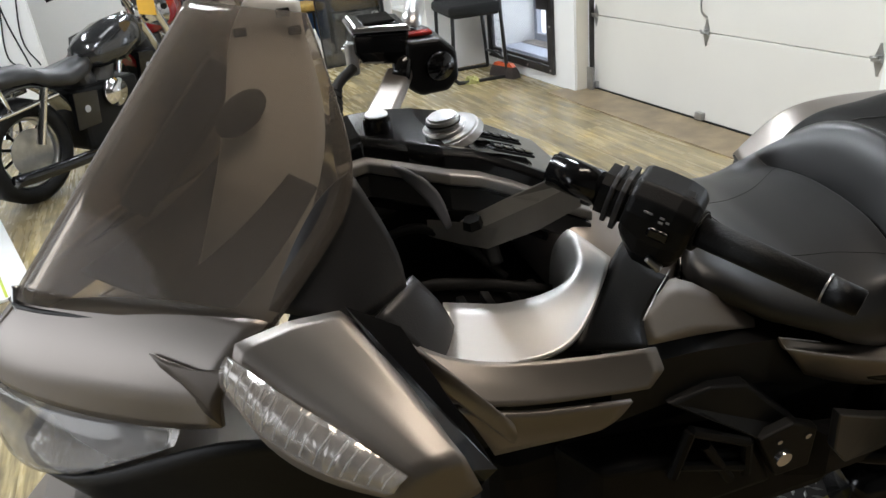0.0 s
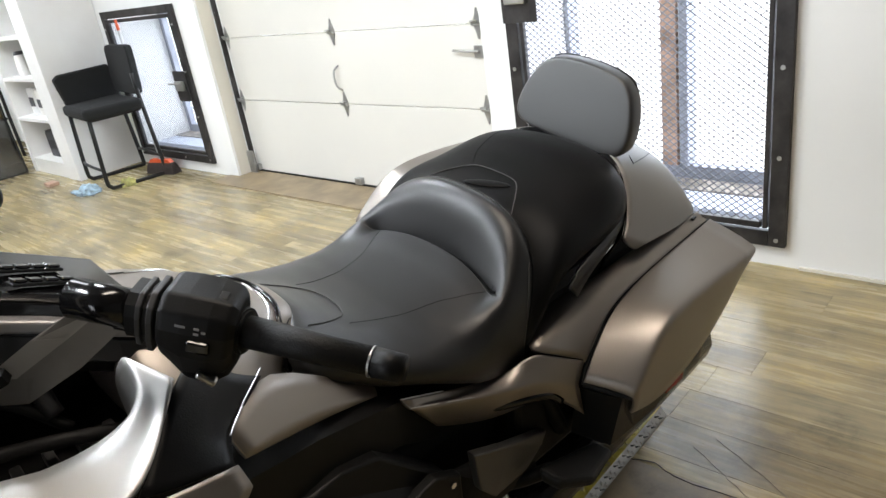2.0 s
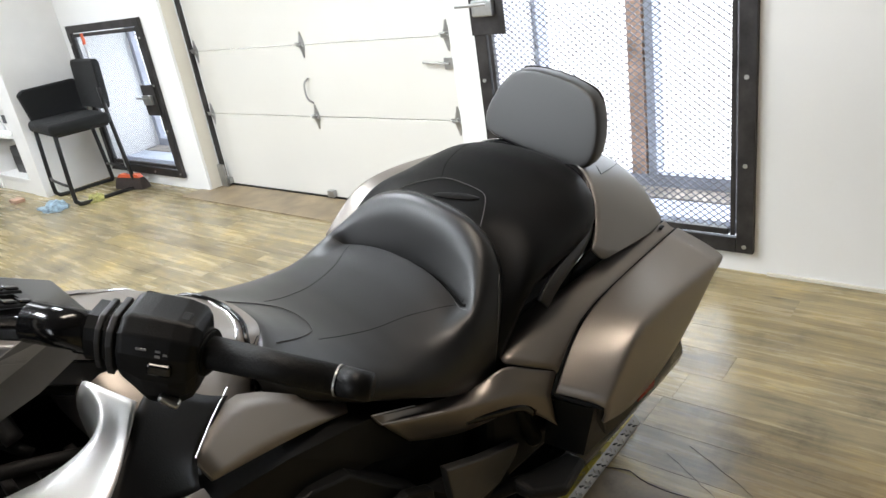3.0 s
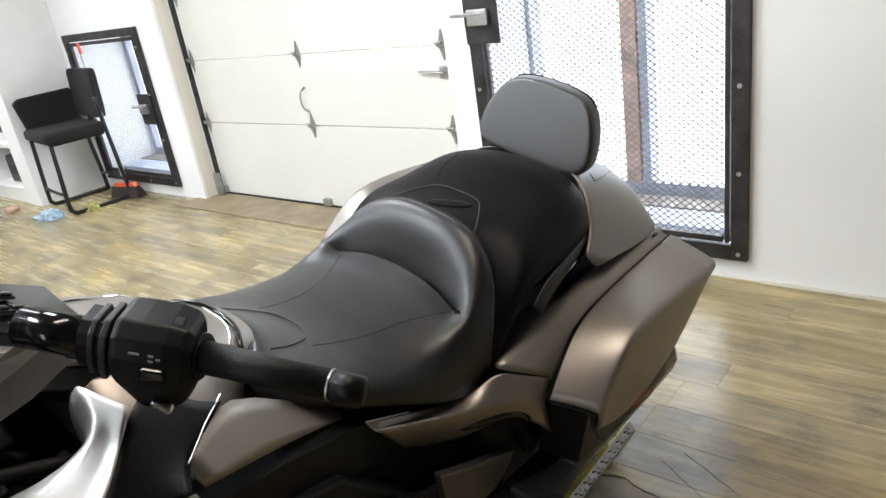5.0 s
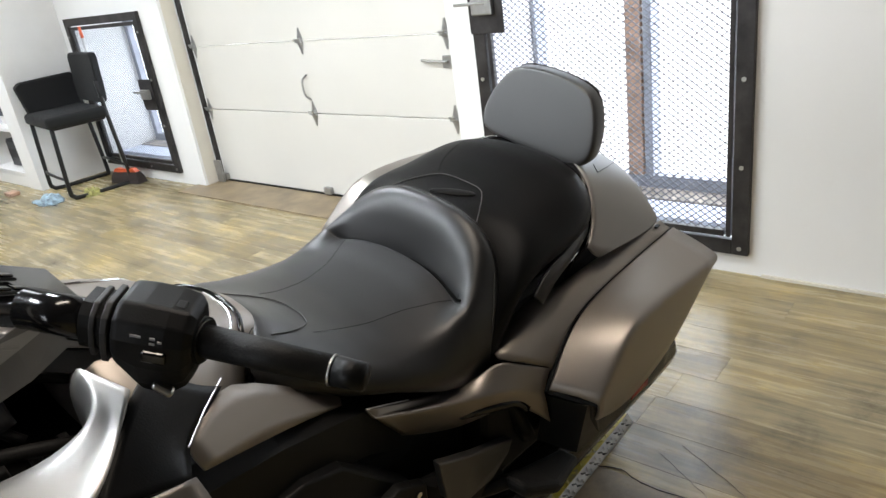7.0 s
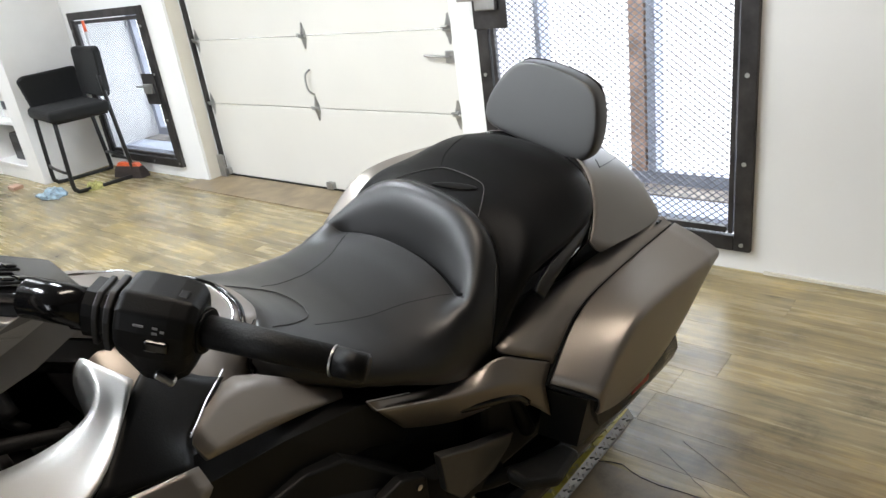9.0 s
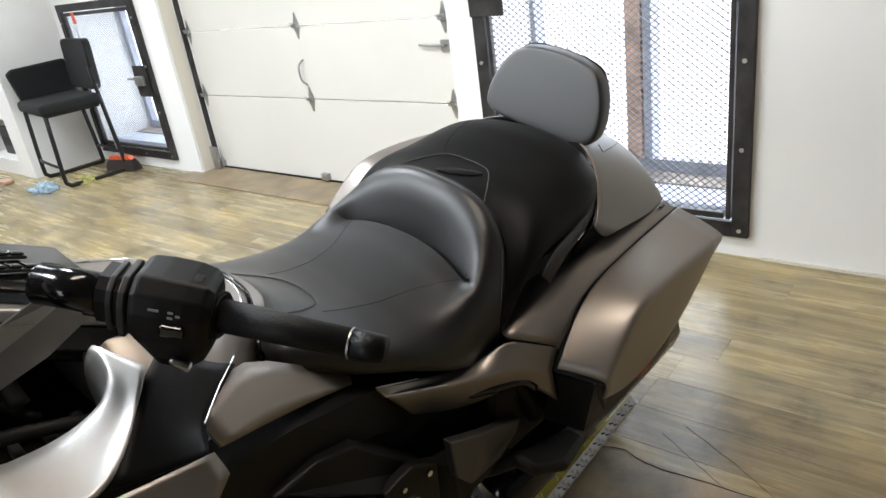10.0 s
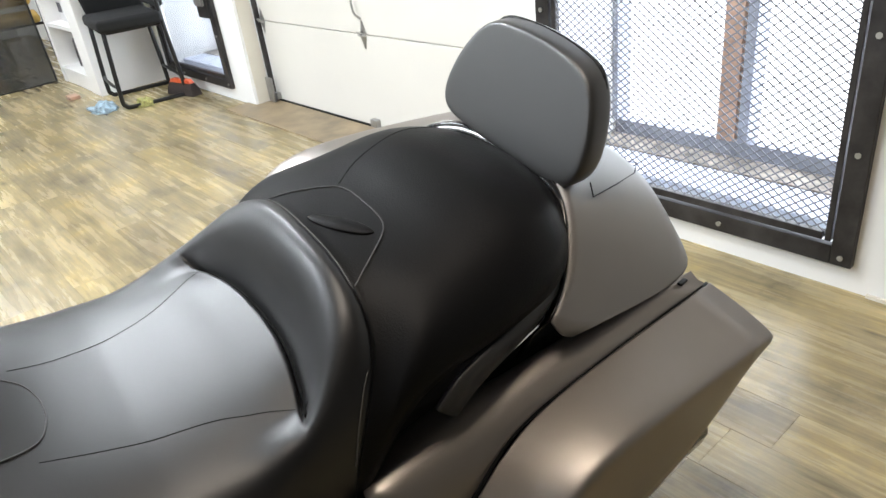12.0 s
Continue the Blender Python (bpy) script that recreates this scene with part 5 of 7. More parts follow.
for j in range(NV + 1):
    v = j / NV
    e = edge_line[j]
    cx, cz = -1.172 + 0.296 * v, 0.952 + 0.323 * v
    row = []
    for i in range(-NU, NU + 1):
        u = i / NU
        k = ((u * u + 0.012) ** 0.5 - 0.1095) / 0.8965
        k = k ** (1.0 + 0.35 * v)
        row.append((cx + (e.x - cx) * k, e.y * u, cz + (e.z - cz) * k))
    rows.append(row)
sh = part("windshield", sheet(rows), shield_glass, bike, "smoke-tinted clear windshield", True)
subsurf(sh, 1)
solid(sh, 0.004)
part("shield_foot", tube([(x - 0.004, y, z - 0.006) for x, y, z in rows[0]], 0.003, 8), plastic_grey, bike, "black seal at the foot of the shield", True)
panel("inner_cowl", [
    [(-0.868, -0.232, 1.000), (-0.835, -0.215, 1.055), (-0.795, -0.200, 1.105), (-0.758, -0.195, 1.122)],
    [(-0.830, -0.253, 0.994), (-0.785, -0.243, 1.024), (-0.748, -0.230, 1.046), (-0.722, -0.224, 1.036)],
    [(-0.790, -0.260, 0.978), (-0.758, -0.253, 0.982), (-0.736, -0.240, 0.988), (-0.722, -0.230, 0.990)],
], cowl_grey, label="charcoal inner cowl", t=0.008, drop=0.05)
panel("inner_cowl_side", [
    [(-0.765, -0.262, 0.978), (-0.724, -0.232, 0.990), (-0.710, -0.21, 0.985)],
    [(-0.735, -0.272, 0.945), (-0.695, -0.250, 0.945), (-0.675, -0.225, 0.94)],
    [(-0.705, -0.285, 0.905), (-0.680, -0.262, 0.895), (-0.665, -0.235, 0.885)],
], cowl_grey, label="charcoal inner cowl side", t=0.008, drop=0.05)
panel("instrument_hood", [
    [(-0.98, 0.0, 0.955), (-0.975, -0.03, 0.953), (-0.96, -0.055, 0.945)],
    [(-0.90, 0.0, 1.030), (-0.89, -0.03, 1.026), (-0.88, -0.055, 1.010)],
    [(-0.82, 0.0, 1.050), (-0.81, -0.03, 1.046), (-0.80, -0.055, 1.030)],
    [(-0.79, 0.0, 1.015), (-0.78, -0.03, 1.010), (-0.77, -0.055, 0.99)],
], plastic, label="black instrument hood", t=0.008, drop=0.01)
panel("inner_dash", [
    [(-1.090, 0.010, 0.958), (-1.010, -0.105, 0.970), (-0.905, -0.195, 0.988)],
    [(-0.960, 0.050, 1.000), (-0.905, -0.085, 1.015), (-0.845, -0.180, 1.035)],
    [(-0.870, 0.130, 1.050), (-0.830, -0.020, 1.065), (-0.790, -0.140, 1.085)],
], plastic, label="black dash panel behind the shield", t=0.006, both=False)
part("dash_screen", box(-0.81, -0.80, -0.09, 0.09, 0.96, 1.01, 0.004), gloss_black, bike, "dark instrument screen")
rh = panel("shield_carrier", [
    [(-0.818, 0.030, 1.258), (-0.785, 0.030, 1.252), (-0.756, 0.030, 1.247)],
    [(-0.849, 0.030, 1.215), (-0.80, 0.028, 1.208), (-0.757, 0.030, 1.201)],
    [(-0.856, 0.000, 1.183), (-0.80, -0.004, 1.175), (-0.753, 0.000, 1.167)],
    [(-0.880, -0.060, 1.120), (-0.815, -0.066, 1.105), (-0.755, -0.060, 1.093)],
    [(-0.935, -0.110, 1.000), (-0.885, -0.115, 0.985), (-0.832, -0.110, 0.970)],
    [(-0.975, -0.130, 0.930), (-0.930, -0.140, 0.915), (-0.870, -0.140, 0.900)],
], hood_grey, label="light grey shield carrier with small slots", t=0.008, both=False)[0]
part("carrier_seam", tube([(-0.853, 0.012, 1.192), (-0.80, 0.010, 1.193), (-0.757, 0.016, 1.188)], 0.0013, 6, 4), plastic, rh, "dark seam")
for xx, zz in ((-0.778, 1.238), (-0.768, 1.216), (-0.832, 1.222)):
    part("slot", box(xx - 0.008, xx + 0.008, 0.020, 0.031, zz - 0.005, zz + 0.005, 0.0015), gloss_black, rh)
arm = loft([[(x + dx, 0.08 + dy, z + dz) for dx, dy, dz in ((-0.014, -0.022, 0.012), (0.018, -0.022, -0.016), (0.018, 0.022, -0.016), (-0.014, 0.022, 0.012))] for x, z in ((-1.018, 1.003), (-0.98, 1.046), (-0.91, 1.122), (-0.858, 1.178))])
soften(part("shield_arm", arm, plastic, bike, "black shield lifting arm"), 0.006, 3)
arm = loft([[(x + dx, 0.06 + dy, z + dz) for dx, dy, dz in ((-0.020, -0.012, 0.01), (0.020, -0.012, -0.01), (0.020, 0.012, -0.01), (-0.020, 0.012, 0.01))] for x, z in ((-0.985, 0.90), (-0.93, 0.96), (-0.86, 1.03), (-0.825, 1.06))])
soften(part("shield_arm", arm, plastic, bike, "black shield lifting arm"), 0.006, 3)
arm = loft([[(x + dx, 0.15 + dy, z + dz) for dx, dy, dz in ((-0.012, -0.012, 0.01), (0.012, -0.012, -0.01), (0.012, 0.012, -0.01), (-0.012, 0.012, 0.01))] for x, z in ((-1.0, 0.98), (-0.93, 1.05), (-0.86, 1.13))])
soften(part("shield_arm", arm, plastic, bike, "black shield lifting arm"), 0.005, 3)
kb = bmesh.new()
bmesh.ops.create_uvsphere(kb, u_segments=18, v_segments=12, radius=1)
kb.transform(Matrix.Translation((-0.852, -0.050, 1.150)) @ Matrix.Rotation(radians(-35), 4, "Y") @ Matrix.Diagonal((0.036, 0.022, 0.020, 1)))
part("pivot_cover", kb, plastic, bike, "rounded black pivot cover", True)

# centre console with knob, dial and switches
LINE = [(-0.745, 0.035, 1.050, 0.13), (-0.705, 0.028, 1.060, 0.135), (-0.655, -0.025, 1.063, 0.125), (-0.615, -0.055, 1.060, 0.118), (-0.575, -0.064, 1.052, 0.112),
        (-0.535, -0.074, 1.036, 0.104), (-0.475, -0.093, 1.008, 0.09), (-0.43, -0.098, 0.985, 0.085)]
con = part("console", loft([[(x, a - 0.004, z - 0.007), (x, a + 0.008, z), (x, c - 0.01, z), (x, c, z - 0.007), (x, c + 0.02, z - 0.03), (x, c + 0.02, z - 0.10), (x, a - 0.012, z - 0.10), (x, a - 0.018, z - 0.05), (x, a - 0.008, z - 0.026)] for x, a, z, c in LINE]), gloss_black, bike, "gloss black centre console")
soften(con, 0.004, 3)
rail = part("console_rail", loft([[(x, a - 0.008, z - 0.0225), (x, a - 0.024, z - 0.026), (x, a - 0.025, z - 0.041), (x, a - 0.010, z - 0.045)] for x, a, z, c in LINE]), arm_alu, con, "grey satin rail")
soften(rail, 0.003)
skirt = part("console_skirt", loft([[(x, a - 0.012, z - 0.0455), (x, a - 0.020, z - 0.047), (x, a - 0.026, z - 0.075), (x, a - 0.012, z - 0.085)] for x, a, z, c in LINE]), plastic_grey, con, "charcoal skirt under the rail")
kn = part("knob", rod((-0.676, 0.045, 1.058), (-0.677, 0.045, 1.083), 0.020, 0.019, 28, bevel=0.003), gloss_black, con, "black round knob")
part("knob_top", rod((-0.677, 0.045, 1.083), (-0.677, 0.045, 1.0845), 0.0165, 0.0160, 28), satin_alu, kn, "brushed knob top")
dl = part("dial_base", rod((-0.590, 0.004, 1.050), (-0.593, 0.004, 1.062), 0.054, 0.046, 36, bevel=0.003), satin_alu, con, "silver dial surround")
part("dial_ring", rod((-0.593, 0.004, 1.062), (-0.594, 0.004, 1.068), 0.032, 0.029, 32, bevel=0.002), satin_alu, dl)
part("dial", rod((-0.594, 0.004, 1.068), (-0.596, 0.004, 1.082), 0.0235, 0.022, 28, bevel=0.003), satin_alu, dl, "silver rotary dial")
part("dial_band", rod((-0.5943, 0.004, 1.0722), (-0.5946, 0.004, 1.0745), 0.0240, 0.0240, 28), gloss_black, dl)
for jj in range(2):
    tray = part("switch_tray", box(-0.038, 0.038, -0.009, 0.009, 0, 0.004, 0.002), plastic, con, "black switch tray")
    tray.matrix_local = pose(-0.517, -0.046 + 0.048 * jj, 1.031, 0, 25, 14)
    for i in range(4):
        o = part("switch", box(-0.0075, 0.0075, -0.0065, 0.0065, 0.004, 0.008, 0.002), gloss_black, tray, "black switch with a bright edge")
        o.matrix_local = pose(-0.0275 + 0.0183 * i, 0, 0)
        o2 = part("switch_edge", box(-0.0275 + 0.0183 * i - 0.0076, -0.0275 + 0.0183 * i - 0.0066, -0.006, 0.006, 0.0065, 0.0085), chrome, tray)

# handlebars
def bar_side(name, k, clamp, g0, g1, mat_arm):
    hb = part(name, rod(clamp, g0, 0.0155, 0.0155, 20), gloss_black, bike, "black bar end clamp", True)
    d = (Vector(g1) - Vector(g0)).normalized()
    part("grip", rod(g0, Vector(g0) + d * (Vector(g1) - Vector(g0)).length * 0.80, 0.0172, 0.0152, 24, bevel=0.002), rubber, hb, "black rubber grip", True)
    e0 = Vector(g0) + d * (Vector(g1) - Vector(g0)).length * 0.80
    part("grip_ring", rod(e0, e0 + d * 0.002, 0.0160, 0.0160, 24), steel_zinc, hb, "thin silver ring")
    part("bar_end", rod(e0 + d * 0.002, g1, 0.0155, 0.0145, 24, bevel=0.0015), plastic, hb, "black bar-end weight", True)
    part("grip_flange", rod(Vector(g0) - d * 0.004, Vector(g0) + d * 0.008, 0.025, 0.024, 24, bevel=0.002), rubber, hb)
    return hb, d


lh, ld = bar_side("left_handlebar", -1, (-0.512, -0.183, 1.064), (-0.405, -0.300, 1.022), (-0.318, -0.452, 0.998), satin_alu)
part("clamp_cap", rod((-0.520, -0.174, 1.067), (-0.470, -0.229, 1.047), 0.021, 0.021, 24, bevel=0.004), gloss_black, lh, "gloss black clamp", True)
part("clamp_band", rod((-0.4725, -0.2257, 1.0485), (-0.4685, -0.2302, 1.0470), 0.0225, 0.0225, 24), arm_alu, lh)
c0 = Vector((-0.432, -0.268, 1.036))
axis = (Vector((-0.405, -0.300, 1.022)) - Vector((-0.512, -0.183, 1.064))).normalized()
side_v = axis.cross(Vector((0, 0, 1))).normalized()
up_v = side_v.cross(axis)
near_v = -side_v if side_v.y > 0 else side_v
POD = [(-0.028, 0.036), (0.016, 0.037), (0.032, 0.024), (0.037, 0.006), (0.036, -0.022), (0.030, -0.046), (0.016, -0.066), (-0.006, -0.072), (-0.024, -0.060), (-0.034, -0.026), (-0.035, 0.018)]
rings = [[c0 + axis * tt + near_v * a * q + up_v * (b if b > 0 else b * low) * q for a, b in POD] for tt, q, low in ((-0.032, 0.90, 0.55), (-0.027, 1.0, 0.62), (-0.006, 1.03, 0.96), (0.020, 1.02, 1.0), (0.038, 0.94, 0.86), (0.045, 0.74, 0.70))]
pod = part("switch_pod", loft(rings), plastic, lh, "black switch pod with buttons")
soften(pod, 0.0035, 3)
for tt, q, wide in ((-0.055, 0.74, 0.006), (-0.043, 0.82, 0.007)):
    soften(part("pod_band", loft([[c0 + axis * (tt + d) + near_v * a * q + up_v * max(b, -0.040) * q for a, b in POD] for d in (0.0, wide)]), plastic_grey, pod, "charcoal bevelled band of the switch pod"), 0.0015)
part("pod_neck", loft([[c0 + axis * d + near_v * a * 0.66 + up_v * max(b, -0.034) * 0.66 for a, b in POD] for d in (-0.066, -0.030)]), plastic, pod, "dark neck between the bands")
for i, (tt, a) in enumerate(((0.004, 84), (0.026, 84))):
    q = part("button", box(-0.007, 0.007, -0.005, 0.005, -0.002, 0.0035, 0.0015), plastic, pod)
    q.matrix_local = Matrix.Translation(c0 + axis * tt + (side_v * math.cos(radians(a)) + up_v * math.sin(radians(a))) * 0.034) @ Matrix((side_v, axis, up_v)).transposed().to_4x4()
# the face of the pod that looks back to the rider: marks, rocker and thumb lever
for i, (tt, h, w) in enumerate(((-0.006, 0.014, 0.010), (0.010, 0.014, 0.005), (0.010, 0.009, 0.005), (0.017, 0.0115, 0.004))):
    q = part("mark", box(-w / 2, w / 2, -0.0004, 0.0004, -0.0012, 0.0012), white_print, pod, "small white printed mark")
    q.matrix_local = Matrix.Translation(c0 + axis * tt + near_v * (0.0385 - max(0.0, h - 0.006) * 0.27) + up_v * h) @ Matrix((axis, near_v, up_v)).transposed().to_4x4()
q = part("rocker", box(-0.012, 0.012, -0.007, 0.004, -0.007, 0.007, 0.003), gloss_black, pod, "black rocker switch")
q.matrix_local = Matrix.Translation(c0 + axis * 0.012 + near_v * 0.037 - up_v * 0.006) @ Matrix((axis, near_v, up_v)).transposed().to_4x4()
q = part("thumb_lever", box(-0.010, 0.012, -0.006, 0.006, -0.004, 0.004, 0.003), satin_alu, pod, "pale thumb lever")
q.matrix_local = Matrix.Translation(c0 + axis * 0.020 + near_v * 0.033 - up_v * 0.045) @ Matrix((axis, near_v, up_v)).transposed().to_4x4() @ pose(0, 0, 0, 0, 25, 0)
la_ = loft([[(-0.505 + dx, -0.190 + dy, 1.055 + dz) for dx, dy, dz in ((-0.012, 0.012, 0), (0.014, -0.012, 0), (0.014, -0.012, -0.034), (-0.012, 0.012, -0.034))],
            [(-0.548 + dx, -0.155 + dy, 1.018 + dz) for dx, dy, dz in ((-0.014, 0.014, 0), (0.014, -0.012, 0), (0.016, -0.012, -0.040), (-0.012, 0.014, -0.040))],
            [(-0.598 + dx, -0.108 + dy, 0.972 + dz) for dx, dy, dz in ((-0.014, 0.014, 0), (0.014, -0.012, 0), (0.016, -0.012, -0.036), (-0.012, 0.014, -0.036))],
            [(-0.632 + dx, -0.070 + dy, 0.965 + dz) for dx, dy, dz in ((-0.014, 0.014, 0), (0.014, -0.012, 0), (0.016, -0.012, -0.030), (-0.012, 0.014, -0.030))]])
soften(part("bar_arm", la_, arm_alu, lh, "cast grey bar arm with a silver upper face"), 0.003)
part("arm_face", loft([[(-0.507, -0.178, 1.0575), (-0.491, -0.202, 1.0600), (-0.491, -0.202, 1.0560), (-0.507, -0.178, 1.0560)], [(-0.562, -0.141, 1.0195), (-0.534, -0.167, 1.0195), (-0.534, -0.167, 1.018), (-0.562, -0.141, 1.018)], [(-0.610, -0.096, 0.974), (-0.584, -0.12, 0.974), (-0.584, -0.12, 0.9725), (-0.61, -0.096, 0.9725)]]), pale_alu, lh, "silver upper face of the arm")
part("arm_bolt", rod((-0.600, -0.118, 0.975), (-0.602, -0.118, 0.987), 0.014, 0.012, 6), plastic, lh)
part("arm_bolt", rod((-0.492, -0.205, 1.035), (-0.486, -0.213, 1.034), 0.008, 0.008, 12), gloss_black, lh)

rhb, rd = bar_side("right_handlebar", 1, (-0.575, 0.30, 1.045), (-0.530, 0.41, 1.075), (-0.470, 0.535, 1.125), satin_alu)
part("grip_sleeve", rod((-0.527, 0.416, 1.0775), (-0.485, 0.503, 1.112), 0.0200, 0.0195, 24, bevel=0.003), satin_alu, rhb, "bright sleeve on the throttle grip", True)
soften(part("right_arm", loft([[(x + dx, y, z + dz) for dx, dz in ((-0.022, 0.014), (0.022, 0.006), (0.024, -0.012), (-0.018, -0.012))] for x, y, z in ((-0.675, 0.12, 1.000), (-0.645, 0.19, 1.018), (-0.605, 0.26, 1.030), (-0.57, 0.33, 1.040))]), pewter, rhb, "cast right bar arm"), 0.004)
soften(part("brake_reservoir", loft([[(-0.632, 0.335, 1.062), (-0.565, 0.335, 1.052), (-0.56, 0.41, 1.052), (-0.628, 0.41, 1.062)],
                                     [(-0.645, 0.33, 1.085), (-0.552, 0.33, 1.075), (-0.548, 0.42, 1.075), (-0.642, 0.42, 1.085)],
                                     [(-0.645, 0.33, 1.118), (-0.545, 0.33, 1.110), (-0.54, 0.425, 1.110), (-0.642, 0.425, 1.118)]]), gloss_black, rhb, "black brake fluid reservoir"), 0.006, 3)
soften(part("reservoir_cap", loft([[(-0.648, 0.327, 1.1185), (-0.542, 0.327, 1.1105), (-0.538, 0.428, 1.1105), (-0.645, 0.428, 1.1185)], [(-0.640, 0.333, 1.128), (-0.548, 0.333, 1.120), (-0.545, 0.420, 1.120), (-0.638, 0.420, 1.128)]]), chrome, rhb, "shiny reservoir cap"), 0.003)
soften(part("cap_window", box(-0.622, -0.565, 0.345, 0.408, 1.124, 1.129, 0.002), gloss_black, rhb, "dark cap inlay"), 0.001)
soften(part("right_switch_pod", loft([[(x, 0.325 + dy, z) for x, z in ((-0.555, 1.092), (-0.492, 1.090), (-0.462, 1.065), (-0.460, 1.015), (-0.480, 0.992), (-0.535, 0.990), (-0.560, 1.01))] for dy in (0.0, 0.02, 0.09, 0.115)]), plastic, rhb, "black right switch pod"), 0.010, 3)
part("pod_cap", rod((-0.500, 0.324, 1.045), (-0.498, 0.306, 1.044), 0.030, 0.022, 24, bevel=0.006), gloss_black, rhb, "shiny round pod cover", True)
part("pod_button", box(-0.545, -0.500, 0.345, 0.365, 1.0925, 1.100, 0.003), red_lens, rhb, "dark red switch")
part("brake_lever", tube([(-0.650, 0.40, 1.075), (-0.62, 0.46, 1.08), (-0.555, 0.545, 1.095)], 0.006, 8, 4), chrome, rhb, "chrome brake lever", True)
part("lever_pivot", rod((-0.648, 0.345, 1.045), (-0.648, 0.345, 1.10), 0.011, 0.011, 14, bevel=0.002), satin_alu, rhb)
part("brake_hose", tube([(-0.650, 0.335, 1.060), (-0.690, 0.30, 1.04), (-0.705, 0.24, 1.00), (-0.69, 0.18, 0.96)], 0.009, 8, 6), rubber, rhb, "ribbed black brake hose", True)
for q in range(7):
    t = q / 6
    part("hose_rib", rod((-0.690 - 0.015 * t, 0.30 - 0.06 * t, 1.04 - 0.04 * t), (-0.693 - 0.015 * t, 0.295 - 0.06 * t, 1.036 - 0.04 * t), 0.0115, 0.0115, 10), rubber, rhb)

# engine, pegs, wheels
part("engine", box(-0.62, 0.10, -0.20, 0.20, 0.26, 0.62, 0.05, 3), engine_black, bike, "black engine block")
for side in (-1, 1):
    k = side
    f = lambda pts: [(x, k * y, z) for x, y, z in pts]
    hd = part("engine_cover", loft([f([(x, y - d, z) for x, y, z in ((-0.365, 0.245, 0.690), (-0.285, 0.240, 0.690), (-0.217, 0.236, 0.668), (-0.150, 0.238, 0.600), (-0.085, 0.242, 0.534), (-0.100, 0.258, 0.500), (-0.190, 0.264, 0.562), (-0.300, 0.264, 0.652))]) for d in (0.0, 0.05)]), plastic, bike, "satin black engine cover")
    soften(hd, 0.005, 3)
    for q, (xa, za, xc, zc) in enumerate(((-0.33, 0.64, -0.22, 0.575), (-0.22, 0.575, -0.21, 0.50), (-0.33, 0.64, -0.35, 0.55), (-0.30, 0.60, -0.24, 0.50), (-0.34, 0.57, -0.22, 0.52))):
        part("cover_rib", rod((xa, k * 0.262, za), (xc, k * 0.262, zc), 0.009, 0.009, 8), engine_black, bike)
    hp = part("head_cover", loft([f([(-0.52, 0.19, 0.62), (-0.16, 0.19, 0.56), (-0.10, 0.19, 0.40), (-0.52, 0.19, 0.40)]), f([(-0.47, 0.255, 0.60), (-0.19, 0.255, 0.535), (-0.14, 0.255, 0.44), (-0.46, 0.255, 0.44)])]), engine_black, bike, "black cylinder head cover")
    soften(hp, 0.012, 3)
    bp = part("badge_plate", loft([f([(x, 0.268 - d, z) for x, z in ((-0.141, 0.588), (-0.088, 0.560), (-0.085, 0.470), (-0.150, 0.470), (-0.203, 0.575))]) for d in (0.0, 0.02)]), plastic, bike, "black pressed plate")
    soften(bp, 0.004)
    part("cover_badge", rod((-0.150, k * 0.266, 0.518), (-0.150, k * 0.276, 0.518), 0.016, 0.014, 20), chrome, bp, "small round bright badge")
    part("plate_bolt", rod((-0.110, k * 0.266, 0.553), (-0.110, k * 0.273, 0.553), 0.006, 0.006, 6), chrome, bp)
    part("plate_bolt", rod((-0.165, k * 0.266, 0.560), (-0.165, k * 0.273, 0.560), 0.005, 0.005, 6), chrome, bp)
    part("frame_spar", loft([f([(-0.46, 0.20, 0.80), (-0.46, 0.25, 0.79), (-0.46, 0.25, 0.69), (-0.46, 0.20, 0.69)]), f([(-0.30, 0.18, 0.765), (-0.30, 0.225, 0.755), (-0.30, 0.225, 0.675), (-0.30, 0.18, 0.675)]), f([(-0.15, 0.15, 0.715), (-0.15, 0.198, 0.705), (-0.15, 0.205, 0.625), (-0.15, 0.15, 0.625)]), f([(0.0, 0.15, 0.65), (0.0, 0.19, 0.64), (0.0, 0.19, 0.54), (0.0, 0.15, 0.54)]), f([(0.14, 0.16, 0.60), (0.14, 0.19, 0.58), (0.14, 0.19, 0.42), (0.14, 0.16, 0.42)])]), plastic, bike, "black frame spar")
    pg = part("peg_plate", loft([f([(x, y - d, z) for x, y, z in ((-0.074, 0.286, 0.600), (0.020, 0.275, 0.548), (0.152, 0.252, 0.478), (0.132, 0.258, 0.462), (0.070, 0.272, 0.452), (-0.028, 0.286, 0.472), (-0.066, 0.290, 0.520))]) for d in (0.0, 0.018)]), grey_alu, bike, "grey wedge-shaped heel plate")
    soften(pg, 0.003)
    part("plate_bracket", loft([f([(-0.10, 0.24, 0.55), (-0.06, 0.275, 0.53), (-0.05, 0.275, 0.44), (-0.10, 0.24, 0.42)]), f([(0.06, 0.235, 0.50), (0.10, 0.255, 0.47), (0.12, 0.255, 0.41), (0.08, 0.23, 0.40)])]), engine_black, bike, "black footrest bracket")
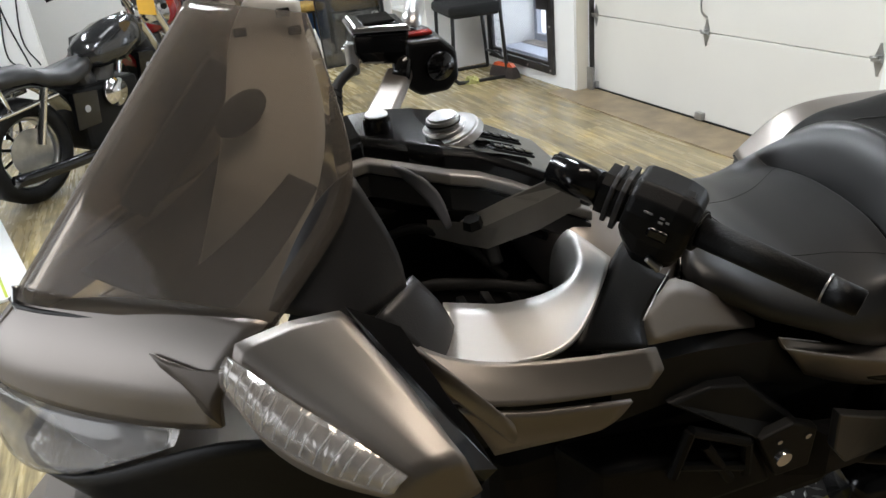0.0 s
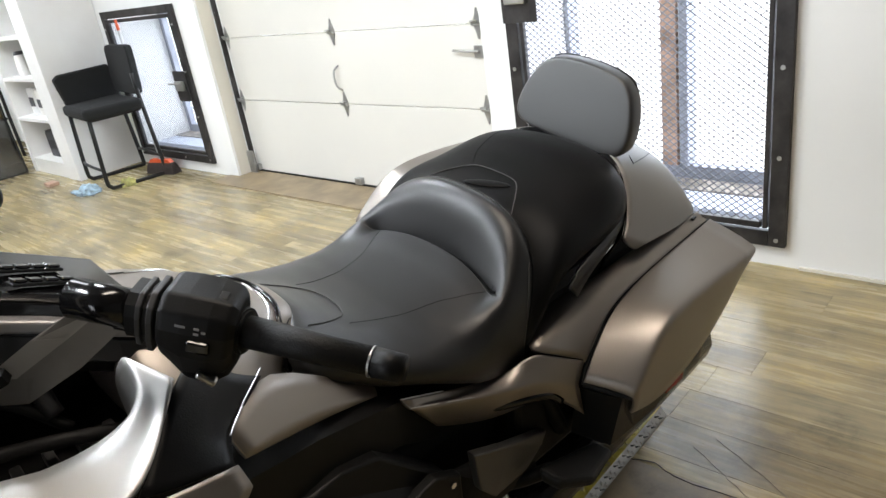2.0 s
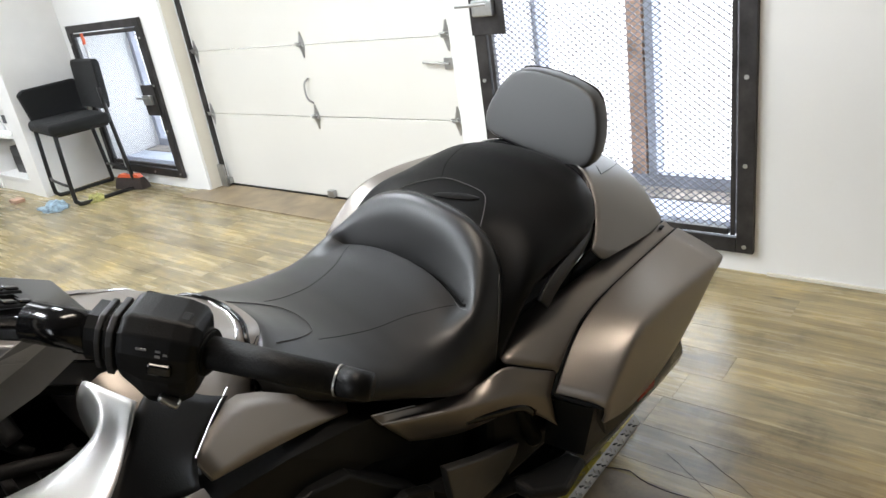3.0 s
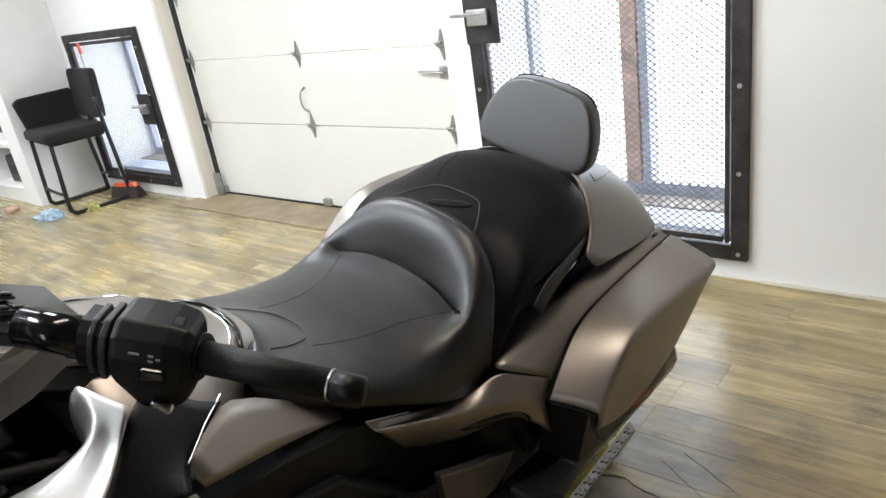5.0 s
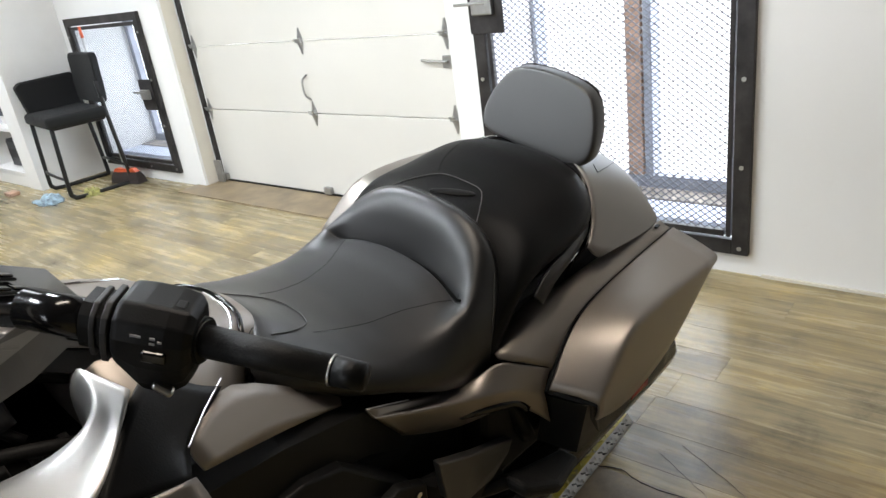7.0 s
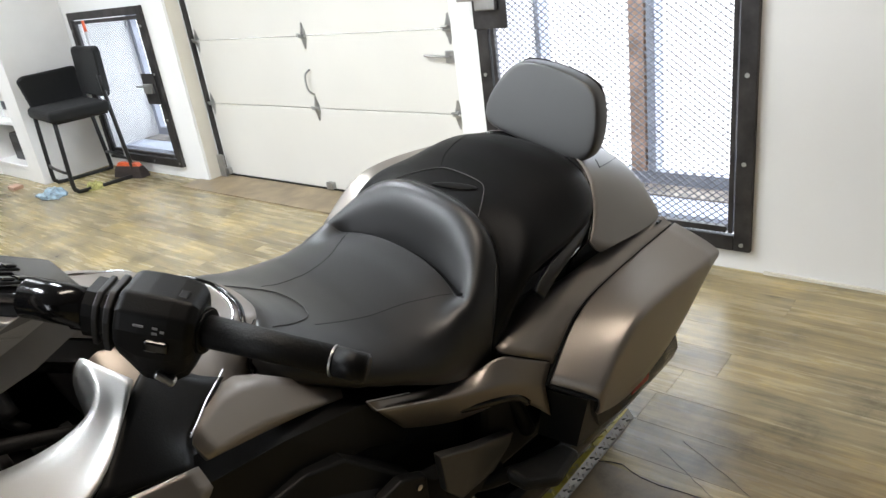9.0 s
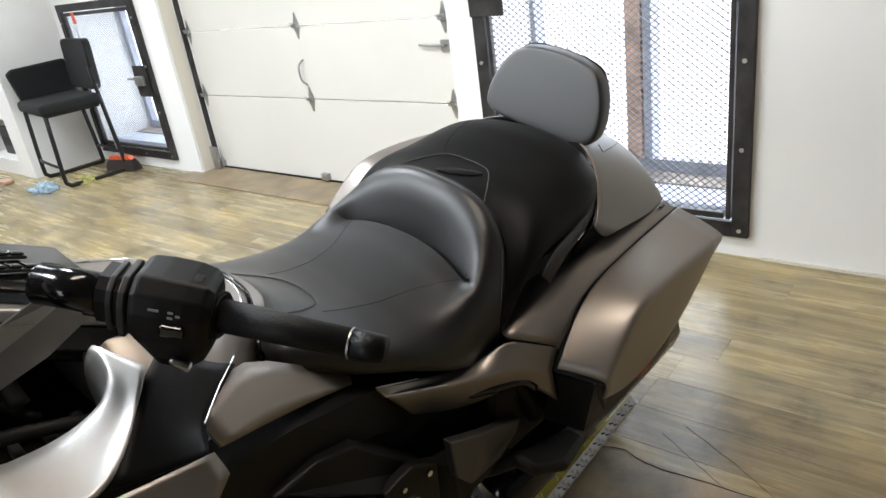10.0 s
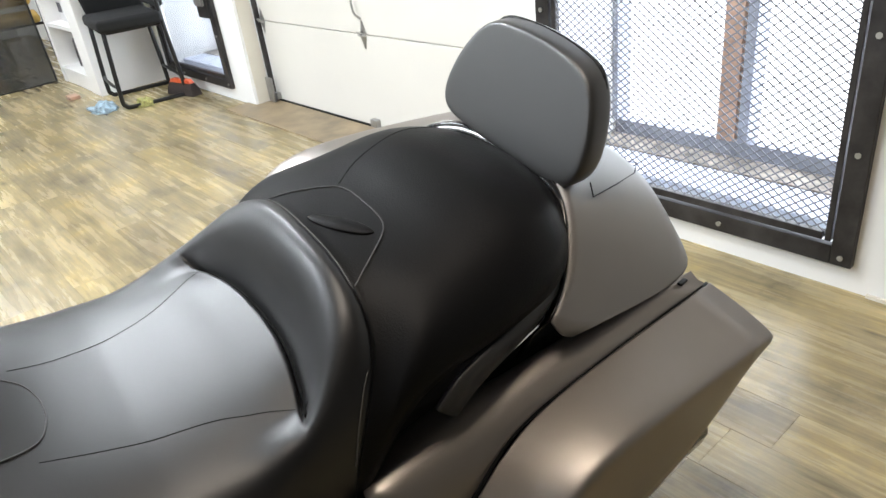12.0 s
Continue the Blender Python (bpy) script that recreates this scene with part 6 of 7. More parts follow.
    pp = part("passenger_peg", loft([f([(0.10, 0.27, 0.44), (0.11, 0.32, 0.425), (0.11, 0.315, 0.395), (0.10, 0.27, 0.40)]), f([(0.17, 0.27, 0.415), (0.18, 0.345, 0.40), (0.18, 0.34, 0.37), (0.17, 0.27, 0.375)]), f([(0.275, 0.275, 0.385), (0.290, 0.315, 0.375), (0.285, 0.31, 0.35), (0.27, 0.275, 0.355)])]), rubber, bike, "rounded black rubber passenger peg")
    soften(pp, 0.012, 3)
    part("peg_arm", tube(f([(-0.02, 0.22, 0.44), (0.06, 0.255, 0.42), (0.14, 0.275, 0.405)]), 0.014, 8, 4), engine_black, bike, "black peg arm", True)
    part("peg_strut", tube(f([(0.12, 0.20, 0.62), (0.17, 0.225, 0.54), (0.20, 0.25, 0.45)]), 0.016, 8, 4), engine_black, bike, smooth=True)
    part("side_loop", tube(f([(0.02, 0.22, 0.60), (0.08, 0.245, 0.592), (0.14, 0.262, 0.578), (0.17, 0.268, 0.55)]), 0.010, 8, 4), gloss_black, bike, "gloss black loop under the blade", True)
    part("silencer", loft([[(x, k * 0.20 + math.cos(a) * 0.055, z + math.sin(a) * 0.062) for a in (2 * math.pi * q / 12 for q in range(12))] for x, z in ((0.12, 0.24), (0.2, 0.25), (0.75, 0.30), (0.82, 0.31))]), gloss_black, bike, "black silencer", True)


def wheel(name, x, r, w):
    hub = part(name, rod((x, -0.05, r), (x, 0.05, r), 0.06, 0.06, 20), grey_alu, bike, "black cast wheel")
    prof = [(-w / 2, r * 0.66), (-w / 2 * 1.05, r * 0.85), (-w / 2 * 0.7, r * 0.97), (0, r), (w / 2 * 0.7, r * 0.97), (w / 2 * 1.05, r * 0.85), (w / 2, r * 0.66)]
    rings = [[(x + rr * math.cos(a), yy, r + rr * math.sin(a)) for yy, rr in prof] for a in (2 * math.pi * q / 40 for q in range(40))]
    part("tyre", loft(rings + rings[:1], False), rubber, hub, "black tyre", True)
    rim_prof = [(-w / 2 * 0.95, r * 0.67), (-w / 2 * 0.9, r * 0.61), (w / 2 * 0.9, r * 0.61), (w / 2 * 0.95, r * 0.67)]
    rings = [[(x + rr * math.cos(a), yy, r + rr * math.sin(a)) for yy, rr in rim_prof] for a in (2 * math.pi * q / 40 for q in range(40))]
    part("rim", loft(rings + rings[:1], False), gloss_black, hub, "", True)
    for q in range(5):
        a = 2 * math.pi * q / 5 + 0.3
        part("spoke", rod((x, 0, r), (x + r * 0.62 * math.cos(a), 0, r + r * 0.62 * math.sin(a)), 0.025, 0.016, 8), gloss_black, hub)


wheel("rear_wheel", 0.62, 0.315, 0.18)
wheel("front_wheel", -1.05, 0.31, 0.13)
part("fork", loft([[(-0.80 - 0.25 * t, y, 0.85 - 0.53 * t) for y in (-0.10, 0.10)] + [(-0.76 - 0.25 * t, y, 0.85 - 0.53 * t) for y in (0.10, -0.10)] for t in (0, 0.5, 1)]), engine_black, bike, "black fork")
part("front_mudguard", loft([[(-1.05 + 0.33 * math.cos(a), y, 0.31 + 0.33 * math.sin(a)) for y in (-0.08, 0.08)] + [(-1.05 + 0.345 * math.cos(a), y, 0.31 + 0.345 * math.sin(a)) for y in (0.08, -0.08)] for a in (radians(20 + 12 * q) for q in range(12))]), pewter, bike, "matt pewter front mudguard")
part("side_stand", rod((-0.25, -0.18, 0.28), (-0.20, -0.36, 0.055), 0.015, 0.013), engine_black, bike, "black side stand")
part("stand_foot", box(-0.23, -0.16, -0.40, -0.32, 0.042, 0.05, 0.003), engine_black, bike)


# ---- things along the far wall ----
def bar_stool():
    s = root("bar_stool", pose(3.07, 4.76, 0, 0, 0, -8), "black upholstered bar stool with an arm and tubular sled legs", "stool")
    seat = part("seat", box(-0.23, 0.21, -0.30, 0.29, 0.535, 0.620, 0.030, 4), black_fabric, s, "black fabric seat cushion", True)
    bk = part("backrest", loft([[(0.19 + 0.06 * f + 0.06 * (z - 0.7), y * (1 - 0.06 * f), z) for y, z in ((-0.26, 0.64), (0.24, 0.64), (0.27, 0.68), (0.27, 0.97), (0.24, 1.00), (-0.24, 1.00), (-0.27, 0.97), (-0.28, 0.69))] for f in (0, 0.4, 1)]), black_fabric, s, "black fabric backrest")
    soften(bk, 0.014, 3)
    ap = part("arm_panel", loft([[(x, 0.25 + 0.06 * f, z) for x, z in ((-0.19, 0.60), (0.20, 0.61), (0.20, 0.86), (-0.19, 0.85), (-0.23, 0.82))] for f in (0, 0.5, 1)]), black_fabric, s, "black side arm panel")
    soften(ap, 0.014, 3)
    for y in (-0.26, 0.26):
        part("sled_leg", tube([(0.20, y, 0.80), (0.21, y, 0.50), (0.235, y, 0.06), (0.22, y, 0.014), (0.16, y, 0.012), (-0.14, y, 0.012), (-0.20, y, 0.03), (-0.215, y, 0.10), (-0.195, y, 0.545)], 0.0155, 10, 5), black_tube, s, "", True)
    part("foot_ring", tube([(-0.21, -0.26, 0.16), (-0.225, -0.14, 0.162), (-0.225, 0.14, 0.162), (-0.21, 0.26, 0.16)], 0.011, 10, 5), black_tube, s, "", True)
    part("back_brace", tube([(0.23, -0.26, 0.15), (0.20, 0, 0.18), (0.23, 0.26, 0.15)], 0.011, 10, 5), black_tube, s, "", True)
    part("seat_pan", box(-0.19, 0.19, -0.26, 0.26, 0.52, 0.544, 0.006), black_tube, s)


bar_stool()


def broom():
    b = root("broom", pose(3.27, 4.52, 0, 0, 0, 12), "push broom with orange head leaning on the small gate", "broom")
    part("head", loft([[(-0.02 + 0.005 * k, y, 0.085 + z) for y, z in ((-0.13, 0), (0.13, 0), (0.10, 0.03), (-0.10, 0.03))] for k in (0, 8)]), orange_plastic, b, "orange broom head")
    part("bristles", loft([[(-0.035 * w, -0.15 * v, z), (0.035 * w, -0.15 * v, z), (0.035 * w, 0.15 * v, z), (-0.035 * w, 0.15 * v, z)] for z, w, v in ((0.0, 1.2, 1.05), (0.05, 1.0, 0.98), (0.088, 0.6, 0.88))]), broom_bristle, b, "dark bristles")
    part("handle", rod((0.0, 0.0, 0.10), (0.085, 0.13, 1.10), 0.011, 0.011, 12), satin_alu, b, "thin pale metal handle")
    part("handle_tip", rod((0.085, 0.13, 1.10), (0.090, 0.14, 1.18), 0.012, 0.010, 12), orange_plastic, b, "orange hanging tip")


broom()


def crumpled(name, cx, cy, rx, ry, h, mat, label, category, seed):
    """A soft heap of cloth."""
    r = random.Random(seed)
    b = bmesh.new()
    bmesh.ops.create_icosphere(b, subdivisions=4, radius=1)
    for v in b.verts:
        n = noise.fractal(v.co * 1.6 + Vector((seed, 0, 0)), 0.9, 2.0, 4)
        k = 1 + 0.28 * n
        v.co = Vector((v.co.x * rx * k, v.co.y * ry * k, max(0.0, v.co.z) * h * (0.85 + 0.6 * n) + 0.001))
    b.transform(Matrix.Translation((cx, cy, 0)))
    return tagged(finish(b, name, mat, smooth=True), label, category)


crumpled("cleaning_cloth", 2.73, 4.72, 0.10, 0.13, 0.05, blue_cloth, "pale blue cleaning cloth dropped on the floor", "cloth", 3)
crumpled("sponge", 2.97, 4.53, 0.06, 0.07, 0.055, yellow_sponge, "yellow-green crumpled sponge by the stool", "sponge", 5)
crumpled("white_sheet", 1.95, 6.62, 0.20, 0.26, 0.05, white_cloth, "white crumpled sheet on the floor", "cloth", 8)
crumpled("packing_bundle", 2.18, 7.02, 0.24, 0.22, 0.26, white_cloth, "pale wrapped bundle on the floor", "bundle", 11)
tagged(finish(box(2.66, 2.74, 5.28, 5.40, 0, 0.03, 0.006), "wood_block", rust), "small brown wood block on the floor", "block")

BX, BY = 2.86, 5.15


def shelf_unit():
    s = root("shelf_unit", pose(0, 0, 0), "white built-in shelf unit with a broad end panel", "shelf")
    part("end_panel", box(BX, WX - 0.003, BY, BY + 0.24, 0, 2.4, 0.004), white_shelf, s)
    part("end_panel", box(BX, WX - 0.003, BY + 0.92, BY + 0.98, 0, 2.4, 0.004), white_shelf, s)
    part("back_panel", box(WX - 0.06, WX - 0.004, BY + 0.241, BY + 0.919, 0, 2.4), white_shelf, s)
    part("plinth", box(BX + 0.01, WX - 0.061, BY + 0.241, BY + 0.919, 0, 0.10, 0.004), white_shelf, s)
    for z in (0.102, 0.47, 0.81, 1.14, 1.5, 1.9, 2.36):
        part("shelf_board", box(BX + 0.004, WX - 0.061, BY + 0.241, BY + 0.919, z, z + 0.03, 0.004), white_shelf, s)


shelf_unit()
sx, sy = BX + 0.10, BY + 0.30


def jug(x, y, z, label):
    j = root("jug", pose(x, y, z), label, "jug")
    part("jug_body", rod((0, 0, 0), (0, 0, 0.17), 0.055, 0.045, 20, bevel=0.006), white_cloth, j)
    part("jug_lid", rod((0, 0, 0.171), (0, 0, 0.20), 0.045, 0.03, 20), dark_box, j)
    part("handle", tube([(0.04, 0.03, 0.15), (0.06, 0.08, 0.13), (0.06, 0.08, 0.06), (0.045, 0.035, 0.03)], 0.009, 8, 4), dark_box, j, "", True)


jug(sx + 0.02, sy + 0.40, 0.84, "white jug with a black handle on the shelf")
for nm, x0, x1, y0, y1, z0, h, mat, lab in (
        ("coffee_maker", 0.02, 0.2, 0.08, 0.27, 0.84, 0.24, dark_box, "black coffee maker on the shelf"),
        ("box", 0.0, 0.2, 0.36, 0.50, 0.50, 0.22, hood_grey, "pale carton with dark print on the shelf"),
        ("bottle_box", 0.0, 0.15, 0.22, 0.33, 0.50, 0.20, white_cloth, "white carton on the shelf"),
        ("speaker_box", 0.02, 0.2, 0.06, 0.18, 0.50, 0.28, dark_box, "dark grey box on the shelf"),
        ("crate", 0.0, 0.25, 0.10, 0.42, 0.132, 0.22, dark_box, "dark grey plastic crate on the lowest shelf")):
    c = root(nm, pose(sx, sy, 0), lab, "box")
    part("case", box(x0, x1, y0, y1, z0, z0 + h, 0.01), mat, c)
    part("face_band", box(x0 - 0.004, x0 - 0.001, y0 + 0.02, y1 - 0.02, z0 + h * 0.35, z0 + h * 0.7), dark_box if mat is not dark_box else plastic_grey, c)
    part("lid", box(x0 + 0.005, x1 - 0.005, y0 + 0.005, y1 - 0.005, z0 + h, z0 + h + 0.012, 0.004), mat, c)

# smoked sheet leaning beside the shelves
smoke = glass_mat("smoked_sheet", (0.02, 0.02, 0.018), 0.06, 0.62)
sm = root("smoked_panel", pose(2.50, 6.18, 0, -6, 0, 0), "dark smoked plastic panel leaning beside the shelves", "panel")
part("sheet", box(-0.34, 0.30, -0.004, 0.004, 0.012, 1.06), smoke, sm)
for a in ((-0.355, -0.341, -0.008, 0.008, 0.0, 1.07), (0.301, 0.315, -0.008, 0.008, 0.0, 1.07), (-0.34, 0.30, -0.008, 0.008, 0.0, 0.011), (-0.34, 0.30, -0.008, 0.008, 1.061, 1.07)):
    part("edge_strip", box(*a), black_tube, sm)


def arm_chair(x, y, rz, label):
    c = root("arm_chair", pose(x, y, 0, 0, 0, rz), label, "chair", "waiting chairs")
    st = part("seat", box(-0.25, 0.25, -0.26, 0.24, 0.40, 0.48, 0.03, 3), mustard_fabric, c, "mustard fabric seat", True)
    bk = part("backrest", loft([[(x_ * s, 0.20 + 0.05 * f + 0.10 * (z - 0.5), z) for x_, z in ((-0.22, 0.53), (0.22, 0.53), (0.26, 0.60), (0.25, 0.78), (0.18, 0.84), (-0.18, 0.84), (-0.25, 0.78), (-0.26, 0.60))] for f, s in ((0, 0.96), (0.5, 1), (1, 0.94))]), mustard_fabric, c, "mustard fabric back")
    soften(bk, 0.015, 3)
    for s in (-1, 1):
        part("side_frame", tube([(s * 0.29, 0.24, 0.0), (s * 0.29, 0.20, 0.40), (s * 0.29, 0.16, 0.62), (s * 0.29, 0.05, 0.655), (s * 0.29, -0.16, 0.655), (s * 0.29, -0.23, 0.62), (s * 0.29, -0.22, 0.35), (s * 0.29, -0.26, 0.0)], 0.016, 10, 5), black_tube, c, "black frame with arm", True)
        part("arm_pad", box(s * 0.29 - 0.025, s * 0.29 + 0.025, -0.17, 0.08, 0.665, 0.685, 0.008), rubber, c)
    part("cross_bar", rod((-0.29, -0.05, 0.37), (0.29, -0.05, 0.37), 0.013), black_tube, c)


arm_chair(2.28, 7.75, 12, "mustard yellow fabric armchair with black metal frame")
arm_chair(2.85, 7.35, -10, "mustard armchair standing behind the smoked panel")
bl = root("blue_bag", pose(2.55, 8.2, 0), "blue fabric bag heaped behind the chairs", "bag")
part("bag_body", loft([[(0.26 * s * math.cos(a), 0.18 * s * math.sin(a), z) for a in (2 * math.pi * q / 14 for q in range(14))] for z, s in ((0, 0.9), (0.2, 1.05), (0.7, 1.0), (0.95, 0.8), (1.05, 0.4))]), surface("blue_fabric", (0.05, 0.13, 0.33), 0.9), bl, "", True)
part("strap", tube([(-0.15, -0.1, 0.9), (0, -0.2, 1.12), (0.15, -0.1, 0.9)], 0.015, 8, 5), dark_box, bl, "", True)
jk = root("red_stand", pose(1.80, 7.75, 0, 0, 0, 20), "red enamel lifting stand with a grey plate", "stand")
part("post", loft([[(-0.09 * s, -0.07 * s, z), (0.09 * s, -0.07 * s, z), (0.09 * s, 0.07 * s, z), (-0.09 * s, 0.07 * s, z)] for z, s in ((0.02, 1.3), (0.1, 1.0), (0.5, 0.9), (0.55, 0.7))]), red_paint, jk)
part("foot", box(-0.16, 0.16, -0.13, 0.13, 0, 0.03, 0.006), red_paint, jk)
part("plate", box(0.10, 0.125, -0.16, 0.12, 0.25, 0.95, 0.006), hood_grey, jk)
part("grip_tip", rod((0.05, 0, 0.55), (0.08, 0.02, 0.98), 0.014), orange_plastic, jk)


def cruiser(x, y, rz, label, tank_mat, tail_mat, sissy):
    m = root("parked_motorcycle", pose(x, y, 0, 5, 0, rz), label, "motorcycle", "parked motorcycles")
    R0 = 0.31
    for nm, wx, w in (("rear_wheel", 0.0, 0.17), ("front_wheel", 1.55, 0.11)):
        h = part(nm, rod((wx, -0.05, R0), (wx, 0.05, R0), 0.05, 0.05, 16), steel_zinc, m)
        pr = [(-w / 2, R0 * 0.68), (-w / 2 * 1.05, R0 * 0.86), (-w / 2 * 0.6, R0 * 0.98), (w / 2 * 0.6, R0 * 0.98), (w / 2 * 1.05, R0 * 0.86), (w / 2, R0 * 0.68)]
        rg = [[(wx + rr * math.cos(a), yy, R0 + rr * math.sin(a)) for yy, rr in pr] for a in (2 * math.pi * q / 36 for q in range(36))]
        part("tyre", loft(rg + rg[:1], False), rubber, h, "black tyre", True)
        part("rim", loft([[(wx + rr * math.cos(a), yy, R0 + rr * math.sin(a)) for yy, rr in ((-0.055, 0.212), (-0.05, 0.185), (0.05, 0.185), (0.055, 0.212))] for a in (2 * math.pi * q / 36 for q in range(37))], False), satin_alu, h, "", True)
        part("brake_disc", rod((wx, -0.075, R0), (wx, -0.07, R0), 0.14, 0.14, 28), steel_zinc, h)
        for q in range(9):
            a = 2 * math.pi * q / 9
            part("spoke", rod((wx, 0, R0), (wx + 0.19 * math.cos(a), 0, R0 + 0.19 * math.sin(a)), 0.011, 0.008, 6), gloss_black, h)
    arc = [radians(-10 + 17 * q) for q in range(12)]
    subsurf(part("rear_fender", loft([[(0.36 * math.cos(a) + 0.02, yy, R0 + 0.02 + 0.36 * math.sin(a) + zz) for yy, zz in ((-0.11, -0.03), (-0.09, 0.015), (0, 0.03), (0.09, 0.015), (0.11, -0.03), (0, 0.02))] for a in arc]), tank_mat, m, "glossy rear fender", True), 1)
    part("tail_lamp", box(-0.41, -0.37, -0.03, 0.03, 0.40, 0.46, 0.01), tail_mat, m, "red tail lamp")
    part("side_lamp", box(-0.36, -0.28, -0.122, -0.112, 0.46, 0.485, 0.004), red_lens, m, "red side marker")
    part("seat", loft([[(xx, yy * w, z + zz) for yy, zz in ((-1, 0), (-0.8, 0.06), (0, 0.085), (0.8, 0.06), (1, 0), (0, -0.04))] for xx, w, z in ((-0.12, 0.08, 0.70), (0.0, 0.12, 0.71), (0.14, 0.12, 0.70), (0.20, 0.13, 0.66), (0.34, 0.15, 0.63), (0.50, 0.12, 0.66), (0.58, 0.07, 0.69))]), vinyl, m, "black two-up seat", True)
    part("tank", loft([[(xx, yy * w, z + zz * h_) for yy, zz in ((-1, 0.3), (-0.75, 0.85), (0, 1.0), (0.75, 0.85), (1, 0.3), (0.8, 0), (-0.8, 0))] for xx, w, z, h_ in ((0.52, 0.06, 0.68, 0.12), (0.62, 0.12, 0.66, 0.20), (0.80, 0.15, 0.68, 0.24), (0.98, 0.12, 0.74, 0.20), (1.08, 0.05, 0.80, 0.10))]), tank_mat, m, "glossy teardrop tank", True)
    en = part("engine", box(0.35, 0.85, -0.14, 0.14, 0.20, 0.58, 0.03), engine_black, m)
    for dx, ang in ((0.50, -22), (0.70, 22)):
        cyl = part("cylinder", rod((0.6, 0, 0.38), (0.6 + 0.28 * math.sin(radians(ang)), 0, 0.38 + 0.30), 0.085, 0.08, 16), grey_alu, en)
    part("air_cover", rod((0.6, -0.20, 0.52), (0.6, -0.14, 0.52), 0.09, 0.08, 24, bevel=0.01), chrome, m, "round chrome air cover", True)
    part("side_cover", loft([[(xx, yy, zz) for xx, zz in ((0.28, 0.36), (0.46, 0.36), (0.48, 0.56), (0.30, 0.58))] for yy in (-0.155, -0.12)]), gloss_black, m, "black side cover with a pale emblem")
    part("emblem", rod((0.38, -0.158, 0.47), (0.38, -0.1555, 0.47), 0.022, 0.022, 16), white_print, m)
    part("exhaust", tube([(0.75, -0.16, 0.25), (0.55, -0.19, 0.20), (0.0, -0.20, 0.22), (-0.25, -0.20, 0.24)], 0.036, 12, 5), gloss_black, m, "black exhaust", True)
    for s in (-1, 1):
        part("shock", rod((0.02, s * 0.13, 0.36), (0.14, s * 0.13, 0.66), 0.026, 0.022), chrome, m)
        part("fork_leg", rod((1.52, s * 0.10, 0.32), (1.12, s * 0.10, 1.0), 0.024), chrome, m)
        part("strut", rod((-0.22, s * 0.115, 0.56), (0.22, s * 0.125, 0.60), 0.014), chrome, m)
    part("handlebar", tube([(0.92, -0.40, 1.05), (1.02, -0.30, 1.10), (1.10, -0.08, 1.02), (1.10, 0.08, 1.02), (1.02, 0.30, 1.10), (0.92, 0.40, 1.05)], 0.014, 10, 5), chrome, m, "", True)
    for s in (-1, 1):
        part("grip", rod((0.92, s * 0.40, 1.05), (0.83, s * 0.48, 1.01), 0.019), rubber, m)
        part("mirror", rod((1.05, s * 0.30, 1.24), (1.035, s * 0.30, 1.24), 0.06, 0.055, 20), chrome, m)
        part("mirror_stem", rod((1.03, s * 0.29, 1.10), (1.045, s * 0.30, 1.24), 0.007), chrome, m)
    part("headlamp", rod((1.14, 0, 0.90), (1.32, 0, 0.88), 0.06, 0.095, 24, bevel=0.008), chrome, m, "chrome headlamp", True)
    part("front_fender", loft([[(1.55 + 0.345 * math.cos(a), yy, R0 + 0.345 * math.sin(a) + zz) for yy, zz in ((-0.07, -0.02), (0, 0.012), (0.07, -0.02), (0, 0.0))] for a in (radians(30 + 14 * q) for q in range(10))]), tank_mat, m, "", True)
    if sissy:
        sb = part("sissy_bar", tube([(-0.10, -0.12, 0.58), (-0.16, -0.11, 0.85), (-0.20, -0.09, 1.05), (-0.20, 0.09, 1.05), (-0.16, 0.11, 0.85), (-0.10, 0.12, 0.58)], 0.013, 10, 4), chrome, m, "chrome sissy bar", True)
        part("pad", box(-0.205, -0.145, -0.13, 0.13, 0.86, 1.04, 0.03, 3), vinyl, sb, "black backrest pad", True)
    part("price_tag", box(0.995, 1.0, -0.26, -0.12, 0.92, 1.12, 0.001), yellow_tag, m, "orange paper tag")
    part("kick_stand", rod((0.5, -0.15, 0.25), (0.45, -0.30, 0.02), 0.012), engine_black, m)


gloss_dark = surface("gloss_graphite_paint", (0.03, 0.03, 0.031), 0.18, 0.3, 0.1, 6, 200, 0, 0.04, coat=0.6)
gloss_red = surface("gloss_dark_red_paint", (0.20, 0.008, 0.010), 0.18, 0.1, 0.1, 6, 200, 0, 0.04, coat=0.8)
cruiser(-0.26, 3.80, 46, "black cruiser motorcycle with chrome trim and sissy bar", gloss_dark, red_lens, True)
cruiser(0.15, 5.10, 50, "dark red cruiser motorcycle with chrome bars", gloss_red, red_lens, False)
cruiser(0.62, 5.72, 55, "black cruiser motorcycle parked in the row", gloss_dark, red_lens, True)

bd = root("sign_board", pose(-0.55, 3.1, 0, 0, 0, 14), "white board with a yellow-green line lying flat", "board")
part("sheet", box(-0.55, 0.22, -0.75, 0.95, 0, 0.015, 0.003), white_shelf, bd)
part("edge_line", box(0.10, 0.112, -0.74, 0.94, 0.0155, 0.0175), surface("yellow_green_paint", (0.45, 0.5, 0.05), 0.6), bd)
structure(slab("partition", BACK, -0.26, 6.25, 6.35, 0, CEIL - 0.01, wall_paint), "white painted partition wall", "partition")
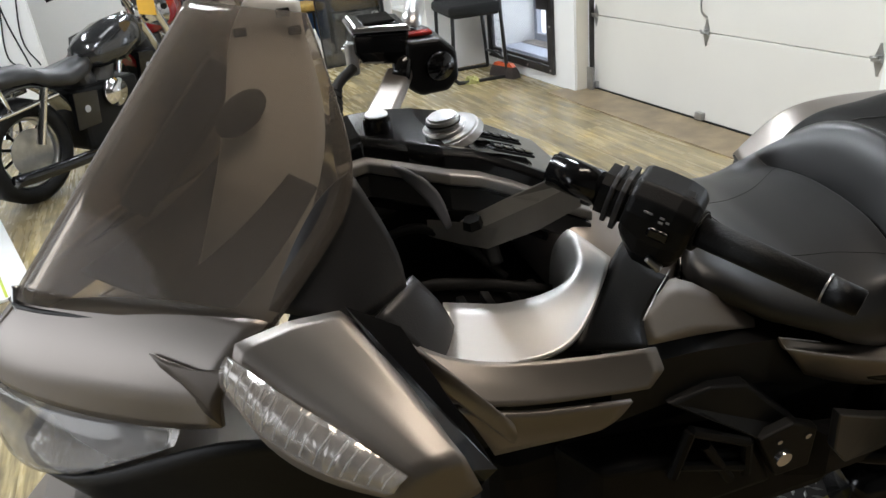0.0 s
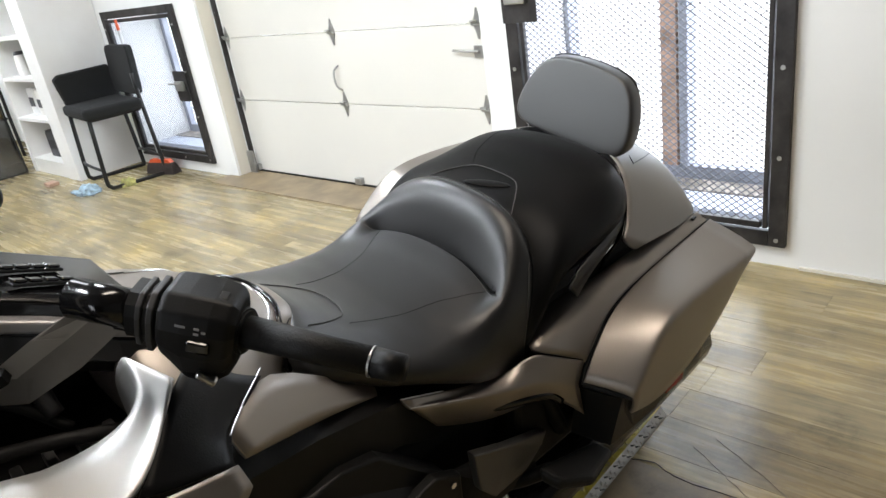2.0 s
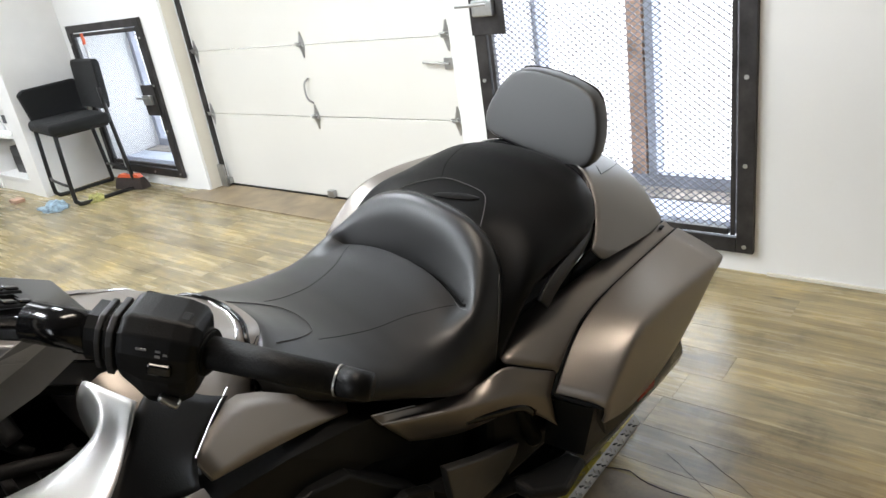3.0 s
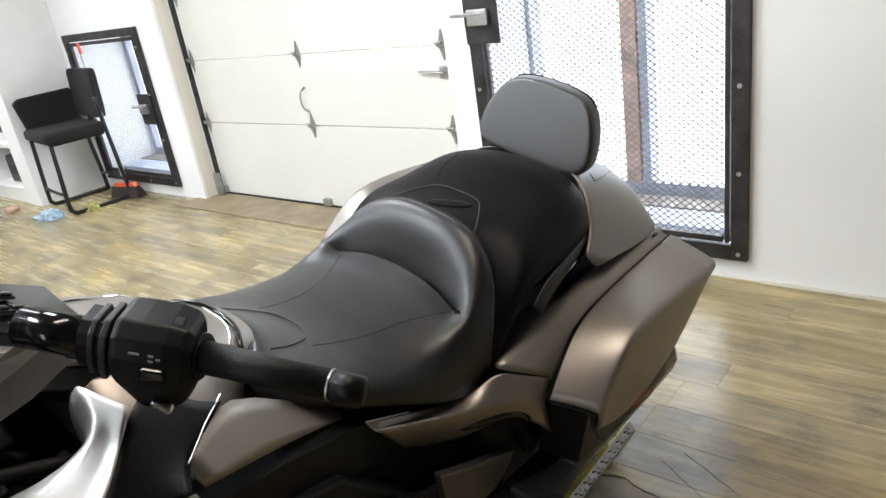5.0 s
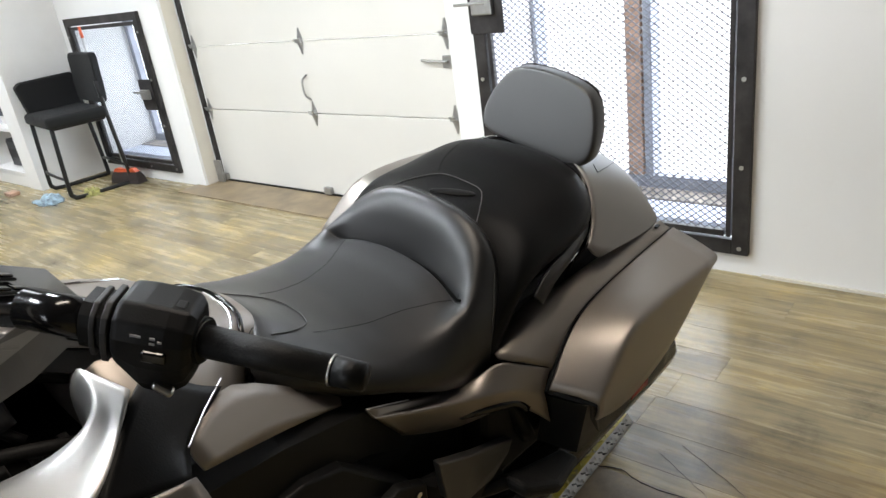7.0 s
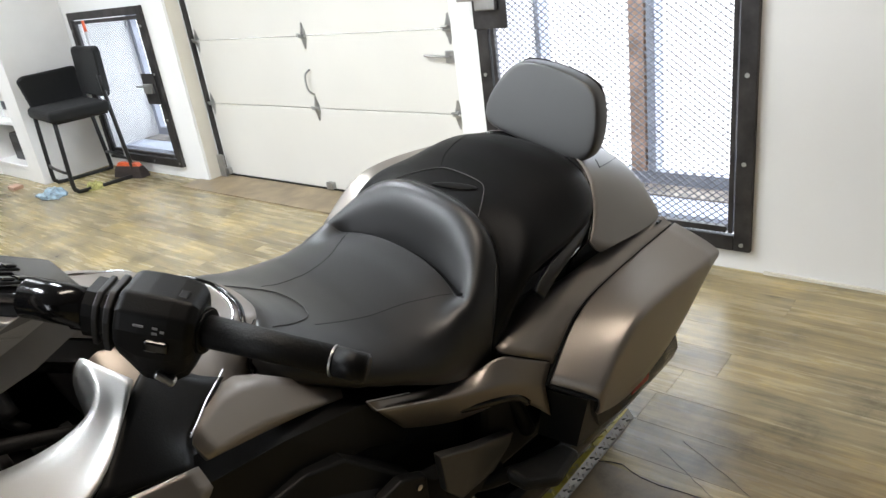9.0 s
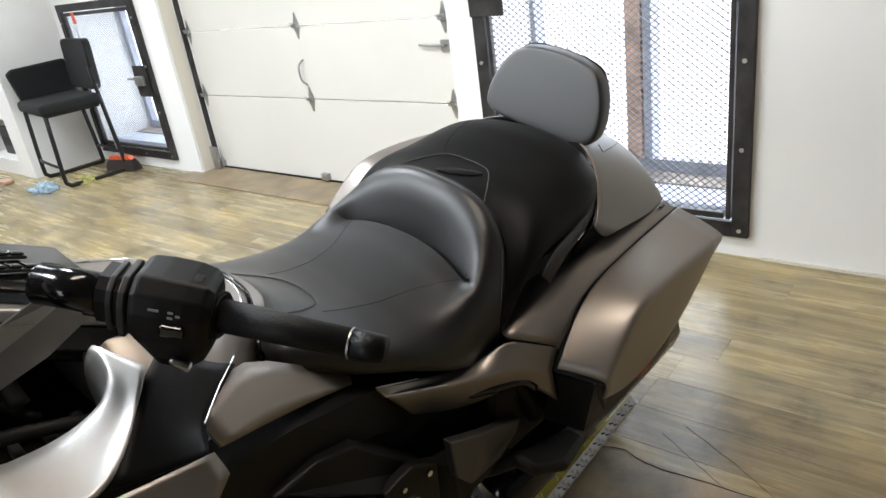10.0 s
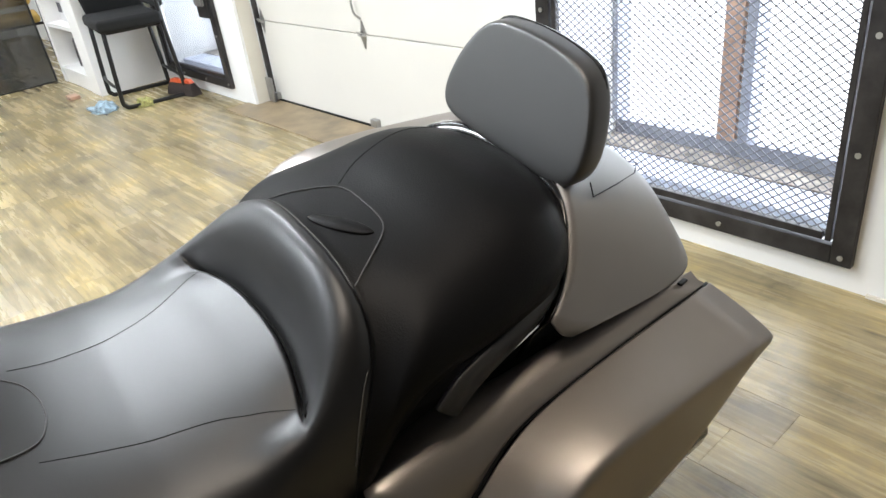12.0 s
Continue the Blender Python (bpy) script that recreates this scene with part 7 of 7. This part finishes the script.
for i, (x0, dz) in enumerate(((-0.32, 0.3), (-0.40, 0.0), (-0.47, 0.4), (-0.62, 0.2), (-0.72, 0.35), (-0.80, 0.1))):
    tagged(finish(tube([(x0, 6.24, 2.3), (x0 + 0.04, 6.22, 1.6 - dz), (x0 - 0.05, 6.20, 1.0 - dz), (x0 + 0.02, 6.235, 0.45)], 0.007, 6, 6), "hanging_cable", rubber, smooth=True), "thin black cable hanging on the partition", "cable", "hanging cables")

# worn patch in the floor beside the platform: cracked edge, scratches
fp = structure(slab("floor_patch", 1.62, 2.121, -0.612, -0.128, 0.0, 0.0012, patch_mat, None, 0.0005), "mottled brown floor patch with cracked joints", "floor")


def crack(points, w, name="crack", mat=None, z=0.0013):
    """A thin uneven dark line on the floor."""
    rng, b, prev = random.Random(len(points) + int(1000 * w)), bmesh.new(), None
    for p in spline([(x, y, z) for x, y in points], 7):
        ww = w * rng.uniform(0.35, 1.2)
        p = p + Vector((rng.uniform(-0.002, 0.002), rng.uniform(-0.002, 0.002), 0))
        cur = [b.verts.new(p + Vector(q)) for q in ((-ww, -ww * 0.4, 0), (ww, ww * 0.4, 0), (ww, ww * 0.4, 0.0012), (-ww, -ww * 0.4, 0.0012))]
        if prev:
            for k in range(4):
                b.faces.new((prev[k], prev[(k + 1) % 4], cur[(k + 1) % 4], cur[k]))
        prev = cur
    return part(name, b, mat or joint_dark, fp, "uneven dark crack")


crack([(2.118, -0.13), (2.135, -0.19), (2.112, -0.27), (2.122, -0.42), (2.124, -0.612)], 0.0016)
crack([(2.122, -0.612), (2.05, -0.616), (1.977, -0.613), (1.80, -0.616), (1.62, -0.614)], 0.0014)
crack([(2.303, -0.293), (2.219, -0.449), (2.131, -0.588), (2.053, -0.673)], 0.0010, "scratch", joint_mat)
crack([(2.245, -0.250), (2.18, -0.36), (2.125, -0.45)], 0.0006, "scratch", joint_mat)


# ---- plank floor: near planks one by one, the rest joined ----
PW, PL = 0.152, 1.22
near, far = [], []
rnd = random.Random(5)
nx = int((OUT + 0.3 - BACK) / PW) + 1
ny = int((LEFT - RIGHT) / PL) + 2
for i in range(nx):
    shift = rnd.random() * PL
    for j in range(ny):
        x0, y0 = BACK + i * PW, RIGHT - PL + shift + j * PL
        y1, x1 = min(y0 + PL, LEFT), min(x0 + PW, WX + 0.02)
        y0 = max(y0, RIGHT)
        if y1 - y0 < 0.05 or x1 - x0 < 0.02:
            continue
        (near if x0 > 0.9 and -2.4 < y0 and y1 < 6.4 else far).append((x0, x1, y0, y1))


def plank_bm(x0, x1, y0, y1, b=None):
    b = b or bmesh.new()
    g, h, e = 0.00015, 0.0, 0.0003
    lo4 = [(x0 + g, y0 + g), (x1 - g, y0 + g), (x1 - g, y1 - g), (x0 + g, y1 - g)]
    hi4 = [(x0 + g + e, y0 + g + e), (x1 - g - e, y0 + g + e), (x1 - g - e, y1 - g - e), (x0 + g + e, y1 - g - e)]
    a = [b.verts.new((x, y, -0.005)) for x, y in lo4]
    m = [b.verts.new((x, y, -0.0005)) for x, y in lo4]
    c = [b.verts.new((x, y, h)) for x, y in hi4]
    for u, w in ((a, m), (m, c)):
        for k in range(4):
            b.faces.new((u[k], u[(k + 1) % 4], w[(k + 1) % 4], w[k]))
    b.faces.new(c)
    return b


far += near[290:]
bmf = bmesh.new()
for q in far:
    plank_bm(*q, bmf)
tagged(finish(bmf, "far_planks", plank_mat, base, label="wood-print vinyl planks"), kind="stuff")
shared = {}
for x0, x1, y0, y1 in near[:290]:
    key = (round(x1 - x0, 4), round(y1 - y0, 4))
    if key not in shared:
        b = plank_bm(0, x1 - x0, 0, y1 - y0)
        me = bpy.data.meshes.new("plank")
        b.to_mesh(me)
        b.free()
        me.materials.append(plank_mat)
        shared[key] = me
    ob = new("plank", shared[key])
    ob.location = (x0, y0, 0)
    ob.parent = base
